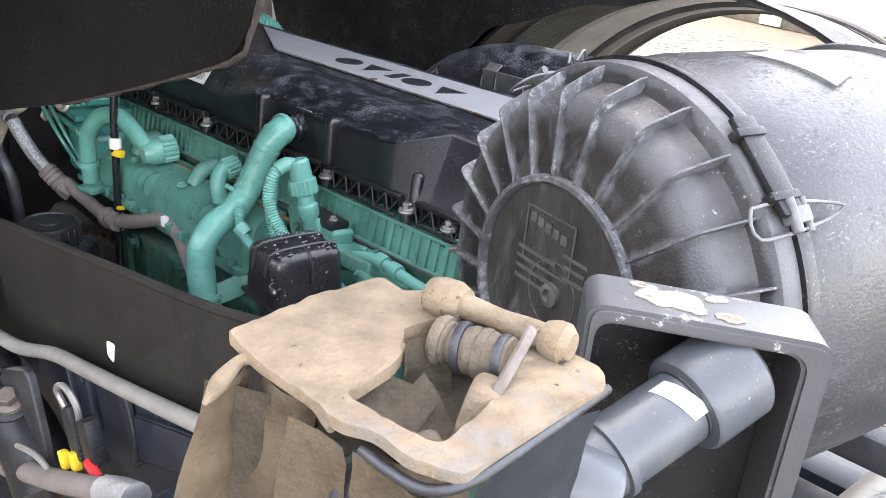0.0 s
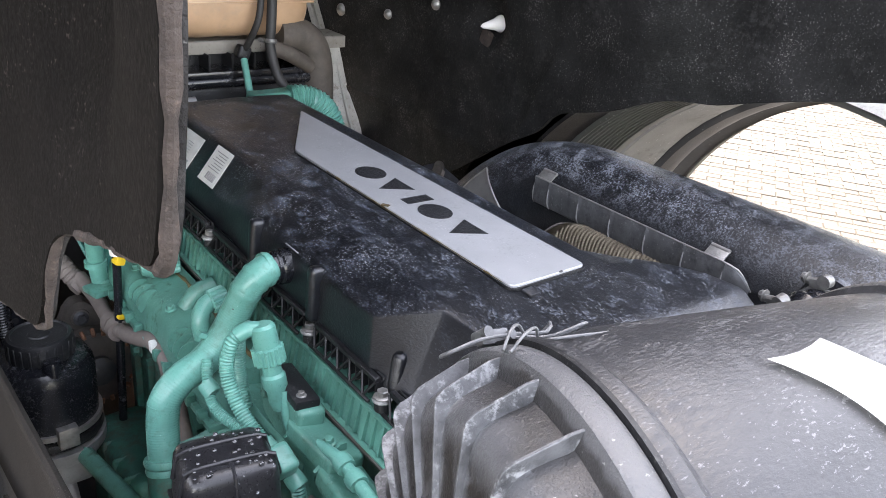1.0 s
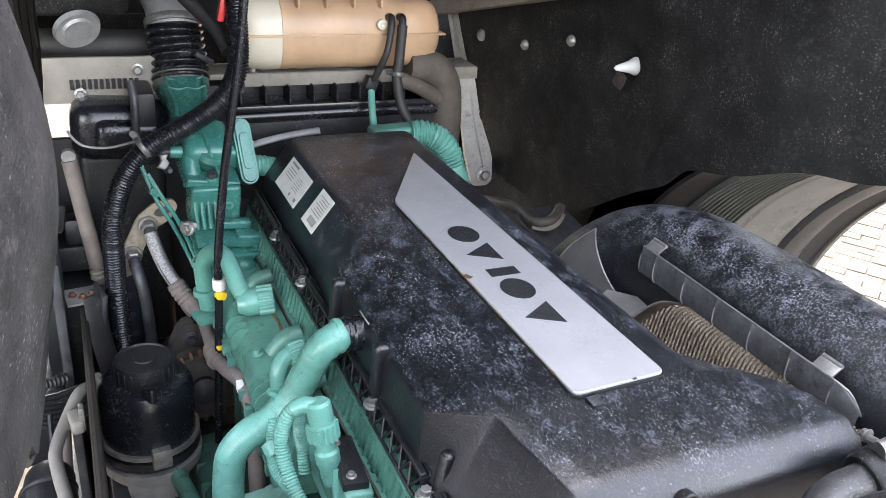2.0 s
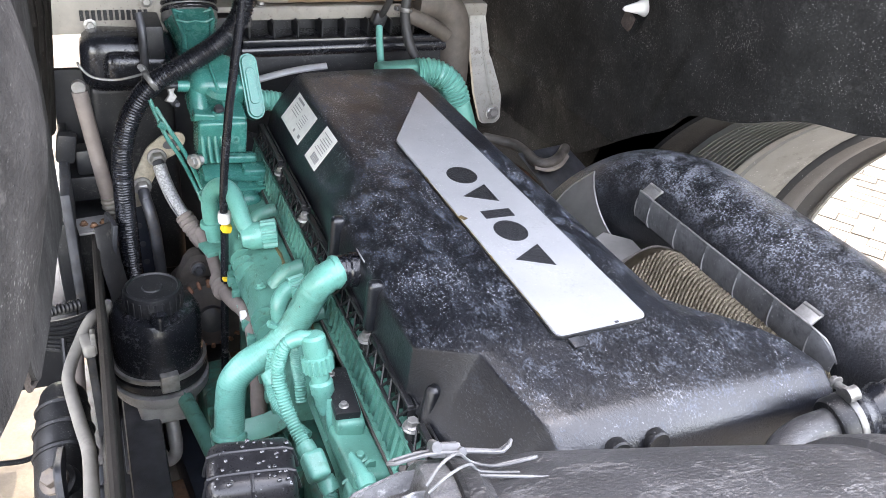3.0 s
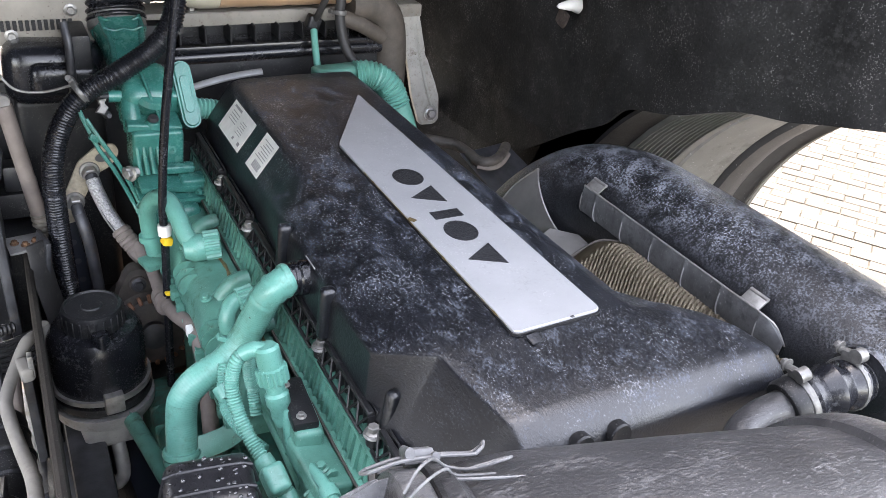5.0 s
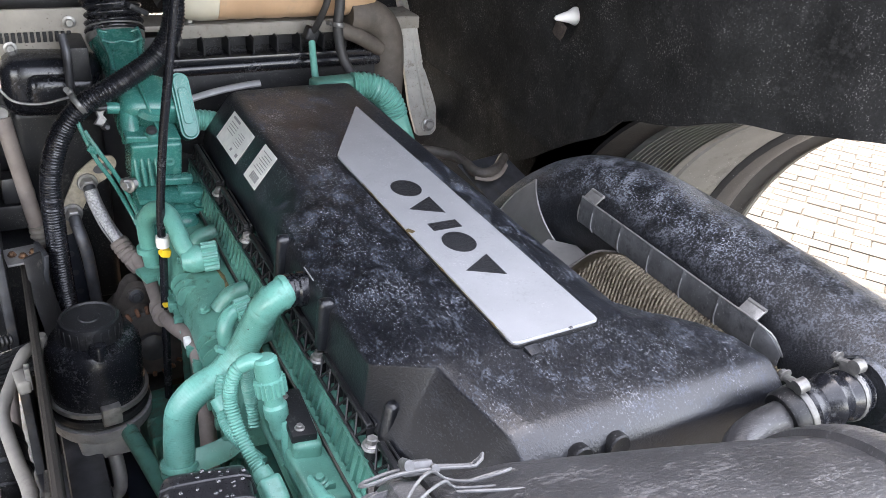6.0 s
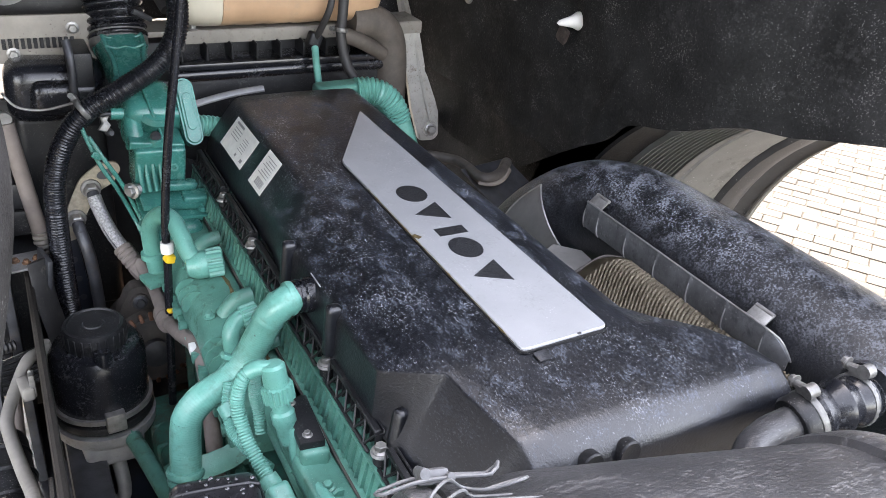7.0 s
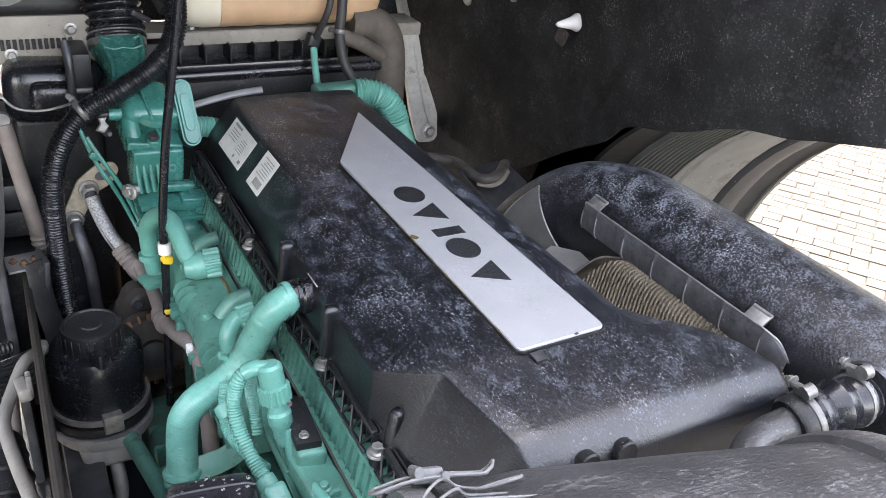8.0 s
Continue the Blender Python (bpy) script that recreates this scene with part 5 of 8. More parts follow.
    def over_clip(ang):
        """A wire over-centre clip that holds the cover."""
        m = FAX @ at(0, 0, -0.02) @ Matrix.Rotation(radians(ang), 4, "Z") @ Matrix.Diagonal((1.0, 0.8, 0.8, 1.0))
        loop = [m @ Vector(q) for q in ((rim + 0.006, -0.016, 0.078), (rim + 0.012, -0.017, 0.11), (rim + 0.013, -0.013, 0.15), (rim + 0.012, -0.008, 0.185), (rim + 0.02, 0.0, 0.195), (rim + 0.012, 0.008, 0.185), (rim + 0.013, 0.013, 0.15), (rim + 0.012, 0.017, 0.11), (rim + 0.006, 0.016, 0.078), (rim + 0.005, 0.0, 0.072), (rim + 0.006, -0.016, 0.078))]
        clip = part("clip_wire", sweep(loop, 0.0016, 8, 0.006), WIRE, f, "bent steel wire clip")
        bm = rbox((0.012, 0.018, 0.03), m @ at(rim + 0.014, 0, 0.128), 0.003)
        lathe([(0, -0.018), (0.005, -0.018), (0.005, 0.018), (0, 0.018)], m @ at(rim + 0.017, 0, 0.118, 90), 12, bm)
        lathe([(0, -0.018), (0.004, -0.018), (0.004, 0.018), (0, 0.018)], m @ at(rim + 0.013, 0, 0.143, 90), 12, bm)
        part("clip_block", bm, WIRE, clip)

    def tab(ang):
        m = FAX @ at(0, 0, -0.016) @ Matrix.Rotation(radians(ang), 4, "Z")
        bm = rbox((0.007, 0.094, 0.026), m @ at(rim + 0.011, 0, 0.092), 0.0025)
        for s in (-0.03, 0.03):
            rbox((0.012, 0.008, 0.034), m @ at(rim + 0.011, s, 0.09), 0.002, bm=bm)
        part("locking_tab", bm, BLACK, f, "black plastic locking tab")

    for ang in (232.5, 20, 140):
        over_clip(ang)
    tab(221)
    tab(105)
    # tie wire knotted round the top of the rim
    m = FAX @ at(0, 0, -0.02) @ Matrix.Rotation(radians(150), 4, "Z")
    tie = part("tie_wire", sweep([m @ Vector(q) for q in ((rim + 0.004, 0.03, 0.078), (rim + 0.017, 0.022, 0.09), (rim + 0.019, 0.004, 0.105), (rim + 0.009, -0.008, 0.118), (rim + 0.008, 0.0, 0.135), (rim + 0.014, 0.006, 0.158), (rim + 0.013, -0.004, 0.166), (rim + 0.008, -0.01, 0.15), (rim + 0.006, -0.004, 0.13))], 0.0013, 8, 0.004), WIRE, f, "pale tie wire knotted on the rim")
    part("wire_strand", sweep([m @ Vector(q) for q in ((rim + 0.003, 0.042, 0.078), (rim + 0.014, 0.04, 0.092), (rim + 0.016, 0.022, 0.11), (rim + 0.006, 0.006, 0.122), (rim + 0.006, 0.012, 0.15))], 0.0012, 8, 0.004), WIRE, tie)
    part("wire_strand", sweep([m @ Vector(q) for q in ((rim + 0.006, 0.012, 0.105), (rim + 0.0065, 0.02, 0.13), (rim + 0.006, 0.026, 0.168))], 0.0013, 8, 0.004), WIRE, tie)
    # torn white sticker on the housing, given by its corners (turn, depth)
    bm = bmesh.new()
    rows = []
    for i in range(15):
        u = i / 14
        row = []
        for j in range(5):
            v = 0.5 + (j / 4 - 0.5) * (1 - 0.16 * math.sin(math.pi * u))
            ang = radians((1 - v) * (181.1 + 20.5 * u) + v * (177.8 + 17.6 * u) + (1.2 * math.sin(math.pi * v) if u == 0 else 0))
            z = (1 - v) * (0.206 + 0.04 * u) + v * (0.266 + 0.045 * u)
            row.append(bm.verts.new(FAX @ Vector(((rr + 0.004) * math.cos(ang), (rr + 0.004) * math.sin(ang), z))))
        rows.append(row)
    for a, b in zip(rows, rows[1:]):
        for k in range(4):
            bm.faces.new((a[k], a[k + 1], b[k + 1], b[k]))
    bmesh.ops.solidify(bm, geom=bm.faces[:], thickness=0.0008)
    part("torn_label", bm, LABEL, housing, "torn white paper label")
    return f


air_filter()


# ---- intake tube on the far flank ----
def intake_tube():
    t = thing("intake_tube", (0.66, 0.1, 1.28), "weathered black intake tube with a crimped heat shield", "intake tube")
    r = 0.108
    way = [(0.53, 0.575, 1.08), (0.562, 0.552, 1.2), (0.602, 0.512, 1.3), (0.642, 0.452, 1.364), (0.668, 0.365, 1.392), (0.676, 0.25, 1.398), (0.678, 0.0, 1.4), (0.68, -0.25, 1.4), (0.7, -0.45, 1.39), (0.75, -0.6, 1.36)]
    part("tube_body", sweep(way, lambda s: r + 0.006 * math.exp(-((s - 0.12) / 0.09) ** 2), 40, 0.012), TUBE, t)
    # heat-shield collar: a bent sheet round the inner flank of the bend
    stations = spline([(0.534, 0.572, 1.1), (0.562, 0.552, 1.2), (0.602, 0.512, 1.3), (0.634, 0.464, 1.355)], 0.012)
    stations = [Vector(s) for s in stations]
    bm, arcs = bmesh.new(), []
    for k, p in enumerate(stations):
        d = (stations[min(k + 1, len(stations) - 1)] - stations[max(k - 1, 0)]).normalized()
        e1 = (Vector((0, 0, 1)) - d * d.z).normalized()
        e2 = d.cross(e1)
        e2 = e2 if e2.x < 0 else -e2
        top = 58 - 26 * k / (len(stations) - 1)
        arcs.append([p + (e1 * math.cos(radians(g)) + e2 * math.sin(radians(g))) * 0.1185 for g in (top + (170 - top) * q / 24 for q in range(25))])
    grid = [[bm.verts.new(p) for p in row] for row in arcs]
    for g0, g1 in zip(grid, grid[1:]):
        for k in range(24):
            bm.faces.new((g0[k], g0[k + 1], g1[k + 1], g1[k]))
    bmesh.ops.solidify(bm, geom=bm.faces[:], thickness=0.002)
    collar = part("tube_collar", bm, SHIELD, t, "grey heat-shield collar")
    for k in (len(arcs) // 3, 2 * len(arcs) // 3, -1):
        part("collar_seam", sweep(arcs[k], 0.0022, 8, 0.01), STEEL, collar, "bright folded seam")
    part("collar_seam", sweep([row[0] for row in arcs], 0.0018, 8, 0.01), STEEL, collar, "bright folded seam")
    # narrow shield strip standing off the flank, crimped crosswise, its end curled under
    n, secs = 96, []
    for i in range(n + 1):
        y = 0.35 - 0.47 * i / n
        crimp = 0.002 if i % 16 == 8 else 0.0
        tail = max(0.0, (-0.085 - y) / 0.035)
        line = [(0.557, 1.4545), (0.5535, 1.4545), (0.5515, 1.4475), (0.551, 1.437), (0.551, 1.425), (0.5515, 1.414), (0.5535, 1.406)]
        line += [(x + 0.002, z - 0.0015) for x, z in line[::-1]]
        line.append(line[0])
        secs.append([Vector((x - crimp + 0.012 * tail * tail, y, z - 0.03 * tail * tail)) for x, z in line])
    bm = loft(secs)
    strip = part("heat_shield", bm, HEAT_STRIP, t, "crimped grey heat shield strip")
    part("bright_lip", sweep([(0.5545, 0.35, 1.4555), (0.5545, 0.2, 1.4555), (0.5545, 0.0, 1.4555), (0.5545, -0.086, 1.4555), (0.564, -0.105, 1.444), (0.572, -0.12, 1.42)], 0.0016, 6, 0.02), STEEL, strip, "bright worn lip")
    part("bright_lip", sweep([(0.5585, 0.35, 1.4535), (0.551, 0.351, 1.435), (0.5515, 0.351, 1.415), (0.556, 0.351, 1.404)], 0.0014, 6, 0.01), STEEL, strip)
    for y in (0.31, 0.232, 0.154, 0.075, -0.004, -0.08):
        part("crimp_line", sweep([(0.5525, y, 1.4505), (0.5498, y, 1.437), (0.5493, y, 1.425), (0.5502, y - 0.001, 1.413), (0.5545, y - 0.003, 1.404)], 0.0013, 6, 0.004), CAST, strip)
    for y in (0.336, -0.052):
        bm = rbox((0.02, 0.036, 0.0035), at(0.568, y, 1.4585, 0, -40, 0), 0.0012)
        rbox((0.0035, 0.036, 0.012), at(0.557, y, 1.45, 0, -8, 0), 0.0012, bm=bm)
        lathe([(0, -0.017), (0.0035, -0.017), (0.0035, 0.017), (0, 0.017)], at(0.576, y, 1.465, 90), 10, bm)
        part("shield_clip", bm, STEEL, t)
    return t


intake_tube()


def vent_hose():
    v = thing("vent_hose", (0.45, -0.25, 1.44), "short black bellows hose with steel clamps", "hose")
    part("bellows", sweep([(0.458, -0.226, 1.434), (0.49, -0.232, 1.445), (0.53, -0.238, 1.452), (0.58, -0.238, 1.45)], lambda s: 0.0275 + 0.0085 * (1 - abs(((s - 0.012) / 0.032) % 1.0 * 2 - 1)), 28, 0.002), GLOSS, v, "black ribbed rubber bellows")
    part("cuff", lathe([(0.02, -0.012), (0.031, -0.012), (0.034, -0.008), (0.034, 0.01), (0.03, 0.012), (0.02, 0.012)], aim((0.462, -0.227, 1.436), (1, -0.1, 0.3)), 30), BLACK, v)
    part("nozzle", sweep([(0.466, -0.227, 1.436), (0.41, -0.226, 1.43), (0.36, -0.245, 1.424), (0.325, -0.3, 1.415), (0.31, -0.38, 1.4)], lambda s: 0.021 + 0.003 * max(0.0, 1 - s / 0.03), 20), FILTER_BODY, v, "dull grey nozzle")
    part("tube_socket", lathe([(0.024, -0.02), (0.044, -0.012), (0.046, -0.004), (0.044, 0.004), (0.024, 0.006)], aim((0.572, -0.238, 1.45), (-1, 0, 0)), 30), TUBE, v)
    for p, d in (((0.474, -0.229, 1.44), (1, -0.1, 0.3)), ((0.545, -0.238, 1.452), (1, 0, 0.0))):
        clamp(p, d, 0.033, v, 0.0095, 75)
        m = aim(p, d) @ pose(0, 0, 0, 0, 0, 75)
        part("clamp_ear", lathe([(0.006, -0.007), (0.0095, -0.007), (0.0095, 0.007), (0.006, 0.007)], m @ at(0.043, 0.012, 0), 14), BAND, v)
        hex_bolt(m @ Vector((0.045, -0.014, 0.0)), m.to_3x3() @ Vector((0.3, -1, 0)), 0.006, v, BAND)
    return v


vent_hose()


def turbo_shield():
    t = thing("turbo_heat_shield", (0.62, 0.2, 1.15), "dimpled foil heat shield over the turbocharger", "heat shield")
    bm = bmesh.new()
    n, k = 240, 76
    rows = []
    for i in range(n + 1):
        row = []
        for j in range(k + 1):
            u, v = i / n, j / k
            x = 0.42 + 0.142 * v
            edge = 0.262 - 9.0 * max(0.0, x - 0.5) ** 2
            y = edge - (edge + 0.15) * u
            rise = max(0.0, min(1.0, (x - 0.45) / 0.09))
            z = 1.366 + 0.042 * rise * rise * (3 - 2 * rise) - 0.012 * max(0.0, 1 - u / 0.06) ** 2
            if u > 0.07:
                z += 0.0024 * math.cos(i * math.pi / 2.5) * math.cos(j * math.pi / 2.5 + (i // 5) * 0.6)
            row.append(bm.verts.new((x, y, z)))
        rows.append(row)
    for a, b in zip(rows, rows[1:]):
        for j in range(k):
            bm.faces.new((a[j], a[j + 1], b[j + 1], b[j]))
    bmesh.ops.solidify(bm, geom=bm.faces[:], thickness=0.002)
    part("foil_sheet", bm, FOIL, t)
    part("shield_rim", sweep([(0.42, 0.263, 1.358), (0.46, 0.264, 1.36), (0.5, 0.264, 1.378), (0.53, 0.256, 1.396), (0.556, 0.236, 1.4)], 0.0028, 8, 0.008), SOOT, t, "dark rolled rim of the shield")
    # pale mounting plate with a socket bolt beyond the rim
    part("mount_plate", prism([(0.43, 0.262), (0.56, 0.25), (0.57, 0.36), (0.53, 0.4), (0.44, 0.35)], 0.006, at(0, 0, 1.34), 0.0015), SHIELD, t, "pale blue-grey mounting plate")
    part("socket_bolt", lathe([(0.0035, 0.004), (0.0035, 0.011), (0.0075, 0.011), (0.0085, 0.009), (0.0085, 0.002), (0.012, 0.002), (0.012, 0), (0, 0), (0, 0.004)], aim((0.468, 0.296, 1.346), (-0.2, -0.3, 1)), 16), STEEL, t)
    part("gasket_edge", sweep([(0.548, 0.06, 1.396), (0.551, 0.02, 1.398), (0.549, -0.03, 1.394), (0.552, -0.07, 1.396), (0.55, -0.12, 1.39)], lambda d: 0.004 + 0.003 * abs(math.sin(95 * d)), 8, 0.004), FLAKE, t, "crumbling cream gasket edge")
    for q in range(3):
        part("bracket_foot", rbox((0.014, 0.016, 0.022), at(0.545 + 0.003 * q, -0.055 - 0.036 * q, 1.395, 15, 10, 20 + 15 * q), 0.003), (FLAKE, STEEL, FLAKE)[q], t)
    for y, z in ((0.0, 1.3), (0.04, 1.28), (-0.05, 1.27)):
        part("rusty_bracket", rbox((0.03, 0.03, 0.05), at(0.66, y, z, 10, 20, 15), 0.004), RUST, t)
        hex_bolt((0.645, y, z + 0.02), (-0.4, -0.4, 1), 0.009, t, CAST)
    return t


turbo_shield()


def exhaust_side():
    e = thing("exhaust_pipes", (0.6, 0.9, 0.9), "rusty pipes and grey frame parts beside the engine", "exhaust")
    part("bent_pipe", sweep([(0.56, 1.0, 1.1), (0.62, 0.96, 1.14), (0.66, 0.85, 1.12), (0.7, 0.78, 1.02), (0.72, 0.75, 0.8)], 0.022, 14), BROWN_HOSE, e)
    part("bent_pipe", sweep([(0.52, 1.08, 1.12), (0.6, 1.06, 1.18), (0.7, 1.04, 1.15), (0.8, 1.0, 1.05)], 0.016, 12), RUST, e)
    part("bent_pipe", sweep([(0.56, 1.0, 1.28), (0.605, 0.962, 1.28), (0.622, 0.939, 1.28), (0.627, 0.89, 1.28), (0.628, 0.842, 1.28), (0.652, 0.828, 1.28), (0.693, 0.85, 1.28), (0.74, 0.9, 1.28)], 0.013, 14), SOOT, e)
    part("pipe_strap", sweep([(0.62, 0.83, 1.272), (0.65, 0.815, 1.27), (0.69, 0.83, 1.272), (0.725, 0.86, 1.28)], 0.006, 8, flat=0.4), BROWN_HOSE, e)
    part("shield_panel", prism([(0.0, 0.0), (0.16, 0.0), (0.12, 0.16), (-0.03, 0.16)], 0.004, at(0.66, 0.76, 1.2, 30, 0, 12), 0.001), DARK_STEEL, e)
    part("manifold_lump", rbox((0.12, 0.5, 0.12), at(0.48, 0.75, 1.12, 0, 10, 0), 0.03, 3), RUST, e)
    part("frame_plate", rbox((0.03, 0.5, 0.4), at(0.95, 0.85, 0.9, 0, 12, 0), 0.01), BLUE_STEEL, e)
    part("frame_rail", rbox((0.08, 3.4, 0.28), at(0.6, -0.1, 0.75), 0.012), BLUE_STEEL, e)
    hex_bolt((1.0, 0.87, 0.95), (-0.6, -0.5, 0.6), 0.014, e)
    part("grey_elbow", sweep([(0.72, 0.72, 1.12), (0.78, 0.62, 1.05), (0.82, 0.55, 0.95)], 0.05, 18), SHIELD, e)
    return e


exhaust_side()


# ---- front: cooler, tank, hoses ----
def cooler():
    c = thing("cooler_pack", (0.1, 1.25, 1.0), "black cooler pack with a ribbed shroud under a dusty metal shelf", "radiator")
    part("shelf", rbox((0.98, 0.1, 0.014), at(0.15, 1.275, 1.548), 0.004), WHITE_PAINT, c, "dusty pale metal shelf")
    part("shelf_lip", rbox((0.62, 0.006, 0.03), at(0.33, 1.226, 1.538), 0.002), WHITE_PAINT, c)
    part("core", rbox((0.86, 0.06, 0.75), at(0.14, 1.31, 1.14), 0.01), COOLER, c)
    part("shroud_top", rbox((0.56, 0.1, 0.016), at(0.28, 1.22, 1.484), 0.005), GLOSS, c)
    part("shroud_bar", sweep([(0.0, 1.195, 1.46), (0.15, 1.188, 1.463), (0.32, 1.186, 1.465), (0.54, 1.19, 1.462)], 0.016, 16), GLOSS, c, "glossy black shroud bar")
    part("shroud_back", rbox((0.56, 0.012, 0.05), at(0.28, 1.262, 1.512), 0.003), BLACK, c)
    for k in range(10):
        part("shroud_rib", rbox((0.006, 0.07, 0.042), at(0.02 + 0.058 * k, 1.228, 1.506), 0.002, 1), BLACK, c)
    part("shroud_face", rbox((0.6, 0.02, 0.34), at(0.26, 1.2, 1.28), 0.01), BLACK, c)
    ring = [(0.22 + 0.76 * math.cos(radians(t)), 1.1, 0.69 + 0.76 * math.sin(radians(t))) for t in (93, 96, 99, 102, 105, 108)]
    part("fan_ring", sweep(ring, 0.0085, 8, 0.02, flat=0.5), CAST, c, "pale fan ring edge")
    part("fan_hub", lathe([(0, 0), (0.09, 0), (0.1, 0.02), (0.1, 0.05), (0, 0.05)], aim((0.22, 1.16, 1.165), (0, -1, 0)), 32), BLACK, c)
    for k in range(9):
        m = aim((0.22, 1.15, 1.165), (0, -1, 0)) @ pose(0, 0, 0, 0, 0, 40 * k)
        part("fan_blade", rbox((0.16, 0.07, 0.006), m @ at(0.17, 0, 0.02, 25), 0.002), BLACK, c)
    # left end tank of the charge air cooler
    part("end_tank", rbox((0.2, 0.12, 0.13), at(-0.25, 1.185, 1.455, 0, 3, 0), 0.05, 7), GLOSS, c, "rounded black cooler end tank")
    part("end_tank_step", rbox((0.14, 0.06, 0.075), at(-0.235, 1.13, 1.452, 0, 3, 0), 0.028, 6), GLOSS, c)
    part("end_tank_low", rbox((0.18, 0.1, 0.5), at(-0.25, 1.22, 1.15), 0.02, 3), BLACK, c)
    part("tank_strap", rbox((0.045, 0.13, 0.16), at(-0.2, 1.17, 1.47), 0.008), BLACK, c)
    part("frame_plate", rbox((0.3, 0.012, 0.1), at(-0.29, 1.22, 1.553), 0.004), WHITE_PAINT, c)
    for k in range(12):
        part("grille_slot", rbox((0.008, 0.006, 0.022), at(-0.335 + 0.012 * k, 1.2125, 1.545), 0.001, 1), BLACK, c)
    for x in (-0.2, -0.32):
        hex_bolt((x, 1.212, 1.575 if x > -0.3 else 1.525), (0, -1, 0), 0.009, c)
    part("support_rod", sweep([(-0.225, 1.1, 1.58), (-0.222, 1.08, 1.53), (-0.226, 1.08, 1.4)], 0.009, 10), DARK_STEEL, c)
    part("wire_bail", sweep([(-0.354, 1.08, 1.486), (-0.351, 1.07, 1.481), (-0.329, 1.07, 1.457), (-0.281, 1.07, 1.449), (-0.218, 1.07, 1.461)], 0.0028, 8), STEEL, c, "thin bright wire bail")
    hex_bolt((0.056, 1.23, 1.556), (0, 0, 1), 0.008, c)
    return c


cooler()


def expansion_tank():
    t = thing("expansion_tank", (0.26, 1.24, 1.556), "yellowed translucent coolant expansion tank with brown coolant", "coolant tank")
    z, y = 1.647, 1.235

    def ring(x, s, n=24):
        return [Vector((x, y + 0.072 * s * math.copysign(abs(math.cos(a)) ** 0.82, math.cos(a)), z + 0.083 * s * math.copysign(abs(math.sin(a)) ** 0.82, math.sin(a)))) for a in (2 * math.pi * k / n for k in range(n + 1))]

    def shell(xs):
        return loft([ring(x, s) for x, s in xs])

    waist = []
    for k in range(29):
        x = 0.112 + 0.33 * k / 28
        waist.append((x, 1.0 - 0.02 * (0.5 - 0.5 * math.cos(2 * math.pi * (x - 0.112) / 0.066)) ** 6))
    part("tank_body", shell(waist + [(0.47, 0.96), (0.495, 0.85), (0.508, 0.6), (0.512, 0.3)]), TANK, t)
    part("tank_chamber", shell([(0.012, 0.3), (0.016, 0.6), (0.03, 0.85), (0.05, 0.96), (0.075, 1.0), (0.111, 1.0)]), TANK_PALE, t, "milky empty end chamber")
    part("weld_seam", rbox((0.5, 0.152, 0.005), at(0.262, y, z + 0.006), 0.002), TANK, t)
    part("boss", lathe([(0, 0), (0.012, 0), (0.012, 0.012), (0.006, 0.014), (0, 0.01)], aim((0.345, y - 0.07, z + 0.03), (0, -1, 0.1)), 16), TANK_PALE, t)
    for k in range(4):
        part("top_rib", rbox((0.006, 0.13, 0.02), at(0.15 + 0.066 * k, y, z + 0.075), 0.003), TANK, t)
    part("filler_cap", lathe([(0, 0), (0.035, 0), (0.037, 0.006), (0.037, 0.02), (0.03, 0.026), (0, 0.026)], at(0.14, y, z + 0.08), 24), BLUE, t, "blue screw cap")
    for x in (0.365, 0.392):
        part("hose_elbow", sweep([(x, y - 0.06, z + 0.045), (x, y - 0.085, z + 0.048), (x - 0.002, y - 0.095, z + 0.03)], 0.009, 10), BLACK, t)
    return t


expansion_tank()


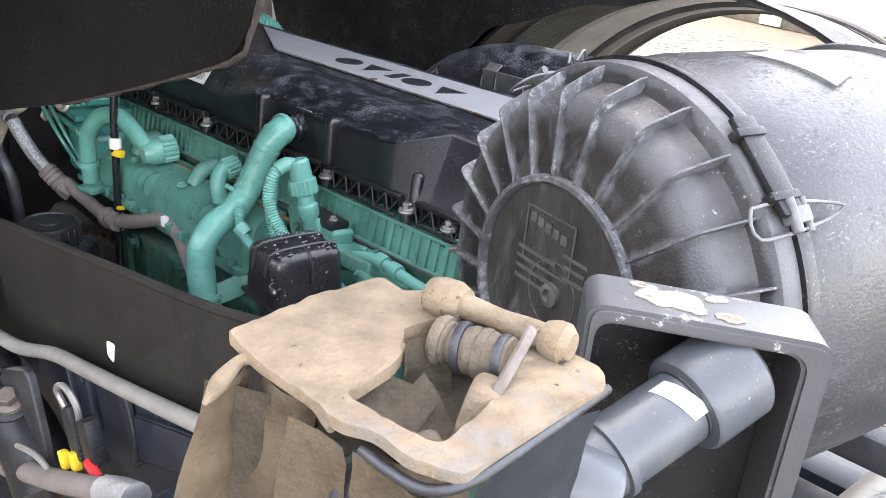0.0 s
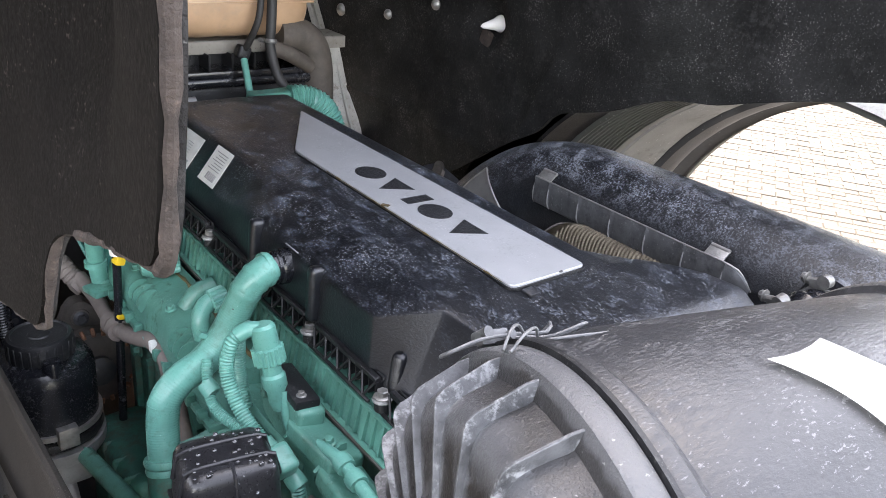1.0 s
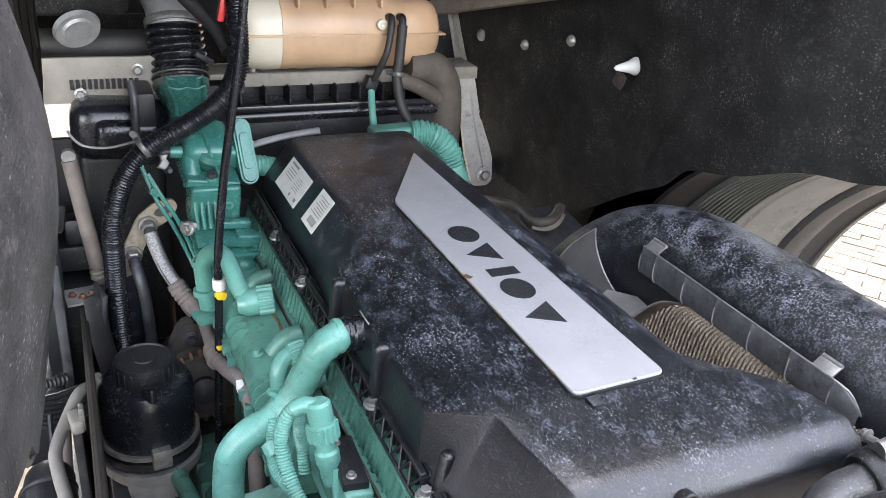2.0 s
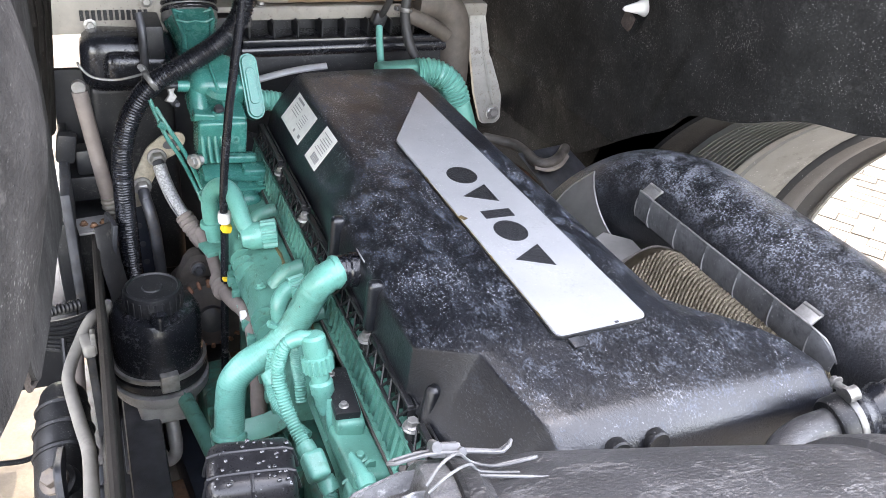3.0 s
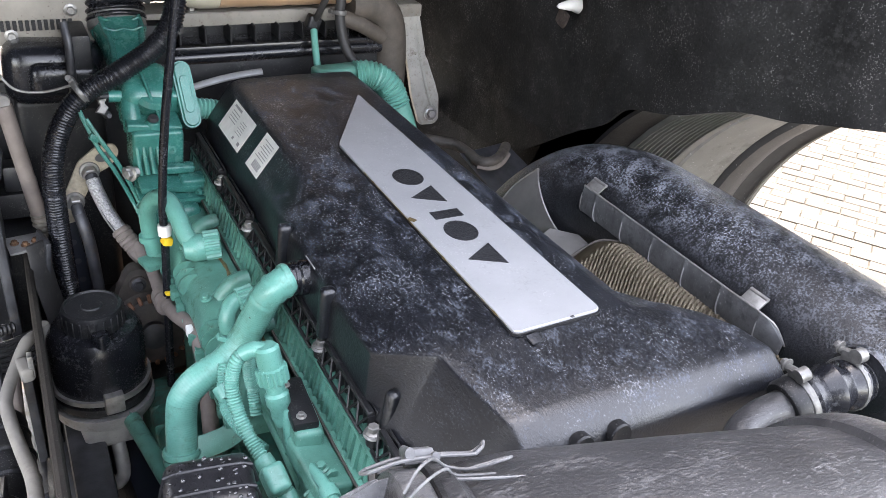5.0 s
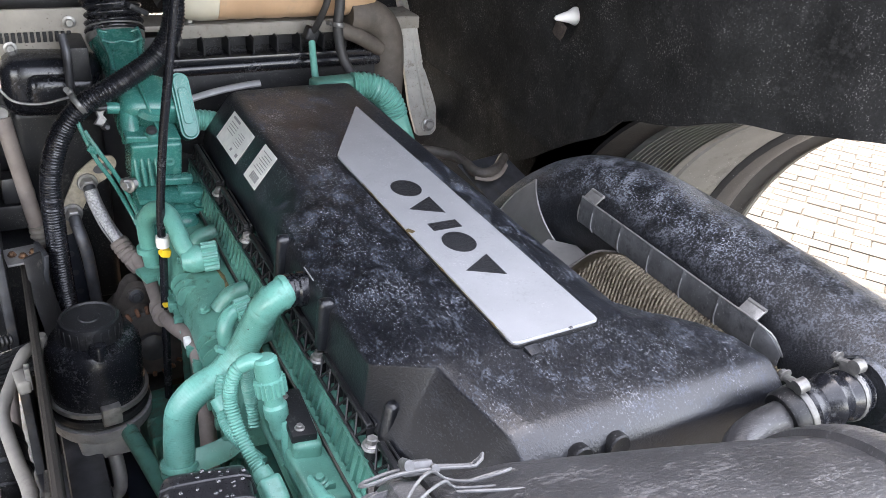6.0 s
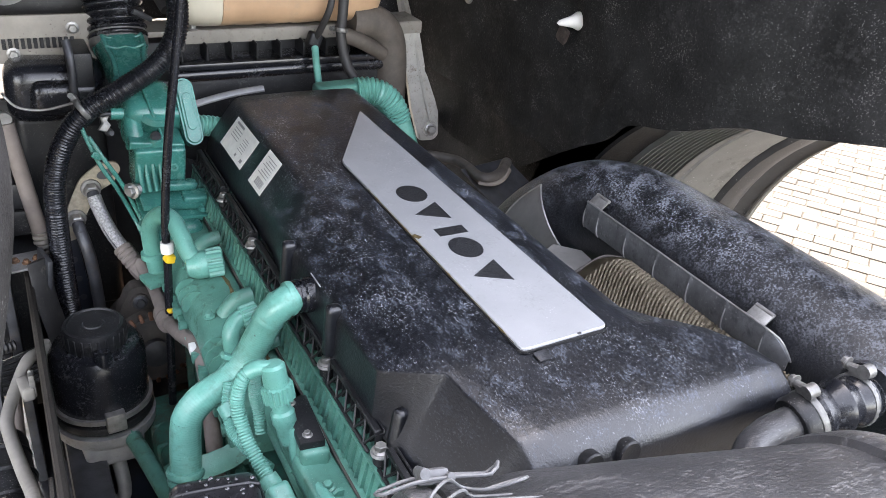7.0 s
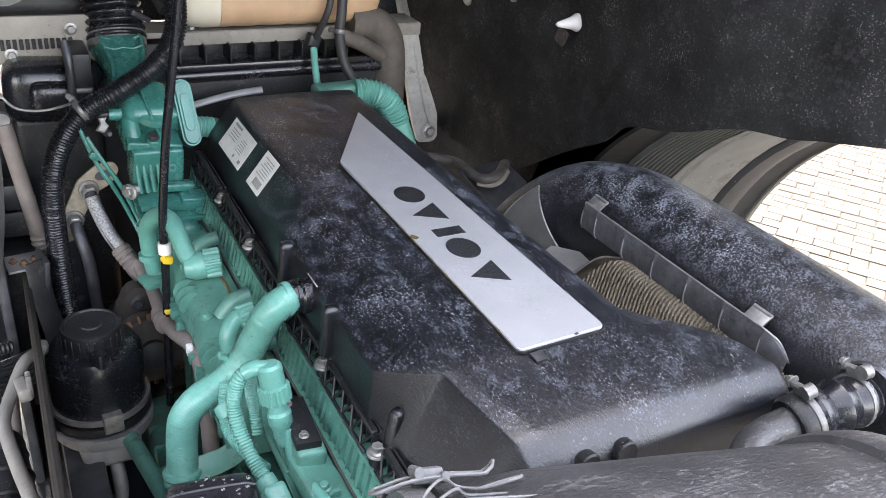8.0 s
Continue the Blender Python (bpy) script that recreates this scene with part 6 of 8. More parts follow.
def coolant_hoses():
    h1 = thing("overflow_hoses", (0.35, 1.15, 1.5), "two thin black overflow hoses below the tank", "hose")
    part("thin_hose", sweep([(0.363, 1.14, 1.68), (0.35, 1.13, 1.62), (0.335, 1.15, 1.565), (0.33, 1.17, 1.54)], 0.008, 10), RUBBER, h1)
    part("thin_hose", sweep([(0.39, 1.14, 1.68), (0.38, 1.125, 1.61), (0.375, 1.12, 1.555), (0.385, 1.1, 1.49), (0.41, 1.06, 1.44), (0.43, 1.02, 1.4)], 0.012, 12), RUBBER, h1)
    part("hose_joint", rbox((0.032, 0.03, 0.034), at(0.328, 1.175, 1.535, 0, 20, 0), 0.008, 3), BLACK, h1)
    clamp((0.376, 1.121, 1.57), (-0.1, -0.1, -1), 0.0125, h1, 0.01, 200)
    part("green_line", sweep([(0.325, 1.16, 1.52), (0.318, 1.13, 1.49), (0.314, 1.1, 1.45), (0.312, 1.06, 1.42)], 0.0085, 10), GREEN_HOSE, h1)
    h2 = thing("radiator_hose", (0.53, 1.2, 1.3), "thick dull black radiator hose beside the tank", "hose")
    part("hose_body", sweep([(0.43, 1.2, 1.57), (0.49, 1.2, 1.565), (0.53, 1.2, 1.53), (0.545, 1.2, 1.45), (0.545, 1.2, 1.3), (0.54, 1.19, 1.15)], 0.042, 22), DUSTY_RUBBER, h2)
    part("hose_branch", sweep([(0.4, 1.17, 1.545), (0.45, 1.165, 1.525), (0.51, 1.175, 1.49)], 0.019, 14), DUSTY_RUBBER, h2)
    h3 = thing("ribbed_coolant_hose", (0.48, 1.0, 1.35), "green painted ribbed coolant hose at the engine's front", "hose")
    part("ribbed_part", sweep([(0.372, 1.012, 1.456), (0.405, 1.008, 1.456), (0.438, 1.0, 1.443), (0.462, 0.995, 1.415), (0.475, 0.99, 1.38)], corrugated(0.033, 0.006, 0.0088), 24, 0.0022), GREEN_HOSE, h3)
    part("smooth_part", sweep([(0.474, 0.991, 1.386), (0.49, 0.98, 1.335), (0.51, 0.965, 1.26), (0.52, 0.95, 1.15)], 0.029, 22), GREEN_HOSE, h3)
    part("outlet_flange", rbox((0.12, 0.05, 0.03), at(0.335, 1.02, 1.462, 0, 0, 5), 0.01, 3), GREEN, h3)


coolant_hoses()


def inlet_throttle():
    t = thing("inlet_throttle", (-0.1, 1.0, 1.25), "green painted inlet throttle and elbow with bolts", "throttle")
    secs = []
    for y, z, hw, ht, sq in ((1.208, 1.536, 0.054, 0.054, 2.0), (1.185, 1.526, 0.054, 0.052, 2.2), (1.16, 1.515, 0.047, 0.046, 3.0), (1.11, 1.493, 0.042, 0.044, 3.2), (1.06, 1.472, 0.044, 0.046, 3.2), (1.0, 1.447, 0.048, 0.05, 3.0), (0.97, 1.43, 0.046, 0.05, 3.0)):
        ring = []
        for q in (2 * math.pi * k / 28 for k in range(29)):
            c, d = math.cos(q), math.sin(q)
            u, v = hw * math.copysign(abs(c) ** (2 / sq), c), ht * math.copysign(abs(d) ** (2 / sq), d)
            ring.append(Vector((-0.108 + u, y - 0.42 * v, z + 0.9 * v)))
        secs.append(ring)
    part("elbow", loft(secs), SHADED_GREEN, t)
    part("elbow_rim", lathe([(0.04, -0.008), (0.057, -0.008), (0.06, 0), (0.057, 0.008), (0.04, 0.008)], aim((-0.108, 1.205, 1.535), (0, 0.9, 0.42)), 32), SHADED_GREEN, t)
    for x in (-0.146, -0.07):
        part("elbow_fin", sweep([(x, 1.185, 1.568), (x + 0.002, 1.15, 1.552), (x + 0.008 * (1 if x < -0.1 else -1), 1.1, 1.532), (x + 0.004 * (1 if x < -0.1 else -1), 1.05, 1.512)], 0.006, 10), SHADED_GREEN, t)
    for k, y in enumerate((1.165, 1.135)):
        part("elbow_seam", sweep([(-0.146, y, 1.567 - 0.012 * k), (-0.125, y - 0.006, 1.562 - 0.012 * k), (-0.108, y, 1.564 - 0.012 * k), (-0.09, y - 0.006, 1.562 - 0.012 * k), (-0.07, y, 1.567 - 0.012 * k)], 0.0035, 8), SHADED_GREEN, t)
    part("elbow_boss", lathe([(0, 0), (0.007, 0), (0.007, 0.004), (0, 0.005)], aim((-0.125, 1.11, 1.54), (0, -0.42, 0.9)), 14), SHADED_GREEN, t)
    part("upper_body", rbox((0.1, 0.11, 0.12), at(-0.1, 0.985, 1.452, 25, 4, 0), 0.034, 6), SHADED_GREEN, t)
    part("body_shoulder", lathe([(0, -0.03), (0.034, -0.03), (0.038, -0.022), (0.038, 0.02), (0.03, 0.03), (0, 0.032)], aim((-0.092, 0.95, 1.46), (0.1, -0.6, 0.8)), 26), SHADED_GREEN, t)
    part("body_seam", sweep([(-0.106, 0.955, 1.515), (-0.1, 0.922, 1.485), (-0.09, 0.912, 1.45), (-0.08, 0.91, 1.415)], 0.0035, 8), SHADED_GREEN, t)
    part("left_lobe", sweep([(-0.13, 0.955, 1.475), (-0.136, 0.93, 1.445), (-0.134, 0.918, 1.41)], lambda s: 0.017 + 0.05 * s, 14), SHADED_GREEN, t)
    part("lug_pipe", sweep([(-0.12, 0.955, 1.468), (-0.15, 0.955, 1.47), (-0.172, 0.955, 1.472)], 0.0125, 14), SHADED_GREEN, t)
    part("stud", sweep([(-0.165, 0.955, 1.4715), (-0.18, 0.955, 1.4725), (-0.2, 0.955, 1.474)], 0.0075, 10), DARK_STEEL, t)
    # long rounded side housing with a raised inner outline
    low, high = Vector((-0.022, 0.9, 1.411)), Vector((-0.03, 0.965, 1.53))
    up = (high - low).normalized()
    across = Vector((1, 0, -0.08)).normalized()
    out = across.cross(up).normalized()
    across = up.cross(out)
    o = low - out * 0.026
    fr = Matrix(((across.x, up.x, out.x, o.x), (across.y, up.y, out.y, o.y), (across.z, up.z, out.z, o.z), (0, 0, 0, 1)))
    ln = (high - low).length

    def stadium(w, trim):
        top = [(w * math.cos(q), ln - trim - w + w * math.sin(q)) for q in (math.pi * k / 10 for k in range(11))]
        return top + [(-w * math.cos(q), trim + w - w * math.sin(q)) for q in (math.pi * k / 10 for k in range(11))]

    side = part("side_housing", prism(stadium(0.0185, 0.0), 0.034, fr, 0.005, segs=3), SHADED_GREEN, t, "long rounded green side housing")
    part("raised_outline", prism(stadium(0.0095, 0.03), 0.0025, fr @ at(0, 0, 0.034), 0.001), SHADED_GREEN, side)
    part("housing_arm", rbox((0.05, 0.05, 0.07), at(-0.045, 0.965, 1.45, 25, 0, 0), 0.016, 4), SHADED_GREEN, t)
    # ribbed actuator block: fluted half, plain half with two round bosses
    part("actuator_block", rbox((0.098, 0.085, 0.108), at(-0.097, 0.925, 1.372, 10, 2, 0), 0.008, 3), SHADED_GREEN, t)
    for k in range(4):
        part("block_flute", sweep([(-0.138 + 0.013 * k, 0.889, 1.412), (-0.138 + 0.013 * k, 0.879, 1.37), (-0.136 + 0.013 * k, 0.872, 1.333)], 0.0048, 10), SHADED_GREEN, t)
    for z in (1.398, 1.376):
        part("round_boss", lathe([(0.004, 0), (0.009, 0), (0.009, 0.006), (0.004, 0.006), (0.004, 0.002), (0, 0.002)], aim((-0.072, 0.887 - 0.15 * (1.398 - z), z), (0, -1, 0.2)), 18), SHADED_GREEN, t)
    part("block_cap", rbox((0.106, 0.096, 0.018), at(-0.098, 0.935, 1.428, 10, 8, 0), 0.005, 3), SHADED_GREEN, t)
    part("cap_ear", lathe([(0, 0), (0.015, 0), (0.015, 0.014), (0.013, 0.017), (0, 0.017)], aim((-0.1, 0.9, 1.421), (0, -0.3, 1)), 20), SHADED_GREEN, t)
    part("dome_bolt", lathe([(0, 0), (0.011, 0), (0.011, 0.004), (0.008, 0.01), (0, 0.012)], aim((-0.1, 0.898, 1.436), (0, -0.4, 1)), 18), DARK_STEEL, t)
    part("block_band", rbox((0.07, 0.02, 0.018), at(-0.066, 0.875, 1.338, 10, 4, 0), 0.006, 3), SHADED_GREEN, t)
    part("lower_flange", rbox((0.118, 0.1, 0.014), at(-0.085, 0.888, 1.315, 8, 5, 0), 0.005, 2), SHADED_GREEN, t)
    part("lower_flange", rbox((0.13, 0.1, 0.014), at(-0.085, 0.876, 1.294, 8, 5, 0), 0.005, 2), SHADED_GREEN, t)
    part("lower_duct", rbox((0.1, 0.12, 0.1), at(-0.085, 0.86, 1.235), 0.02, 3), SHADED_GREEN, t)
    for x in (-0.138, -0.085, -0.032):
        hex_bolt((x, 0.835, 1.296), (0, -0.3, 1), 0.006, t, SHADED_GREEN)
    part("side_flange", rbox((0.05, 0.04, 0.03), at(-0.04, 0.862, 1.31, 8, 5, 0), 0.006, 3), SHADED_GREEN, t)
    hex_bolt((-0.155, 0.868, 1.34), (-0.8, -0.6, 0.2), 0.01, t)
    part("cross_pipe", sweep([(-0.02, 0.985, 1.42), (0.02, 0.99, 1.415), (0.06, 0.99, 1.405)], corrugated(0.023, 0.003, 0.009), 16, 0.0018), GREEN_HOSE, t)
    return t


inlet_throttle()


def air_bellows():
    b = thing("charge_air_bellows", (-0.12, 1.22, 1.55), "black ribbed charge air bellows with steel clamps", "hose")
    part("bellows", sweep([(-0.109, 1.214, 1.542), (-0.109, 1.226, 1.565), (-0.11, 1.24, 1.6), (-0.112, 1.252, 1.634), (-0.112, 1.26, 1.66)], lambda s: 0.0555 + 0.0085 * abs(math.sin(math.pi * s / 0.0175)) ** 0.8, 32, 0.0016), GLOSS, b)
    clamp((-0.109, 1.212, 1.538), (0, 0.55, 0.83), 0.059, b, 0.022, 250)
    clamp((-0.109, 1.222, 1.555), (0, 0.5, 0.86), 0.058, b, 0.008, 230)
    part("upper_pipe", sweep([(-0.112, 1.258, 1.656), (-0.112, 1.27, 1.676), (-0.112, 1.305, 1.694), (-0.11, 1.36, 1.694), (-0.105, 1.47, 1.684)], 0.056, 24), CAST, b, "dull metal upper pipe")
    clamp((-0.112, 1.262, 1.664), (0, 0.5, 0.85), 0.0605, b, 0.016, 250)
    part("spring_lever", rbox((0.05, 0.02, 0.012), at(-0.06, 1.2, 1.6, 0, 30, 20), 0.004), DARK_STEEL, b)
    return b


air_bellows()


# ---- left flank ----
def wiring_loom():
    w = thing("wiring_loom", (-0.3, 0.95, 1.0), "thick black corrugated wiring loom with metal clips", "wiring")
    way = [(-0.03, 1, 1.82), (-0.025, 0.98, 1.72), (-0.033, 0.96, 1.63), (-0.073, 0.95, 1.57), (-0.148, 0.945, 1.522), (-0.213, 0.94, 1.488), (-0.258, 0.945, 1.435), (-0.286, 0.95, 1.36), (-0.296, 0.95, 1.27), (-0.298, 0.955, 1.1), (-0.293, 0.96, 0.9)]
    part("conduit", sweep(way, corrugated(0.0218, 0.0022, 0.0062), 18, 0.00125), GLOSS, w)
    clamp((-0.222, 0.94, 1.49), (-0.75, 0, -0.5), 0.0222, w, 0.01, 120)
    part("metal_clip", prism([(-0.012, -0.012), (0.004, -0.016), (0.014, -0.002), (0.006, 0.006), (0.011, 0.016), (-0.006, 0.012), (-0.003, 0.001)], 0.006, at(-0.192, 0.913, 1.468, 70, 15, 20), 0.0015), STEEL, w, "crumpled bright metal clip")
    part("clip_bolt", lathe([(0, 0), (0.008, 0), (0.008, 0.012), (0.005, 0.02), (0, 0.02)], aim((-0.185, 0.92, 1.45), (0.3, -1, 0.1)), 6), DARK_STEEL, w)
    part("black_cable", sweep([(-0.02, 1.02, 1.8), (-0.02, 1.0, 1.7), (-0.03, 0.99, 1.66), (-0.02, 0.99, 1.58)], 0.011, 10), RUBBER, w)
    part("black_cable", sweep([(-0.14, 1.15, 1.78), (-0.1, 1.1, 1.74), (-0.06, 1.05, 1.7), (-0.04, 1.0, 1.66)], 0.014, 10), RUBBER, w)
    part("red_clip", rbox((0.014, 0.02, 0.05), at(-0.05, 1.0, 1.745, 0, 12, 0), 0.004), RED, w, "red plastic clip")
    return w


wiring_loom()


def dipstick():
    d = thing("dipstick_tube", (-0.145, 0.66, 0.95), "black dipstick tube with a yellow and white collar", "dipstick")
    part("tube", sweep([(-0.065, 0.7, 1.83), (-0.075, 0.7, 1.745), (-0.092, 0.7, 1.632), (-0.112, 0.7, 1.501), (-0.127, 0.7, 1.358), (-0.13, 0.7, 1.25), (-0.136, 0.695, 1.134), (-0.145, 0.69, 0.94)], 0.0078, 12), GLOSS, d)
    part("collar", lathe([(0, -0.011), (0.012, -0.011), (0.013, 0), (0.012, 0.011), (0, 0.011)], aim((-0.128, 0.7, 1.298), (0, 0, 1)), 14), WHITE_PLASTIC, d, "white plastic collar")
    part("yellow_tab", rbox((0.018, 0.022, 0.016), at(-0.127, 0.694, 1.278, 0, 15, 10), 0.004), YELLOW, d, "yellow plastic tab")
    part("yellow_tab", rbox((0.014, 0.016, 0.008), at(-0.133, 0.69, 1.165, 0, 10, 10), 0.003), YELLOW, d)
    return d


dipstick()


def fluid_reservoir():
    r = thing("steering_fluid_reservoir", (-0.275, 0.7, 0.9), "black plastic power steering reservoir in a steel strap", "reservoir")
    c = at(-0.272, 0.7, 0)
    part("tank_body", lathe([(0, 0.965), (0.078, 0.965), (0.084, 0.972), (0.086, 1.0), (0.087, 1.085), (0.085, 1.104), (0.077, 1.118), (0.062, 1.124), (0, 1.124)], c, 48), GLOSS, r)
    part("body_rim", lathe([(0.07, 0.962), (0.091, 0.964), (0.093, 0.972), (0.091, 0.98), (0.07, 0.984)], c, 48), BLACK, r)
    cap = part("screw_cap", lathe([(0, 1.118), (0.054, 1.118), (0.056, 1.124), (0.056, 1.154), (0.053, 1.162), (0.048, 1.164), (0.046, 1.1605), (0.02, 1.1605), (0.018, 1.163), (0, 1.163)], c, 44), BLACK, r, "dusty black screw cap")
    for k in range(24):
        part("cap_grip", rbox((0.003, 0.005, 0.04), c @ pose(0, 0, 0, 0, 0, 15 * k) @ at(0.056, 0, 1.136), 0.001, 1), BLACK, cap)
    part("side_spout", lathe([(0, 1.09), (0.019, 1.09), (0.017, 1.13), (0.014, 1.138), (0.006, 1.14), (0, 1.138)], at(-0.268, 0.637, 0), 20), GLOSS, r)
    part("steel_strap", lathe([(0.091, 0.99), (0.0925, 0.99), (0.0925, 1.0), (0.091, 1.0)], c, 44), STEEL, r)
    part("bracket_ring", lathe([(0.07, 0.925), (0.088, 0.925), (0.094, 0.934), (0.095, 0.955), (0.07, 0.957)], c, 44), CAST, r, "cast metal cradle ring")
    part("strap_lug", rbox((0.035, 0.02, 0.04), at(-0.262, 0.609, 0.995, 0, 0, 5), 0.003), STEEL, r)
    part("cradle", rbox((0.1, 0.07, 0.07), at(-0.27, 0.66, 0.905), 0.016, 3, 1.2), CAST, r)
    part("cradle_hook", sweep([(-0.27, 0.66, 0.9), (-0.262, 0.645, 0.84), (-0.262, 0.64, 0.78), (-0.28, 0.65, 0.75), (-0.3, 0.66, 0.78)], 0.014, 10), CAST, r)
    part("outlet_hose", sweep([(-0.24, 0.64, 0.94), (-0.222, 0.54, 0.94), (-0.206, 0.42, 0.955), (-0.19, 0.3, 0.98)], 0.016, 14), GREEN, r, "grimy green outlet hose")
    return r


fluid_reservoir()


def alternator():
    a = thing("alternator", (-0.19, 0.86, 0.95), "grimy brown alternator with slotted housing", "alternator")
    m = aim((-0.15, 0.89, 0.972), (0, -1, 0.15))
    part("housing", lathe([(0, -0.1), (0.075, -0.1), (0.085, -0.08), (0.085, 0.04), (0.075, 0.06), (0.05, 0.07), (0, 0.07)], m, 36), SOOT, a)
    for k in range(24):
        part("vent_slot", rbox((0.02, 0.009, 0.02), m @ pose(0, 0, 0, 0, 0, 15 * k) @ at(0.073, 0, 0.052, 0, 35), 0.002, 1), COPPER, a)
    part("front_boss", lathe([(0, 0.06), (0.03, 0.06), (0.03, 0.085), (0.012, 0.09), (0, 0.09)], m, 20), DARK_STEEL, a)
    ear = rounded([Vector(q) for q in ((-0.222, 1.02), (-0.2, 1.085), (-0.18, 1.118), (-0.155, 1.12), (-0.125, 1.085), (-0.085, 1.03))], 0.014, 4)
    part("mount_bracket", prism([(q.x, q.y) for q in ear], 0.04, Matrix(((1, 0, 0, 0), (0, 0, 1, 0.868), (0, 1, 0, 0), (0, 0, 0, 1))), 0.005, segs=2), SOOT, a)
    part("bolt_boss", lathe([(0, 0), (0.019, 0), (0.0175, 0.006), (0, 0.006)], aim((-0.166, 0.868, 1.085), (0, -1, 0.1)), 22), SOOT, a)
    hex_bolt((-0.166, 0.862, 1.085), (0, -1, 0.2), 0.01, a, DARK_STEEL)
    return a


alternator()


def pressure_lines():
    p = thing("steel_braided_hose", (-0.17, 0.9, 1.1), "braided steel hose running into a dusty brown pipe", "hose")
    part("braid", sweep([(-0.22, 0.972, 1.29), (-0.214, 0.955, 1.265), (-0.2, 0.935, 1.225), (-0.182, 0.92, 1.19)], corrugated(0.0145, 0.0007, 0.0028), 16, 0.0007), BRAID, p, "braided steel sleeve")
    for k in range(3):
        part("sleeve_line", sweep([(-0.228 + 0.009 * k, 0.9615, 1.283), (-0.221 + 0.009 * k, 0.943, 1.258), (-0.207 + 0.009 * k, 0.922, 1.22), (-0.19 + 0.009 * k, 0.907, 1.187)], 0.0011, 6), INK, p)
    part("ferrule", sweep([(-0.184, 0.921, 1.193), (-0.172, 0.905, 1.173), (-0.158, 0.89, 1.153)], lambda d: 0.0185 + 0.0016 * (1 if (d * 90) % 1 > 0.4 else 0), 16, 0.0015), BROWN_HOSE, p)
    part("crimp_nut", lathe([(0, -0.012), (0.019, -0.012), (0.021, -0.009), (0.021, 0.009), (0.019, 0.012), (0, 0.012)], aim((-0.155, 0.886, 1.149), (0.6, -0.6, -0.7)), 6), BROWN_HOSE, p)
    part("brown_pipe", sweep([(-0.155, 0.89, 1.165), (-0.14, 0.83, 1.14), (-0.138, 0.74, 1.13), (-0.135, 0.66, 1.145), (-0.13, 0.6, 1.165), (-0.122, 0.54, 1.185), (-0.118, 0.49, 1.175), (-0.122, 0.44, 1.13), (-0.14, 0.33, 1.07), (-0.16, 0.22, 1.04)], 0.0145, 14), BROWN_HOSE, p)
    for q in ((-0.138, 0.73, 1.131), (-0.138, 0.7, 1.135)):
        part("pipe_nut", lathe([(0, -0.012), (0.021, -0.012), (0.023, 0), (0.021, 0.012), (0, 0.012)], aim(q, (0, 1, -0.05)), 14), BROWN_HOSE, p)
    part("paper_tag", rbox((0.012, 0.014, 0.02), at(-0.13, 0.515, 1.192, 0, 0, 0), 0.003), LABEL, p, "small pale tag")
    a = thing("air_line_plate", (-0.24, 0.97, 1.1), "pale metal plate with two threaded pipe unions", "bracket")
    rim = rounded([Vector(q) for q in ((-0.292, 1.213), (-0.242, 1.318), (-0.205, 1.347), (-0.168, 1.352), (-0.158, 1.333), (-0.176, 1.304), (-0.212, 1.285), (-0.243, 1.225), (-0.256, 1.184), (-0.282, 1.178))], 0.012, 4)
    upright = Matrix(((1, 0, 0, 0), (0, 0, 1, 1.0), (0, 1, 0, 0), (0, 0, 0, 1)))
    part("plate", prism([(q.x, q.y) for q in rim], 0.008, upright, 0.0015), FLAKE, a, "scuffed white plate")
    slot = [(-0.191 + 0.016 * math.cos(q) + 0.004 * math.sin(q), 1.325 + 0.011 * math.sin(q)) for q in (2 * math.pi * k / 20 for k in range(20))]
    part("plate_slot", prism(slot, 0.001, Matrix.Translation((0, -0.0015, 0)) @ upright), INK, a)
    part("perforated_leg", rbox((0.032, 0.01, 0.22), at(-0.268, 1.012, 1.08, 0, -5, 0), 0.004), BLUE_STEEL, a, "blue-grey leg with round holes")
    for k in range(3):
        part("leg_hole", lathe([(0, 0), (0.0068, 0), (0.0068, 0.002), (0, 0.002)], aim((-0.273 + 0.004 * k, 1.006, 1.13 - 0.048 * k), (0, -1, 0)), 14), INK, a)
    for x, z in ((-0.222, 1.297), (-0.258, 1.232)):
        part("union_washer", lathe([(0, 0), (0.019, 0), (0.0205, 0.002), (0.019, 0.005), (0, 0.005)], aim((x, 0.999, z), (0, -1, 0.1)), 24), STEEL, a)
        part("union_nut", lathe([(0, 0), (0.0165, 0), (0.0165, 0.015), (0.0145, 0.017), (0, 0.017)], aim((x, 0.994, z), (0.05, -1, -0.2)), 6), STEEL, a, "zinc-plated union nut")
        part("union_sleeve", lathe([(0, 0), (0.0125, 0), (0.0125, 0.02), (0.011, 0.024), (0, 0.024)], aim((x + 0.001, 0.98, z - 0.003), (0.1, -0.8, -0.6)), 18), DARK_STEEL, a)
    part("steel_pipe", sweep([(-0.257, 0.972, 1.222), (-0.25, 0.95, 1.195), (-0.244, 0.942, 1.15), (-0.24, 0.942, 1.06), (-0.238, 0.945, 0.98)], 0.0125, 14), DARK_STEEL, a)
    part("plate_bolt", lathe([(0, 0), (0.014, 0), (0.014, 0.003), (0.0095, 0.004), (0.0095, 0.011), (0, 0.012)], aim((-0.141, 0.995, 1.287), (0, -1, 0.2)), 6), STEEL, a)
    g = thing("green_air_lines", (-0.17, 0.9, 1.2), "two thin green painted air lines", "pipe")
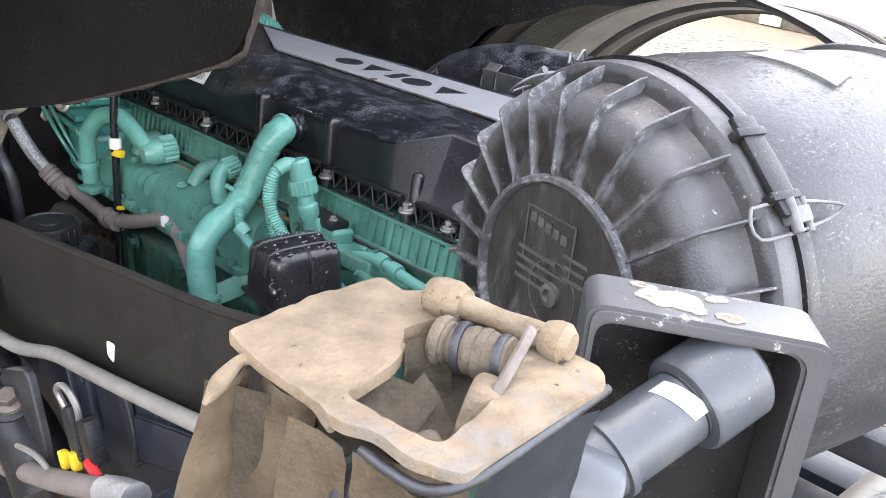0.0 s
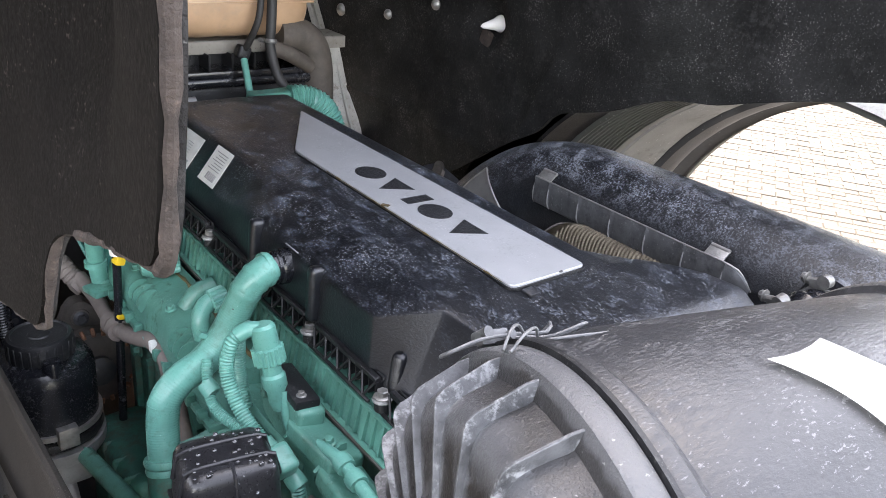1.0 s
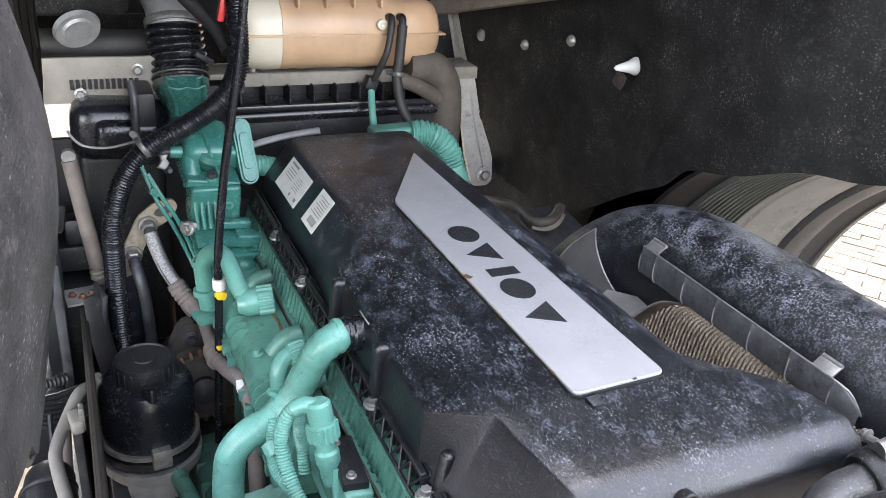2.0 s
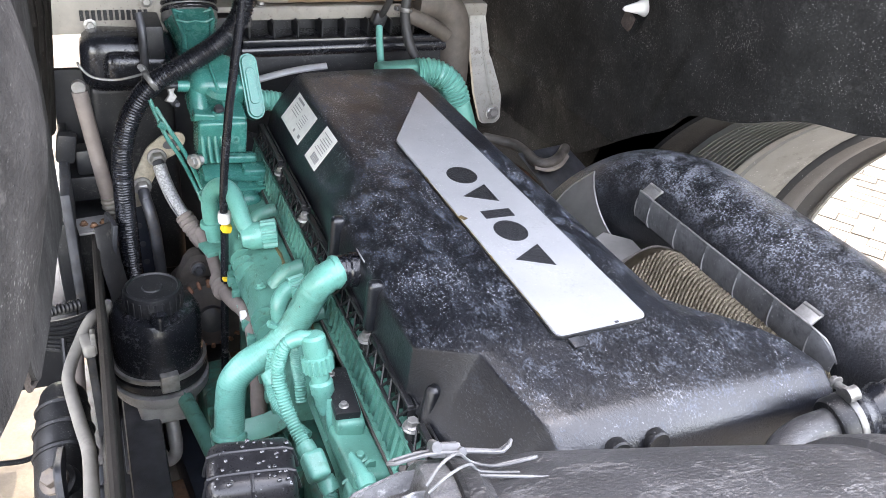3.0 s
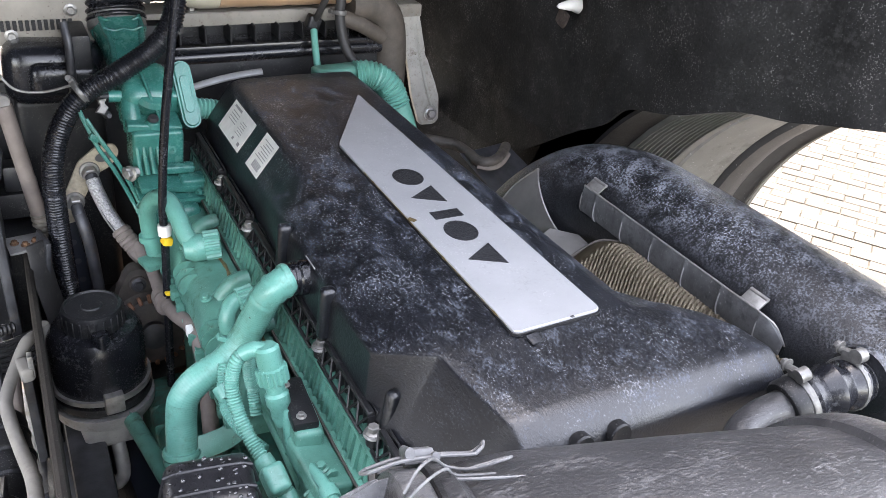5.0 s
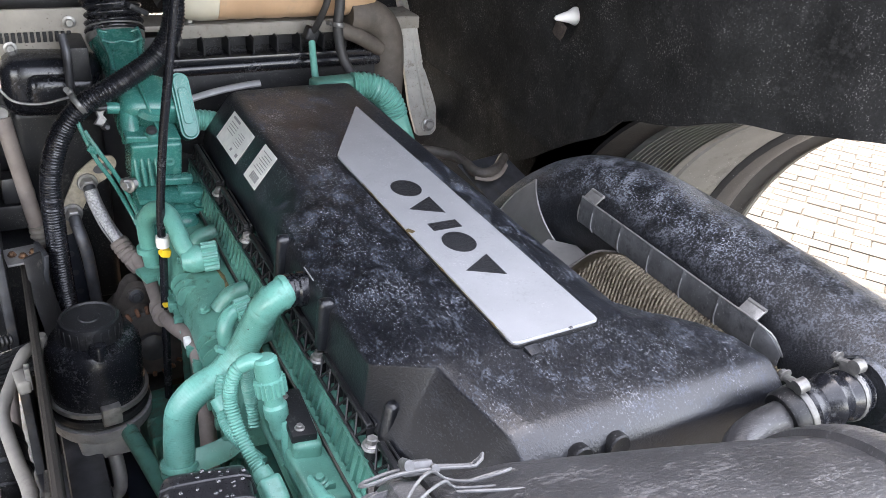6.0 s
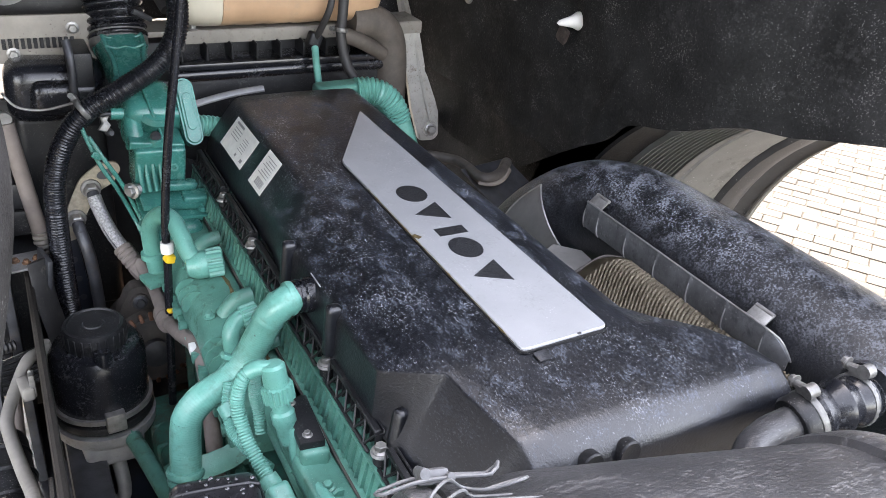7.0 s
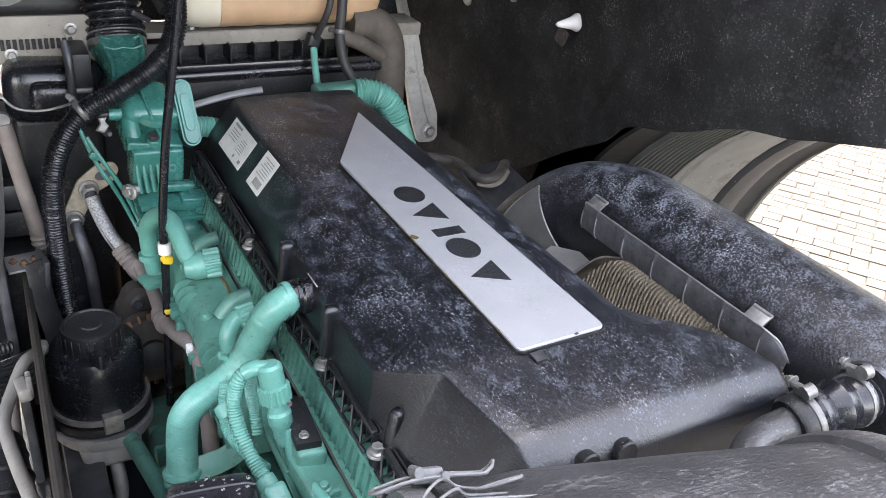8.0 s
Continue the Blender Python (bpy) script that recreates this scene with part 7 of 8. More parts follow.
    part("air_line", sweep([(-0.235, 0.93, 1.475), (-0.222, 0.925, 1.43), (-0.205, 0.915, 1.38), (-0.18, 0.91, 1.33), (-0.153, 0.9, 1.26), (-0.138, 0.86, 1.21)], 0.0044, 8), SHADED_GREEN, g)
    part("air_line", sweep([(-0.22, 0.925, 1.44), (-0.2, 0.91, 1.4), (-0.168, 0.905, 1.335), (-0.142, 0.89, 1.26), (-0.13, 0.85, 1.21)], 0.0044, 8), SHADED_GREEN, g)
    part("line_tie", rbox((0.02, 0.014, 0.014), at(-0.21, 0.915, 1.405, 0, 30, 0), 0.003), SHADED_GREEN, g)
    part("steel_nut", lathe([(0, -0.014), (0.011, -0.014), (0.011, 0.014), (0, 0.014)], aim((-0.155, 0.873, 1.342), (-1, -0.3, 0.2)), 6), STEEL, g)
    return p


pressure_lines()


def manifold_hoses():
    m = thing("sensor_pipe", (-0.1, 0.7, 1.2), "green painted sensor pipe with a knurled plug on the manifold", "pipe")
    part("bend", sweep([(-0.133, 0.812, 1.18), (-0.14, 0.803, 1.235), (-0.143, 0.785, 1.3), (-0.128, 0.755, 1.338), (-0.112, 0.715, 1.345), (-0.106, 0.675, 1.332), (-0.1, 0.645, 1.31), (-0.088, 0.628, 1.296)], 0.0165, 16), GREEN_HOSE, m)
    part("plug_ball", lathe([(0, -0.026), (0.018, -0.022), (0.026, -0.006), (0.026, 0.01), (0.022, 0.022), (0, 0.024)], aim((-0.086, 0.629, 1.291), (1, -0.15, 0.1)), 20), GREEN_HOSE, m)
    knurled_plug((-0.074, 0.627, 1.293), (1, -0.15, 0.1), 0.0245, 0.032, m)
    for z in (1.23, 1.3):
        part("pipe_band", lathe([(0.015, -0.006), (0.021, -0.006), (0.021, 0.006), (0.015, 0.006)], aim((-0.142, 0.8 - 0.12 * (z - 1.23), z), (0, 0, 1)), 16), GREEN_HOSE, m)
    part("pipe_foot", rbox((0.07, 0.05, 0.012), at(-0.13, 0.79, 1.18, 0, 0, 15), 0.004), GREEN, m)
    s = thing("manifold_plug", (-0.06, 0.4, 1.27), "green painted elbow plug on the manifold", "plug")
    part("elbow", sweep([(-0.09, 0.385, 1.265), (-0.092, 0.39, 1.295), (-0.08, 0.4, 1.312), (-0.062, 0.405, 1.316)], 0.0145, 14), GREEN_HOSE, s)
    knurled_plug((-0.072, 0.402, 1.315), (1, 0.1, 0.15), 0.0175, 0.03, s)
    return m


manifold_hoses()


def strut():
    s = thing("bonnet_strut", (-0.32, 1.06, 0.95), "grey stay rod with a pale ribbed end", "rod")
    part("rod", sweep([(-0.358, 1.09, 1.42), (-0.345, 1.08, 1.31), (-0.328, 1.065, 1.17)], 0.0165, 12), BROWN_HOSE, s)
    part("ribbed_end", sweep([(-0.329, 1.066, 1.18), (-0.325, 1.062, 1.13)], corrugated(0.019, 0.004, 0.012), 14, 0.002), WHITE_PAINT, s)
    part("lower_rod", sweep([(-0.325, 1.062, 1.13), (-0.315, 1.055, 1.05), (-0.3, 1.05, 0.9)], 0.012, 12), BLUE_STEEL, s)
    part("upper_eye", lathe([(0, -0.008), (0.014, -0.008), (0.014, 0.008), (0, 0.008)], aim((-0.359, 1.09, 1.43), (0, 1, 0)), 16), STEEL, s)
    return s


strut()


def splash_shield():
    s = thing("splash_shield", (-0.37, 0.3, 1.05), "dull black rubber splash shield with a pale chip mark", "splash shield")
    outline = [Vector(q) for q in ((1.05, 1.12), (0.665, 1.193), (0.22, 1.268), (-0.07, 1.319), (-0.3, 1.385), (-0.3, 1.24), (-0.1, 1.16), (0.0, 1.13), (0.25, 1.08), (0.5, 1.0), (0.76, 0.926), (1.05, 0.86))]
    part("shield_sheet", prism([(q.x, q.y) for q in rounded(outline, 0.015, 3)], 0.012, plane_x(-0.36), 0.003), PANEL, s)
    part("chip_mark", prism([(q.x, q.y) for q in rounded([Vector(q) for q in ((0.228, 1.142), (0.255, 1.138), (0.256, 1.112), (0.236, 1.106))], 0.006, 3)], 0.001, plane_x(-0.3722)), LABEL, s, "pale scraped mark")
    part("top_edge", sweep([(-0.366, 1.04, 1.122), (-0.366, 0.665, 1.193), (-0.366, 0.22, 1.268), (-0.366, -0.07, 1.319), (-0.366, -0.29, 1.382)], 0.0075, 8, 0.03), PANEL, s)
    part("support_arm", sweep([(-0.33, 0.72, 1.05), (-0.352, 0.73, 1.08), (-0.358, 0.73, 1.12)], 0.01, 8), GREY_HOSE, s)
    return s


splash_shield()


def lower_left():
    f = thing("chassis_rail", (-0.45, 0.3, 0.8), "dark blue-grey chassis rail and brackets with dust", "chassis")
    part("front_deck", rbox((0.75, 0.9, 0.02), at(-0.8, 1.32, 0.94), 0.005), DARK_STEEL, f)
    part("deck_edge", rbox((0.7, 0.04, 0.12), at(-0.8, 0.87, 0.9), 0.01), BLACK, f)
    part("rail", rbox((0.07, 3.0, 0.27), at(-0.32, 0.1, 0.76), 0.012), DARK_STEEL, f)
    sheet = [Vector(q) for q in ((0.5, 1.0), (0.36, 1.062), (0.15, 1.112), (-0.16, 1.185), (-0.16, 1.06), (0.1, 0.97), (0.5, 0.88))]
    part("side_sheet", prism([(q.x, q.y) for q in rounded(sheet, 0.012, 3)], 0.008, plane_x(-0.382), 0.002), BLUE_STEEL, f)
    panel = [Vector(q) for q in ((0.125, 1.085), (-0.1, 1.16), (-0.09, 1.09), (-0.05, 1.075), (0.118, 1.008))]
    part("side_panel", prism([(q.x, q.y) for q in rounded(panel, 0.01, 3)], 0.01, plane_x(-0.391), 0.003, segs=2), BLUE_STEEL, f)
    part("torn_fold", prism([(0.17, 1.1), (0.145, 1.105), (0.128, 1.06), (0.122, 1.0), (0.135, 0.985), (0.15, 1.04)], 0.008, plane_x(-0.394), 0.002), DARK_STEEL, f)
    for k in range(2):
        part("sheet_fold", rbox((0.014, 0.01, 0.1), at(-0.395, 0.34 - 0.07 * k, 1.01 + 0.022 * k, -17, 0, 0), 0.004), BLUE_STEEL, f)
    for y, z in ((0.3, 1.085), (0.06, 1.15)):
        hex_bolt((-0.39, y, z - 0.03), (-1, 0, 0), 0.007, f, DARK_STEEL)
    part("frame_gusset", rbox((0.5, 0.8, 0.012), at(-0.61, -0.3, 0.93), 0.004), BLUE_STEEL, f)
    part("step_well", rbox((0.16, 2.1, 0.012), at(-0.44, 0.15, 0.615), 0.004), DARK_STEEL, f)
    part("tubular_crossbar", sweep([(-0.38, -0.05, 1.02), (-0.45, -0.08, 1.06), (-0.56, -0.12, 1.08)], 0.04, 18), BLUE_STEEL, f)
    d = thing("damper_bracket", (-0.46, 0.42, 0.9), "dusty dark damper bracket with round holes and a large bolt", "damper")
    outline = [Vector(q) for q in ((0.34, 1.08), (0.45, 1.03), (0.53, 0.93), (0.54, 0.78), (0.42, 0.74), (0.32, 0.82), (0.3, 0.95))]
    part("bracket_plate", prism([(q.x, q.y) for q in rounded(outline, 0.03, 4)], 0.012, plane_x(-0.452), 0.003), DARK_STEEL, d)
    for y, z, r in ((0.426, 0.943, 0.021), (0.385, 0.9, 0.022), (0.47, 0.88, 0.018), (0.4, 0.84, 0.016)):
        part("plate_hole", lathe([(0, 0), (r, 0), (r, 0.001), (0, 0.001)], aim((-0.4642, y, z), (-1, 0, 0)), 24), INK, d)
        part("hole_lip", lathe([(r, 0), (r + 0.004, 0), (r + 0.003, 0.003), (r, 0.0015)], aim((-0.464, y, z), (-1, 0, 0)), 24), DARK_STEEL, d)
    hex_bolt((-0.471, 0.408, 0.991), (-0.35, -0.3, 0.88), 0.0165, d, EDGE)
    body = [(-0.452, 0.64, 0.985), (-0.455, 0.6, 0.985), (-0.457, 0.54, 0.968), (-0.458, 0.47, 0.945), (-0.458, 0.41, 0.93), (-0.458, 0.36, 0.9), (-0.458, 0.33, 0.86)]
    part("damper_tube", sweep(body, lambda q: 0.04 + 0.012 * min(1.0, q / 0.12) - 0.012 * max(0.0, 1 - q / 0.015), 26, 0.006), BLACK, d, "rounded black damper body")
    for y, z, r in ((0.59, 0.983, 0.047), (0.545, 0.97, 0.052), (0.5, 0.955, 0.054)):
        part("damper_ring", lathe([(0.03, -0.005), (r, -0.005), (r + 0.002, 0), (r, 0.005), (0.03, 0.005)], aim((-0.457, y, z), (0, -1, -0.32)), 28), BLACK, d)
    part("bolt_seat", lathe([(0, -0.02), (0.036, -0.02), (0.034, 0.0), (0.028, 0.004), (0, 0.004)], aim((-0.47, 0.41, 0.985), (-0.35, -0.3, 0.88)), 28), BLACK, d)
    part("bolt_washer", lathe([(0, 0), (0.025, 0), (0.025, 0.003), (0, 0.004)], aim((-0.4705, 0.409, 0.988), (-0.35, -0.3, 0.88)), 24), EDGE, d)
    part("copper_pipe", sweep([(-0.425, 0.74, 1.0), (-0.428, 0.7, 0.96), (-0.43, 0.66, 0.9)], 0.012, 12), BROWN_HOSE, d)
    g = thing("grey_drain_hose", (-0.4, 0.3, 1.05), "dusty pale grey hose along the chassis", "hose")
    part("hose", sweep([(-0.372, 0.8, 1.05), (-0.392, 0.77, 1.058), (-0.415, 0.72, 1.045), (-0.438, 0.64, 1.036), (-0.437, 0.59, 1.032), (-0.423, 0.485, 1.038), (-0.409, 0.372, 1.072), (-0.407, 0.26, 1.097), (-0.407, 0.153, 1.122), (-0.407, 0.03, 1.152), (-0.407, -0.103, 1.186), (-0.407, -0.3, 1.24)], 0.0118, 14), GREY_HOSE, g)
    part("hose_fitting", rbox((0.024, 0.05, 0.03), at(-0.402, 0.7, 1.045, 0, 0, 10), 0.008, 3), GREY_HOSE, g)
    part("hose_clip", rbox((0.01, 0.02, 0.05), at(-0.39, 0.69, 1.06), 0.003), STEEL, g)
    c = thing("cable_bundle", (-0.46, 0.2, 0.95), "black cable plugs with yellow and red locks", "wiring")
    part("plug", rbox((0.024, 0.034, 0.085), at(-0.455, 0.19, 1.045, -22, 0, 0), 0.006), BLACK, c)
    part("plug", rbox((0.024, 0.034, 0.07), at(-0.455, 0.14, 1.055, -22, 0, 0), 0.006), BLACK, c)
    part("cable_loop", sweep([(-0.462, 0.205, 1.08), (-0.468, 0.215, 1.11), (-0.466, 0.19, 1.125), (-0.462, 0.165, 1.105), (-0.46, 0.165, 1.075)], 0.005, 8), STEEL, c)
    for y, z in ((0.214, 0.988), (0.175, 1.008)):
        part("yellow_lock", rbox((0.012, 0.02, 0.028), at(-0.468, y, z, -22, 0, 0), 0.003), YELLOW, c, "yellow plug lock")
    part("red_lock", rbox((0.012, 0.036, 0.014), at(-0.468, 0.115, 1.028, 15, 0, 0), 0.003), RED, c, "red plug lock")
    part("loom_pipe", sweep([(-0.49, 0.6, 0.78), (-0.488, 0.485, 0.83), (-0.486, 0.35, 0.895), (-0.484, 0.2, 0.965), (-0.48, 0.05, 1.04)], 0.017, 12), BROWN_HOSE, c)
    part("pipe_clamp", sweep([(-0.48, 0.05, 1.04), (-0.478, 0.01, 1.06), (-0.476, -0.03, 1.075)], 0.021, 14), CAST, c, "pale clamp on the loom pipe")
    part("thin_cable", sweep([(-0.49, 0.5, 0.86), (-0.488, 0.38, 0.93), (-0.486, 0.28, 0.965), (-0.484, 0.22, 0.96)], 0.005, 8), GREY_HOSE, c)
    part("cable_tie", lathe([(0.017, -0.003), (0.0195, -0.003), (0.0195, 0.003), (0.017, 0.003)], aim((-0.487, 0.42, 0.862), (0, -1, 0.48)), 14), BLACK, c)
    for k in range(7):
        part("cable", sweep([(-0.66, 0.78 + 0.012 * k, 1.09 - 0.008 * k), (-0.55, 0.8 + 0.006 * k, 1.05 - 0.01 * k), (-0.45, 0.83, 1.02 - 0.012 * k), (-0.37, 0.86, 1.02 - 0.012 * k)], 0.0058, 8), BLACK, c)
    part("ribbed_joint", sweep([(-0.5, 0.78, 1.075), (-0.46, 0.8, 1.07), (-0.41, 0.82, 1.065)], corrugated(0.012, 0.003, 0.008), 12, 0.0016), BLACK, c)
    part("loose_loop", sweep([(-0.45, 0.8, 1.0), (-0.455, 0.74, 0.93), (-0.48, 0.68, 0.86), (-0.53, 0.64, 0.84), (-0.6, 0.62, 0.86)], 0.0055, 8), BLACK, c)
    j = thing("relay_block", (-0.37, 1.02, 1.0), "cluttered black relay block with small dusty fittings", "relay block")
    part("block", rbox((0.12, 0.12, 0.3), at(-0.39, 1.07, 1.0), 0.012), BLACK, j)
    part("fitting_plate", rbox((0.07, 0.06, 0.006), at(-0.365, 0.985, 1.155, 6, 0, 8), 0.002), CAST, j)
    for k in range(3):
        hex_bolt((-0.385 + 0.02 * k, 0.985 - 0.012 * (k % 2), 1.158), (0, 0, 1), 0.006, j, RUST)
    part("brass_post", sweep([(-0.335, 0.985, 1.16), (-0.334, 0.985, 1.1)], 0.014, 12, 1, True), BROWN_HOSE, j)
    part("clear_clip", rbox((0.04, 0.03, 0.07), at(-0.4, 1.08, 1.3, 5, 10, 0), 0.01), BLACK, j)
    part("black_clip", rbox((0.05, 0.05, 0.06), at(-0.36, 1.1, 1.26), 0.01), BLACK, j)
    part("top_box", rbox((0.1, 0.1, 0.06), at(-0.37, 1.12, 1.2), 0.01), BLACK, j)
    part("bracket_leg", rbox((0.01, 0.07, 0.3), at(-0.35, 0.92, 1.05, 0, 8, 12), 0.003), DARK_STEEL, j)
    part("curved_leaf", sweep([(-0.345, 0.9, 1.2), (-0.34, 0.88, 1.12), (-0.325, 0.86, 1.02), (-0.31, 0.84, 0.9)], 0.028, 10, flat=0.2), RUBBER, j)
    part("back_pipe", sweep([(-0.6, 1.36, 1.6), (-0.4, 1.36, 1.6), (-0.2, 1.36, 1.595), (-0.05, 1.36, 1.59)], 0.036, 18), RUBBER, j, "black pipe behind the shelf")
    p2 = thing("folded_rubber_apron", (-0.4, 0.9, 1.3), "folded black rubber apron hanging from the cab", "apron")
    bm = bmesh.new()
    rows = []
    for i in range(73):
        u = i / 72
        row = []
        for k in range(13):
            v = k / 12
            z = 2.1 - (0.62 + 0.09 * u) * v
            pleat = 0.5 + 0.5 * math.sin(i * 0.52 + 1.2 * noise.noise(Vector((u * 3, v * 1.5, 0.4))))
            x = -0.432 + 0.052 * u - 0.1 * max(0.0, 1.66 - z) - 0.02 * pleat ** 2
            row.append(bm.verts.new((x, 0.5 + 0.46 * u + 0.01 * math.sin(7 * v + i), z)))
        rows.append(row)
    for a, b in zip(rows, rows[1:]):
        for k in range(12):
            bm.faces.new((a[k], a[k + 1], b[k + 1], b[k]))
    bmesh.ops.solidify(bm, geom=bm.faces[:], thickness=0.004)
    part("apron_sheet", bm, PANEL, p2)


lower_left()


def bounce_block_deck():
    # deck and rails are unseen, added to keep warm ground bounce off the engine
    d = thing("bounce_block_deck", (0.05, -2.4, 0.95), "dark steel deck behind the raised cab, unseen, added to cut ground bounce", "chassis")
    part("deck_plate", rbox((2.3, 3.8, 0.02), at(0.05, -3.3, 0.98), 0.005), DARK_STEEL, d)
    for x in (-0.4, 0.5):
        part("deck_rail", rbox((0.07, 3.2, 0.26), at(x, -2.55, 0.83), 0.012), BLUE_STEEL, d)


bounce_block_deck()


def undergear():
    u = thing("undertray", (0.3, 0.5, 0.5), "grimy dark undertray and crossmembers below the engine", "undertray")
    part("tray_sheet", rbox((1.1, 1.0, 0.02), at(0.42, 0.95, 0.5), 0.005), RUST, u)
    part("tray_sheet", rbox((1.2, 0.5, 0.02), at(0.5, 0.1, 0.5), 0.005), RUST, u)
    part("crossmember", rbox((0.3, 0.12, 0.14), at(-0.2, 0.62, 0.6, 0, 0, 8), 0.015), RUST, u)
    part("crossmember", rbox((0.34, 0.2, 0.1), at(-0.2, 0.86, 0.58), 0.015), DARK_STEEL, u)
    part("crossmember", rbox((0.3, 0.3, 0.1), at(-0.22, 1.2, 0.58), 0.015), DARK_STEEL, u)
    part("side_tray", rbox((0.3, 0.4, 0.012), at(0.78, -0.05, 1.09), 0.004), DARK_STEEL, u)
    part("steel_channel", rbox((0.07, 0.9, 0.12), at(-0.2, 0.5, 0.68, 0, 0, 6), 0.01), BLUE_STEEL, u)
    w = thing("inner_wing", (0.9, 1.2, 0.9), "dark dusty inner wing panel behind the tunnel wall", "panel", kind="structure")
    part("wing_sheet", rbox((0.02, 1.05, 1.22), at(0.9, 1.24, 1.0), 0.006), FABRIC, w)
    v = thing("left_inner_wing", (-0.44, 1.1, 0.9), "dark inner wing panel at the front corner", "panel", kind="structure")
    part("wing_sheet", rbox((0.02, 0.42, 0.9), at(-0.41, 1.12, 0.82), 0.006), DARK_STEEL, v)
    part("upper_sheet", rbox((0.02, 0.34, 0.34), at(-0.44, 1.32, 1.44), 0.006), BLACK, v)
    part("top_sheet", rbox((0.3, 0.02, 0.5), at(-0.16, 1.66, 1.36), 0.006), FABRIC, v)
    part("front_sheet", rbox((0.5, 0.02, 0.9), at(-0.17, 1.3, 0.95), 0.006), COOLER, v)


undergear()


def filter_cradle():
    k = thing("filter_cradle", (0.1, -0.6, 1.1), "dark steel cradle and tank below the air filter", "bracket")
    part("cradle_arm", rbox((0.05, 0.36, 0.05), at(0.06, -0.55, 1.16), 0.008), DARK_STEEL, k)
    part("cradle_arm", rbox((0.05, 0.36, 0.05), at(0.3, -0.6, 1.14), 0.008), DARK_STEEL, k)
    part("air_tank", lathe([(0, -0.34), (0.06, -0.335), (0.1, -0.3), (0.11, -0.26), (0.11, 0.26), (0.1, 0.3), (0.06, 0.335), (0, 0.34)], aim((0.3, -0.72, 0.98), (1, -0.1, 0)), 36), GREY_PAINT, k)
    part("shelf", rbox((1.0, 0.55, 0.016), at(0.35, -0.72, 0.85), 0.004), DARK_STEEL, k)
    for x in (0.06, 0.3):
        part("strap", sweep([FAX @ Vector((0.217 * math.cos(radians(s)), 0.217 * math.sin(radians(s)), x + 0.12)) for s in range(-70, 80, 10)], 0.009, 8, flat=0.35), RUBBER, k)
    return k


filter_cradle()


# ---- cab lock and lift cylinder in the foreground ----
def bent_sheet(p0, p1, q1, q0, thick=0.004, sag=0.004, seed=0.0, n=10):
    """A thin dented sheet between four corners."""
    bm = bmesh.new()
    p0, p1, q1, q0 = Vector(p0), Vector(p1), Vector(q1), Vector(q0)
    face = (p1 - p0).cross(q0 - p0).normalized()
    rows = []
    for i in range(n + 1):
        u = i / n
        row = []
        for k in range(n + 1):
            v = k / n
            p = p0.lerp(p1, u).lerp(q0.lerp(q1, u), v)
            bend = sag * (4 * u * (1 - u) - 0.6) + 0.0035 * noise.noise(p * 45 + Vector((seed, 0, 0))) + 0.0015 * noise.noise(p * 120)
            row.append(bm.verts.new(p + face * bend))
        rows.append(row)
    for a, b in zip(rows, rows[1:]):
        for k in range(n):
            bm.faces.new((a[k], a[k + 1], b[k + 1], b[k]))
    bmesh.ops.solidify(bm, geom=bm.faces[:], thickness=thick)
    return bm


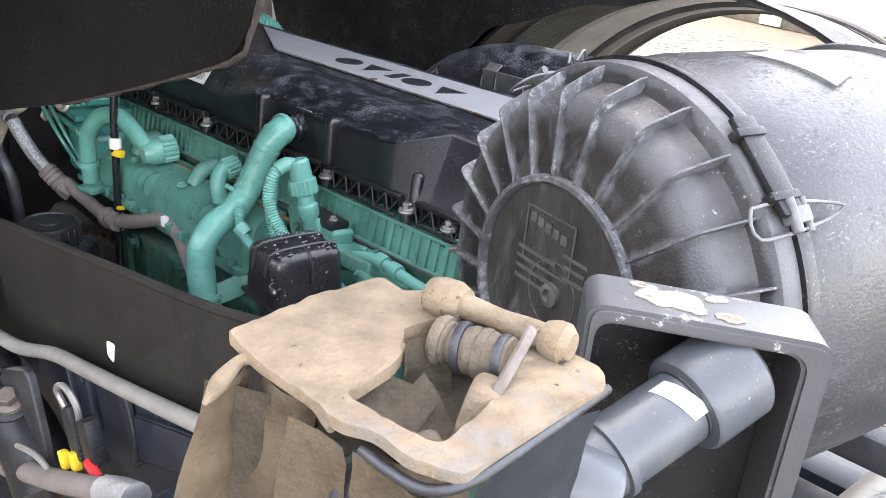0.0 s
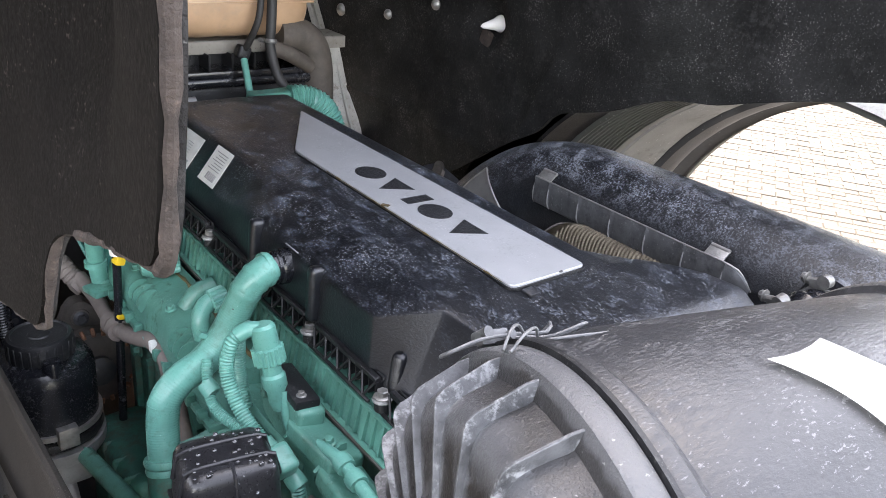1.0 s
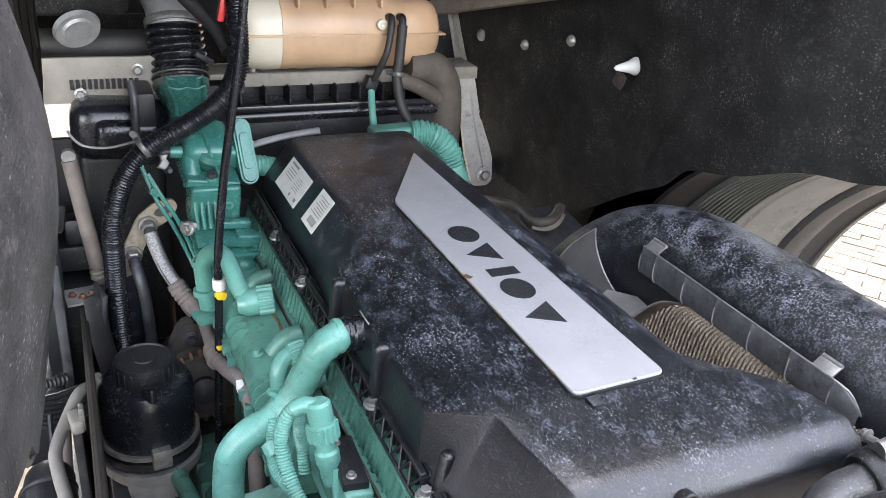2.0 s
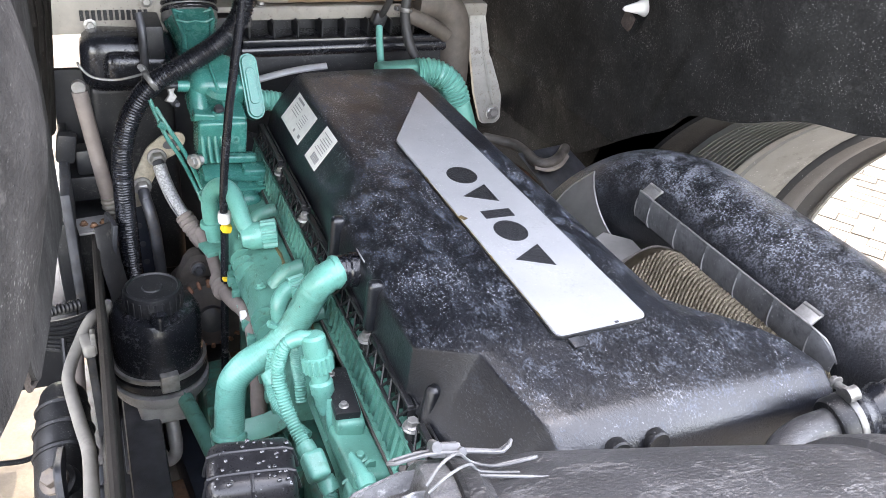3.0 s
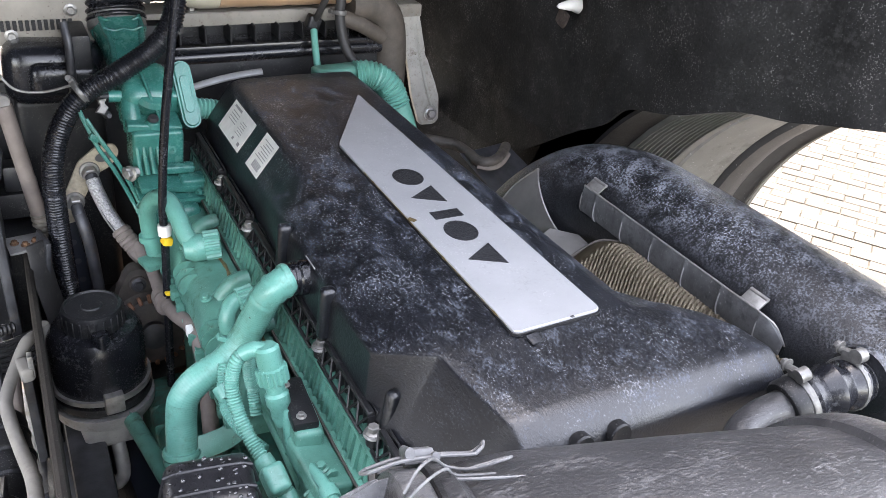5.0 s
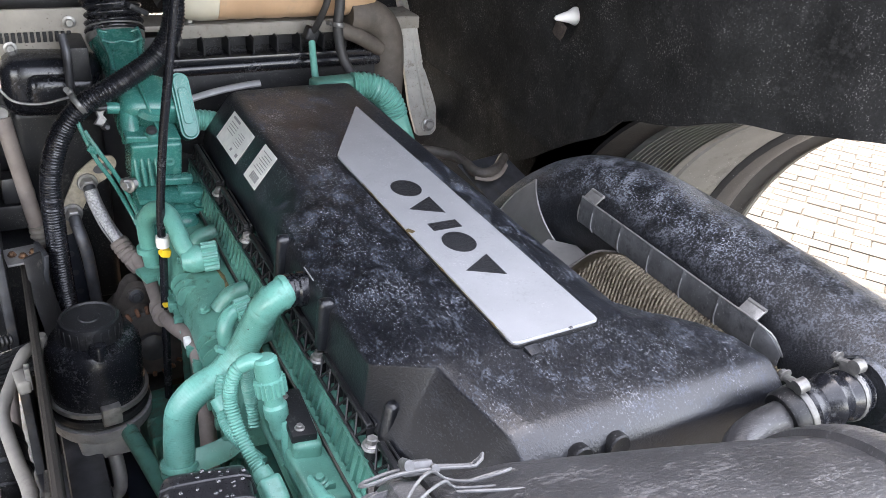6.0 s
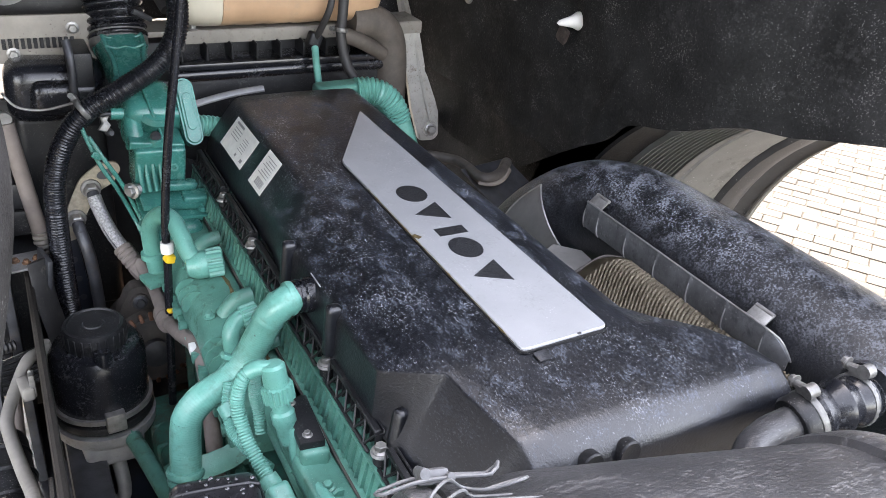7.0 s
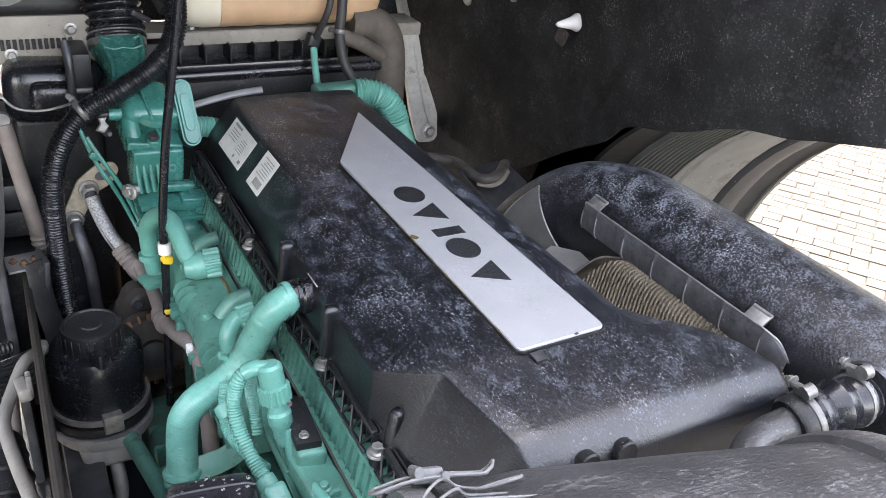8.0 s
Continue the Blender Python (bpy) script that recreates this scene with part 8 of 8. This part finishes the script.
def cab_lock():
    c = thing("cab_lock_bracket", (-0.6, -0.6, 1.3), "dust-caked steel cab lock bracket with a latch hook", "bracket")
    top = rounded([Vector(p) for p in ((-0.657, -0.535), (-0.607, -0.531), (-0.553, -0.533), (-0.558, -0.556), (-0.545, -0.564), (-0.54, -0.595), (-0.539, -0.646), (-0.538, -0.674), (-0.552, -0.684), (-0.6, -0.684), (-0.648, -0.685), (-0.657, -0.664), (-0.656, -0.642), (-0.664, -0.629), (-0.661, -0.605), (-0.662, -0.569))], 0.005, 3)
    hole = rounded([Vector(p) for p in ((-0.648, -0.613), (-0.613, -0.607), (-0.587, -0.594), (-0.566, -0.6), (-0.562, -0.638), (-0.592, -0.655), (-0.613, -0.66), (-0.641, -0.664), (-0.645, -0.642))], 0.005, 3)
    mid = Vector((-0.607, -0.628))
    n = 180

    def reach(line, ang):
        """Where a line from the hole's middle meets an outline."""
        d = Vector((math.cos(ang), math.sin(ang)))
        best = 0.0
        for p, q in zip(line, line[1:] + line[:1]):
            e, w = q - p, p - mid
            det = d.x * -e.y + d.y * e.x
            if abs(det) < 1e-12:
                continue
            s, k = (-w.x * e.y + w.y * e.x) / det, (d.x * w.y - d.y * w.x) / det
            if s > 0 and -1e-6 <= k <= 1 + 1e-6:
                best = max(best, s)
        return mid + d * best

    # flat dusty plate with turned-down edges and an opening for the latch
    bm = bmesh.new()
    rings = []
    for f, dz in ((0.03, -0.006), (0.0, -0.0055), (0.0, -0.001), (0.008, 0.0), (0.02, 0.0), (0.15, 0.0), (0.3, 0.0), (0.45, 0.0), (0.6, 0.0), (0.75, 0.0), (0.9, 0.0), (0.98, 0.0), (1.0, -0.001), (1.0, -0.008), (0.97, -0.0085)):
        row = []
        for k in range(n):
            ang = 2 * math.pi * k / n
            p = reach(top, ang).lerp(reach(hole, ang), f)
            z = 1.6 + 0.002 * noise.noise(Vector((p.x * 22, p.y * 22, 0.3))) + dz
            if 0.005 < f < 0.99:
                z += 0.0011 * noise.noise(Vector((p.x * 110, p.y * 110, 0.2))) + 0.0006 * noise.noise(Vector((p.x * 300, p.y * 300, 0.7)))
            row.append(bm.verts.new((p.x, p.y, z)))
        rings.append(row)
    for a, b in zip(rings, rings[1:]):
        for k in range(n):
            bm.faces.new((a[k], a[(k + 1) % n], b[(k + 1) % n], b[k]))
    part("plate", bm, TAN, c)
    # worn flange under the front edge of the plate
    part("front_flange", sweep([(-0.547, -0.682, 1.596), (-0.6, -0.684, 1.595), (-0.642, -0.684, 1.594), (-0.654, -0.672, 1.588), (-0.657, -0.652, 1.587), (-0.657, -0.636, 1.588)], 0.0026, 10, 0.004), DARK_STEEL, c, "rubbed dark steel edge")
    # hinge tube and knob, ribbed roller and cheeks in the opening
    a, b = Vector((-0.557, -0.59, 1.607)), Vector((-0.547, -0.65, 1.607))
    part("hinge_tube", sweep([a, a.lerp(b, 0.5), b], lambda s: 0.0062 + 0.0005 * math.sin(s * 160), 18, 0.003), TAN, c)
    part("hinge_knob", lathe([(0, -0.006), (0.0085, -0.006), (0.0105, -0.001), (0.0105, 0.005), (0.007, 0.009), (0, 0.01)], aim(b, b - a), 18), TAN, c)
    part("hinge_root", lathe([(0, -0.006), (0.009, -0.006), (0.011, 0.0), (0.0115, 0.01), (0.009, 0.016), (0, 0.017)], aim(a + (a - b) * 0.12, b - a), 18), TAN, c)
    r0, r1 = Vector((-0.58, -0.602, 1.598)), Vector((-0.568, -0.64, 1.598))
    part("roller", sweep([r0, r0.lerp(r1, 0.5), r1], lambda s: 0.0118 - 0.0028 * (1 if 0.008 < s < 0.0125 or 0.024 < s < 0.027 else 0) + 0.0007 * math.sin(s * 700), 20, 0.0012), GRIME, c, "grimy stepped latch roller")
    for k, q in enumerate((0.1, 0.38, 0.66, 0.92)):
        part("roller_collar", lathe([(0.007, -0.0022), (0.0128, -0.0022), (0.0134, 0), (0.0128, 0.0022), (0.007, 0.0022)], aim(r0.lerp(r1, q), r1 - r0 + Vector((0, 0, 0.004 * (k % 2)))), 22), (GRIME, DARK_STEEL)[k % 2], c)
    part("hinge_web", bent_sheet((-0.572, -0.594, 1.606), (-0.556, -0.588, 1.609), (-0.556, -0.606, 1.594), (-0.574, -0.61, 1.59), 0.004, 0.003, 21), RUST, c, "rusty hinge web")
    part("dust_crust", bent_sheet((-0.648, -0.61, 1.592), (-0.618, -0.6, 1.594), (-0.6, -0.625, 1.58), (-0.64, -0.64, 1.578), 0.006, 0.005, 31), GRIME, c)
    part("latch_cheek", bent_sheet((-0.6, -0.6, 1.604), (-0.58, -0.612, 1.604), (-0.582, -0.618, 1.565), (-0.606, -0.606, 1.565), 0.006, 0.003, 5), GRIME, c)
    part("latch_cheek", bent_sheet((-0.596, -0.594, 1.606), (-0.575, -0.6, 1.608), (-0.575, -0.606, 1.57), (-0.6, -0.6, 1.57), 0.005, 0.002, 8), TAN, c)
    part("latch_pawl", rbox((0.024, 0.016, 0.03), at(-0.597, -0.648, 1.588, 12, 8, 30), 0.007, 3), TAN, c)
    part("latch_lever", sweep([(-0.598, -0.656, 1.6), (-0.59, -0.655, 1.606), (-0.576, -0.651, 1.612), (-0.562, -0.646, 1.617)], 0.0032, 8, flat=0.5), EDGE, c, "slim rubbed latch lever")
    part("hook_body", bent_sheet((-0.642, -0.622, 1.584), (-0.6, -0.612, 1.588), (-0.6, -0.65, 1.566), (-0.64, -0.656, 1.566), 0.012, 0.006, 3), GRIME, c)
    part("hook_nose", rbox((0.018, 0.024, 0.03), at(-0.63, -0.65, 1.572, 12, -15, -25), 0.006, 3), GRIME, c)
    part("well", bent_sheet((-0.655, -0.605, 1.578), (-0.56, -0.592, 1.578), (-0.556, -0.66, 1.566), (-0.648, -0.668, 1.57), 0.012, 0.006, 17, 16), GRIME, c)
    # dented side sheets and their rolled upper edge
    part("inner_sheet", bent_sheet((-0.676, -0.548, 1.586), (-0.646, -0.606, 1.586), (-0.64, -0.606, 1.4), (-0.69, -0.54, 1.4), 0.005, 0.003, 11), GRIME, c)
    part("side_sheet", bent_sheet((-0.684, -0.565, 1.59), (-0.657, -0.557, 1.592), (-0.668, -0.56, 1.47), (-0.71, -0.545, 1.47), 0.005, -0.004, 1), TAN, c)
    part("side_sheet", bent_sheet((-0.658, -0.56, 1.59), (-0.655, -0.6, 1.59), (-0.662, -0.585, 1.47), (-0.678, -0.556, 1.47), 0.005, -0.007, 4), TAN, c)
    part("side_sheet", bent_sheet((-0.666, -0.6, 1.59), (-0.66, -0.63, 1.588), (-0.652, -0.62, 1.47), (-0.676, -0.585, 1.47), 0.005, 0.003, 6), TAN, c)
    part("front_sheet", bent_sheet((-0.658, -0.632, 1.586), (-0.638, -0.68, 1.586), (-0.618, -0.668, 1.48), (-0.645, -0.62, 1.48), 0.005, 0.002, 7), TAN, c)
    part("front_sheet", bent_sheet((-0.638, -0.68, 1.586), (-0.55, -0.68, 1.586), (-0.55, -0.668, 1.48), (-0.618, -0.668, 1.48), 0.005, 0.002, 9), CYLINDER, c)
    part("rolled_edge", sweep([(-0.688, -0.566, 1.586), (-0.672, -0.56, 1.593), (-0.66, -0.557, 1.595), (-0.657, -0.572, 1.596), (-0.656, -0.59, 1.596), (-0.658, -0.608, 1.596), (-0.66, -0.622, 1.594)], lambda s: 0.0038 * min(1, 0.3 + s * 60) + 0.0009 * math.sin(s * 150), 14, 0.002, flat=0.7), TAN, c)
    part("front_boss", lathe([(0, 0), (0.019, 0), (0.021, 0.004), (0.017, 0.008), (0, 0.008)], aim((-0.646, -0.634, 1.553), (-0.85, -0.35, 0.25)), 28), DARK_STEEL, c)
    part("post", rbox((0.08, 0.08, 0.5), at(-0.6, -0.615, 1.25), 0.012), GREY_PAINT, c)
    return c


cab_lock()


def lift_cylinder():
    u = thing("steel_u_bracket", (-0.36, -0.64, 1.2), "scuffed grey U-shaped steel bracket with chipped paint", "bracket")
    a, b = Vector((-0.4, -0.573, 1.566)), Vector((-0.302, -0.7, 1.556))
    way = (b - a).normalized()
    across = Vector((way.y, -way.x, 0)).normalized()
    mid = (a + b) / 2
    turn = Matrix.Translation(mid) @ Matrix(((way.x, across.x, 0, 0), (way.y, across.y, 0, 0), (way.z, 0, 1, 0), (0, 0, 0, 1)))
    half = (b - a).length / 2
    outline = [Vector(q) for q in ((-half, -0.42), (-half, 0.0), (half, 0.0), (half, -0.42), (half - 0.018, -0.42), (half - 0.018, -0.012), (-half + 0.007, -0.012), (-half + 0.007, -0.42))]
    up = turn @ Matrix(((1, 0, 0, 0), (0, 0, 1, -0.02), (0, 1, 0, 0), (0, 0, 0, 1)))
    part("u_frame", prism([(q.x, q.y) for q in rounded(outline, 0.014, 5)], 0.052, up, 0.003, segs=2), GREY_PAINT, u)
    # black instead of grey paint: the bracket's shaded inside put into the colour
    part("shaded_back_sheet", prism([(-half + 0.01, -0.42), (half - 0.01, -0.42), (half - 0.01, -0.02), (-half + 0.01, -0.02)], 0.005, turn @ Matrix(((1, 0, 0, 0), (0, 0, 1, -0.028 if across.x < 0 else 0.03), (0, 1, 0, 0), (0, 0, 0, 1)))), BLACK, u)
    rng = random.Random(4)
    for k in range(11):
        # ragged scabs of old cream paint
        s, w = (-0.022, 0.004) if k == 0 else (rng.uniform(-0.055, 0.02), rng.uniform(-0.014, 0.024))
        size = 0.017 if k == 0 else rng.uniform(0.002, 0.009)
        scab = [(s + size * (1.7 if k < 4 else 1.1) * (0.85 + 0.25 * noise.noise(Vector((math.cos(a) * 1.5, math.sin(a) * 1.5, k)))) * math.cos(a), w + size * (0.75 + 0.35 * noise.noise(Vector((math.cos(a) * 2.5, math.sin(a) * 2.5, k + 9)))) * math.sin(a)) for a in (2 * math.pi * q / 30 for q in range(30))]
        part("paint_scab", prism(scab, 0.0012, turn @ at(0, 0, 0.0002), 0.0004), FLAKE, u)
    c = thing("lift_cylinder", (-0.45, -0.68, 1.3), "blue-grey hydraulic cab lift cylinder", "hydraulic cylinder")
    p, q = Vector((-0.367, -0.657, 1.51)), Vector((-0.452, -0.634, 1.478))
    d = (q - p).normalized()
    part("barrel", sweep([p + d * 0.0, p + d * 0.06, q, q + d * 0.045], 0.0255, 36, 1, True), CYLINDER, c)
    part("sleeve", lathe([(0.02, -0.03), (0.031, -0.03), (0.0345, -0.026), (0.0345, 0.018), (0.0325, 0.021), (0.024, 0.021)], aim(p, d), 40), CYLINDER, c)
    part("barrel_ring", lathe([(0.025, 0), (0.0285, 0.001), (0.0285, 0.007), (0.025, 0.008)], aim(p + d * 0.082, d), 36), CYLINDER, c)
    part("barrel_seam", lathe([(0.0252, 0), (0.0258, 0), (0.0258, 0.0014), (0.0252, 0.0014)], aim(p + d * 0.0225, d), 36), BLACK, c)
    e = Vector((-0.492, -0.634, 1.484))
    way2 = Vector((0.55, -0.75, -0.3)).normalized()
    part("eye", lathe([(0.013, -0.03), (0.024, -0.03), (0.0265, -0.026), (0.0265, 0.026), (0.024, 0.03), (0.019, 0.031), (0.013, 0.03)], aim(e, way2), 32), CYLINDER, c)
    part("eye_bush", lathe([(0.008, 0.022), (0.0135, 0.022), (0.0135, 0.0315), (0.0115, 0.033), (0.008, 0.033)], aim(e, way2), 28), EDGE, c, "worn steel bush")
    part("pin", lathe([(0, -0.04), (0.008, -0.04), (0.008, 0.026), (0, 0.026)], aim(e, way2), 16), DARK_STEEL, c)
    # pale paper strip laid round the barrel
    bm = bmesh.new()
    m = aim(p, d)
    side = m.to_3x3().inverted() @ (Vector((-0.45, -0.35, 0.82)))
    a0 = math.atan2(side.y, side.x)
    rows = [[bm.verts.new(m @ Vector((0.0261 * math.cos(a0 + w * 0.13), 0.0261 * math.sin(a0 + w * 0.13), s + 0.0012 * w))) for w in range(-5, 6)] for s in (0.0245, 0.032, 0.0385)]
    for r0, r1 in zip(rows, rows[1:]):
        for k in range(10):
            bm.faces.new((r0[k], r0[k + 1], r1[k + 1], r1[k]))
    bmesh.ops.solidify(bm, geom=bm.faces[:], thickness=0.0006)
    part("paper_strip", bm, LABEL, c, "pale paper strip")
    return u


lift_cylinder()


# ---- paving stones on the ground beside the truck ----
def paving():
    p = thing("paving", (5, 3, 0), "pale concrete paving blocks laid in running bond", "paving", kind="structure")
    me = bpy.data.meshes.new("paver")
    bm = rbox((0.196, 0.096, 0.06), at(0, 0, -0.03), 0.004, 1)
    bm.to_mesh(me)
    bm.free()
    me.materials.append(PAVING)
    turn = radians(-56)
    c, s = math.cos(turn), math.sin(turn)
    rng = random.Random(2)
    count = 0
    rest = bmesh.new()
    for j in range(-110, 111):
        for i in range(-56, 57):
            u, v = i * 0.204 + 0.102 * (j % 2), j * 0.104
            x, y = 4.6 + c * u - s * v, 2.6 + s * u + c * v
            if x < 0.2 or abs(y - 2) > 9 or x > 13:
                continue
            z = rng.uniform(-0.004, 0.003)
            if abs(u) < 1.55 and abs(v) < 1.0 and count < 290:
                ob = new("paver", me)
                ob.location, ob.rotation_euler = (x, y, z), (rng.uniform(-0.015, 0.015), rng.uniform(-0.015, 0.015), turn)
                ob.parent = p
                ob.matrix_parent_inverse = p.matrix_basis.inverted()
                count += 1
            else:
                q = [Vector((x + c * a - s * b, y + s * a + c * b, z)) for a, b in ((-0.098, -0.048), (0.098, -0.048), (0.098, 0.048), (-0.098, 0.048))]
                top = [rest.verts.new(w) for w in q]
                low = [rest.verts.new(w + Vector((0, 0, -0.03))) for w in q]
                rest.faces.new(top)
                for k in range(4):
                    rest.faces.new((low[k], low[(k + 1) % 4], top[(k + 1) % 4], top[k]))
    field = part("paver_field", rest, PAVING, p, smooth=False)
    field["kind"] = "stuff"


paving()
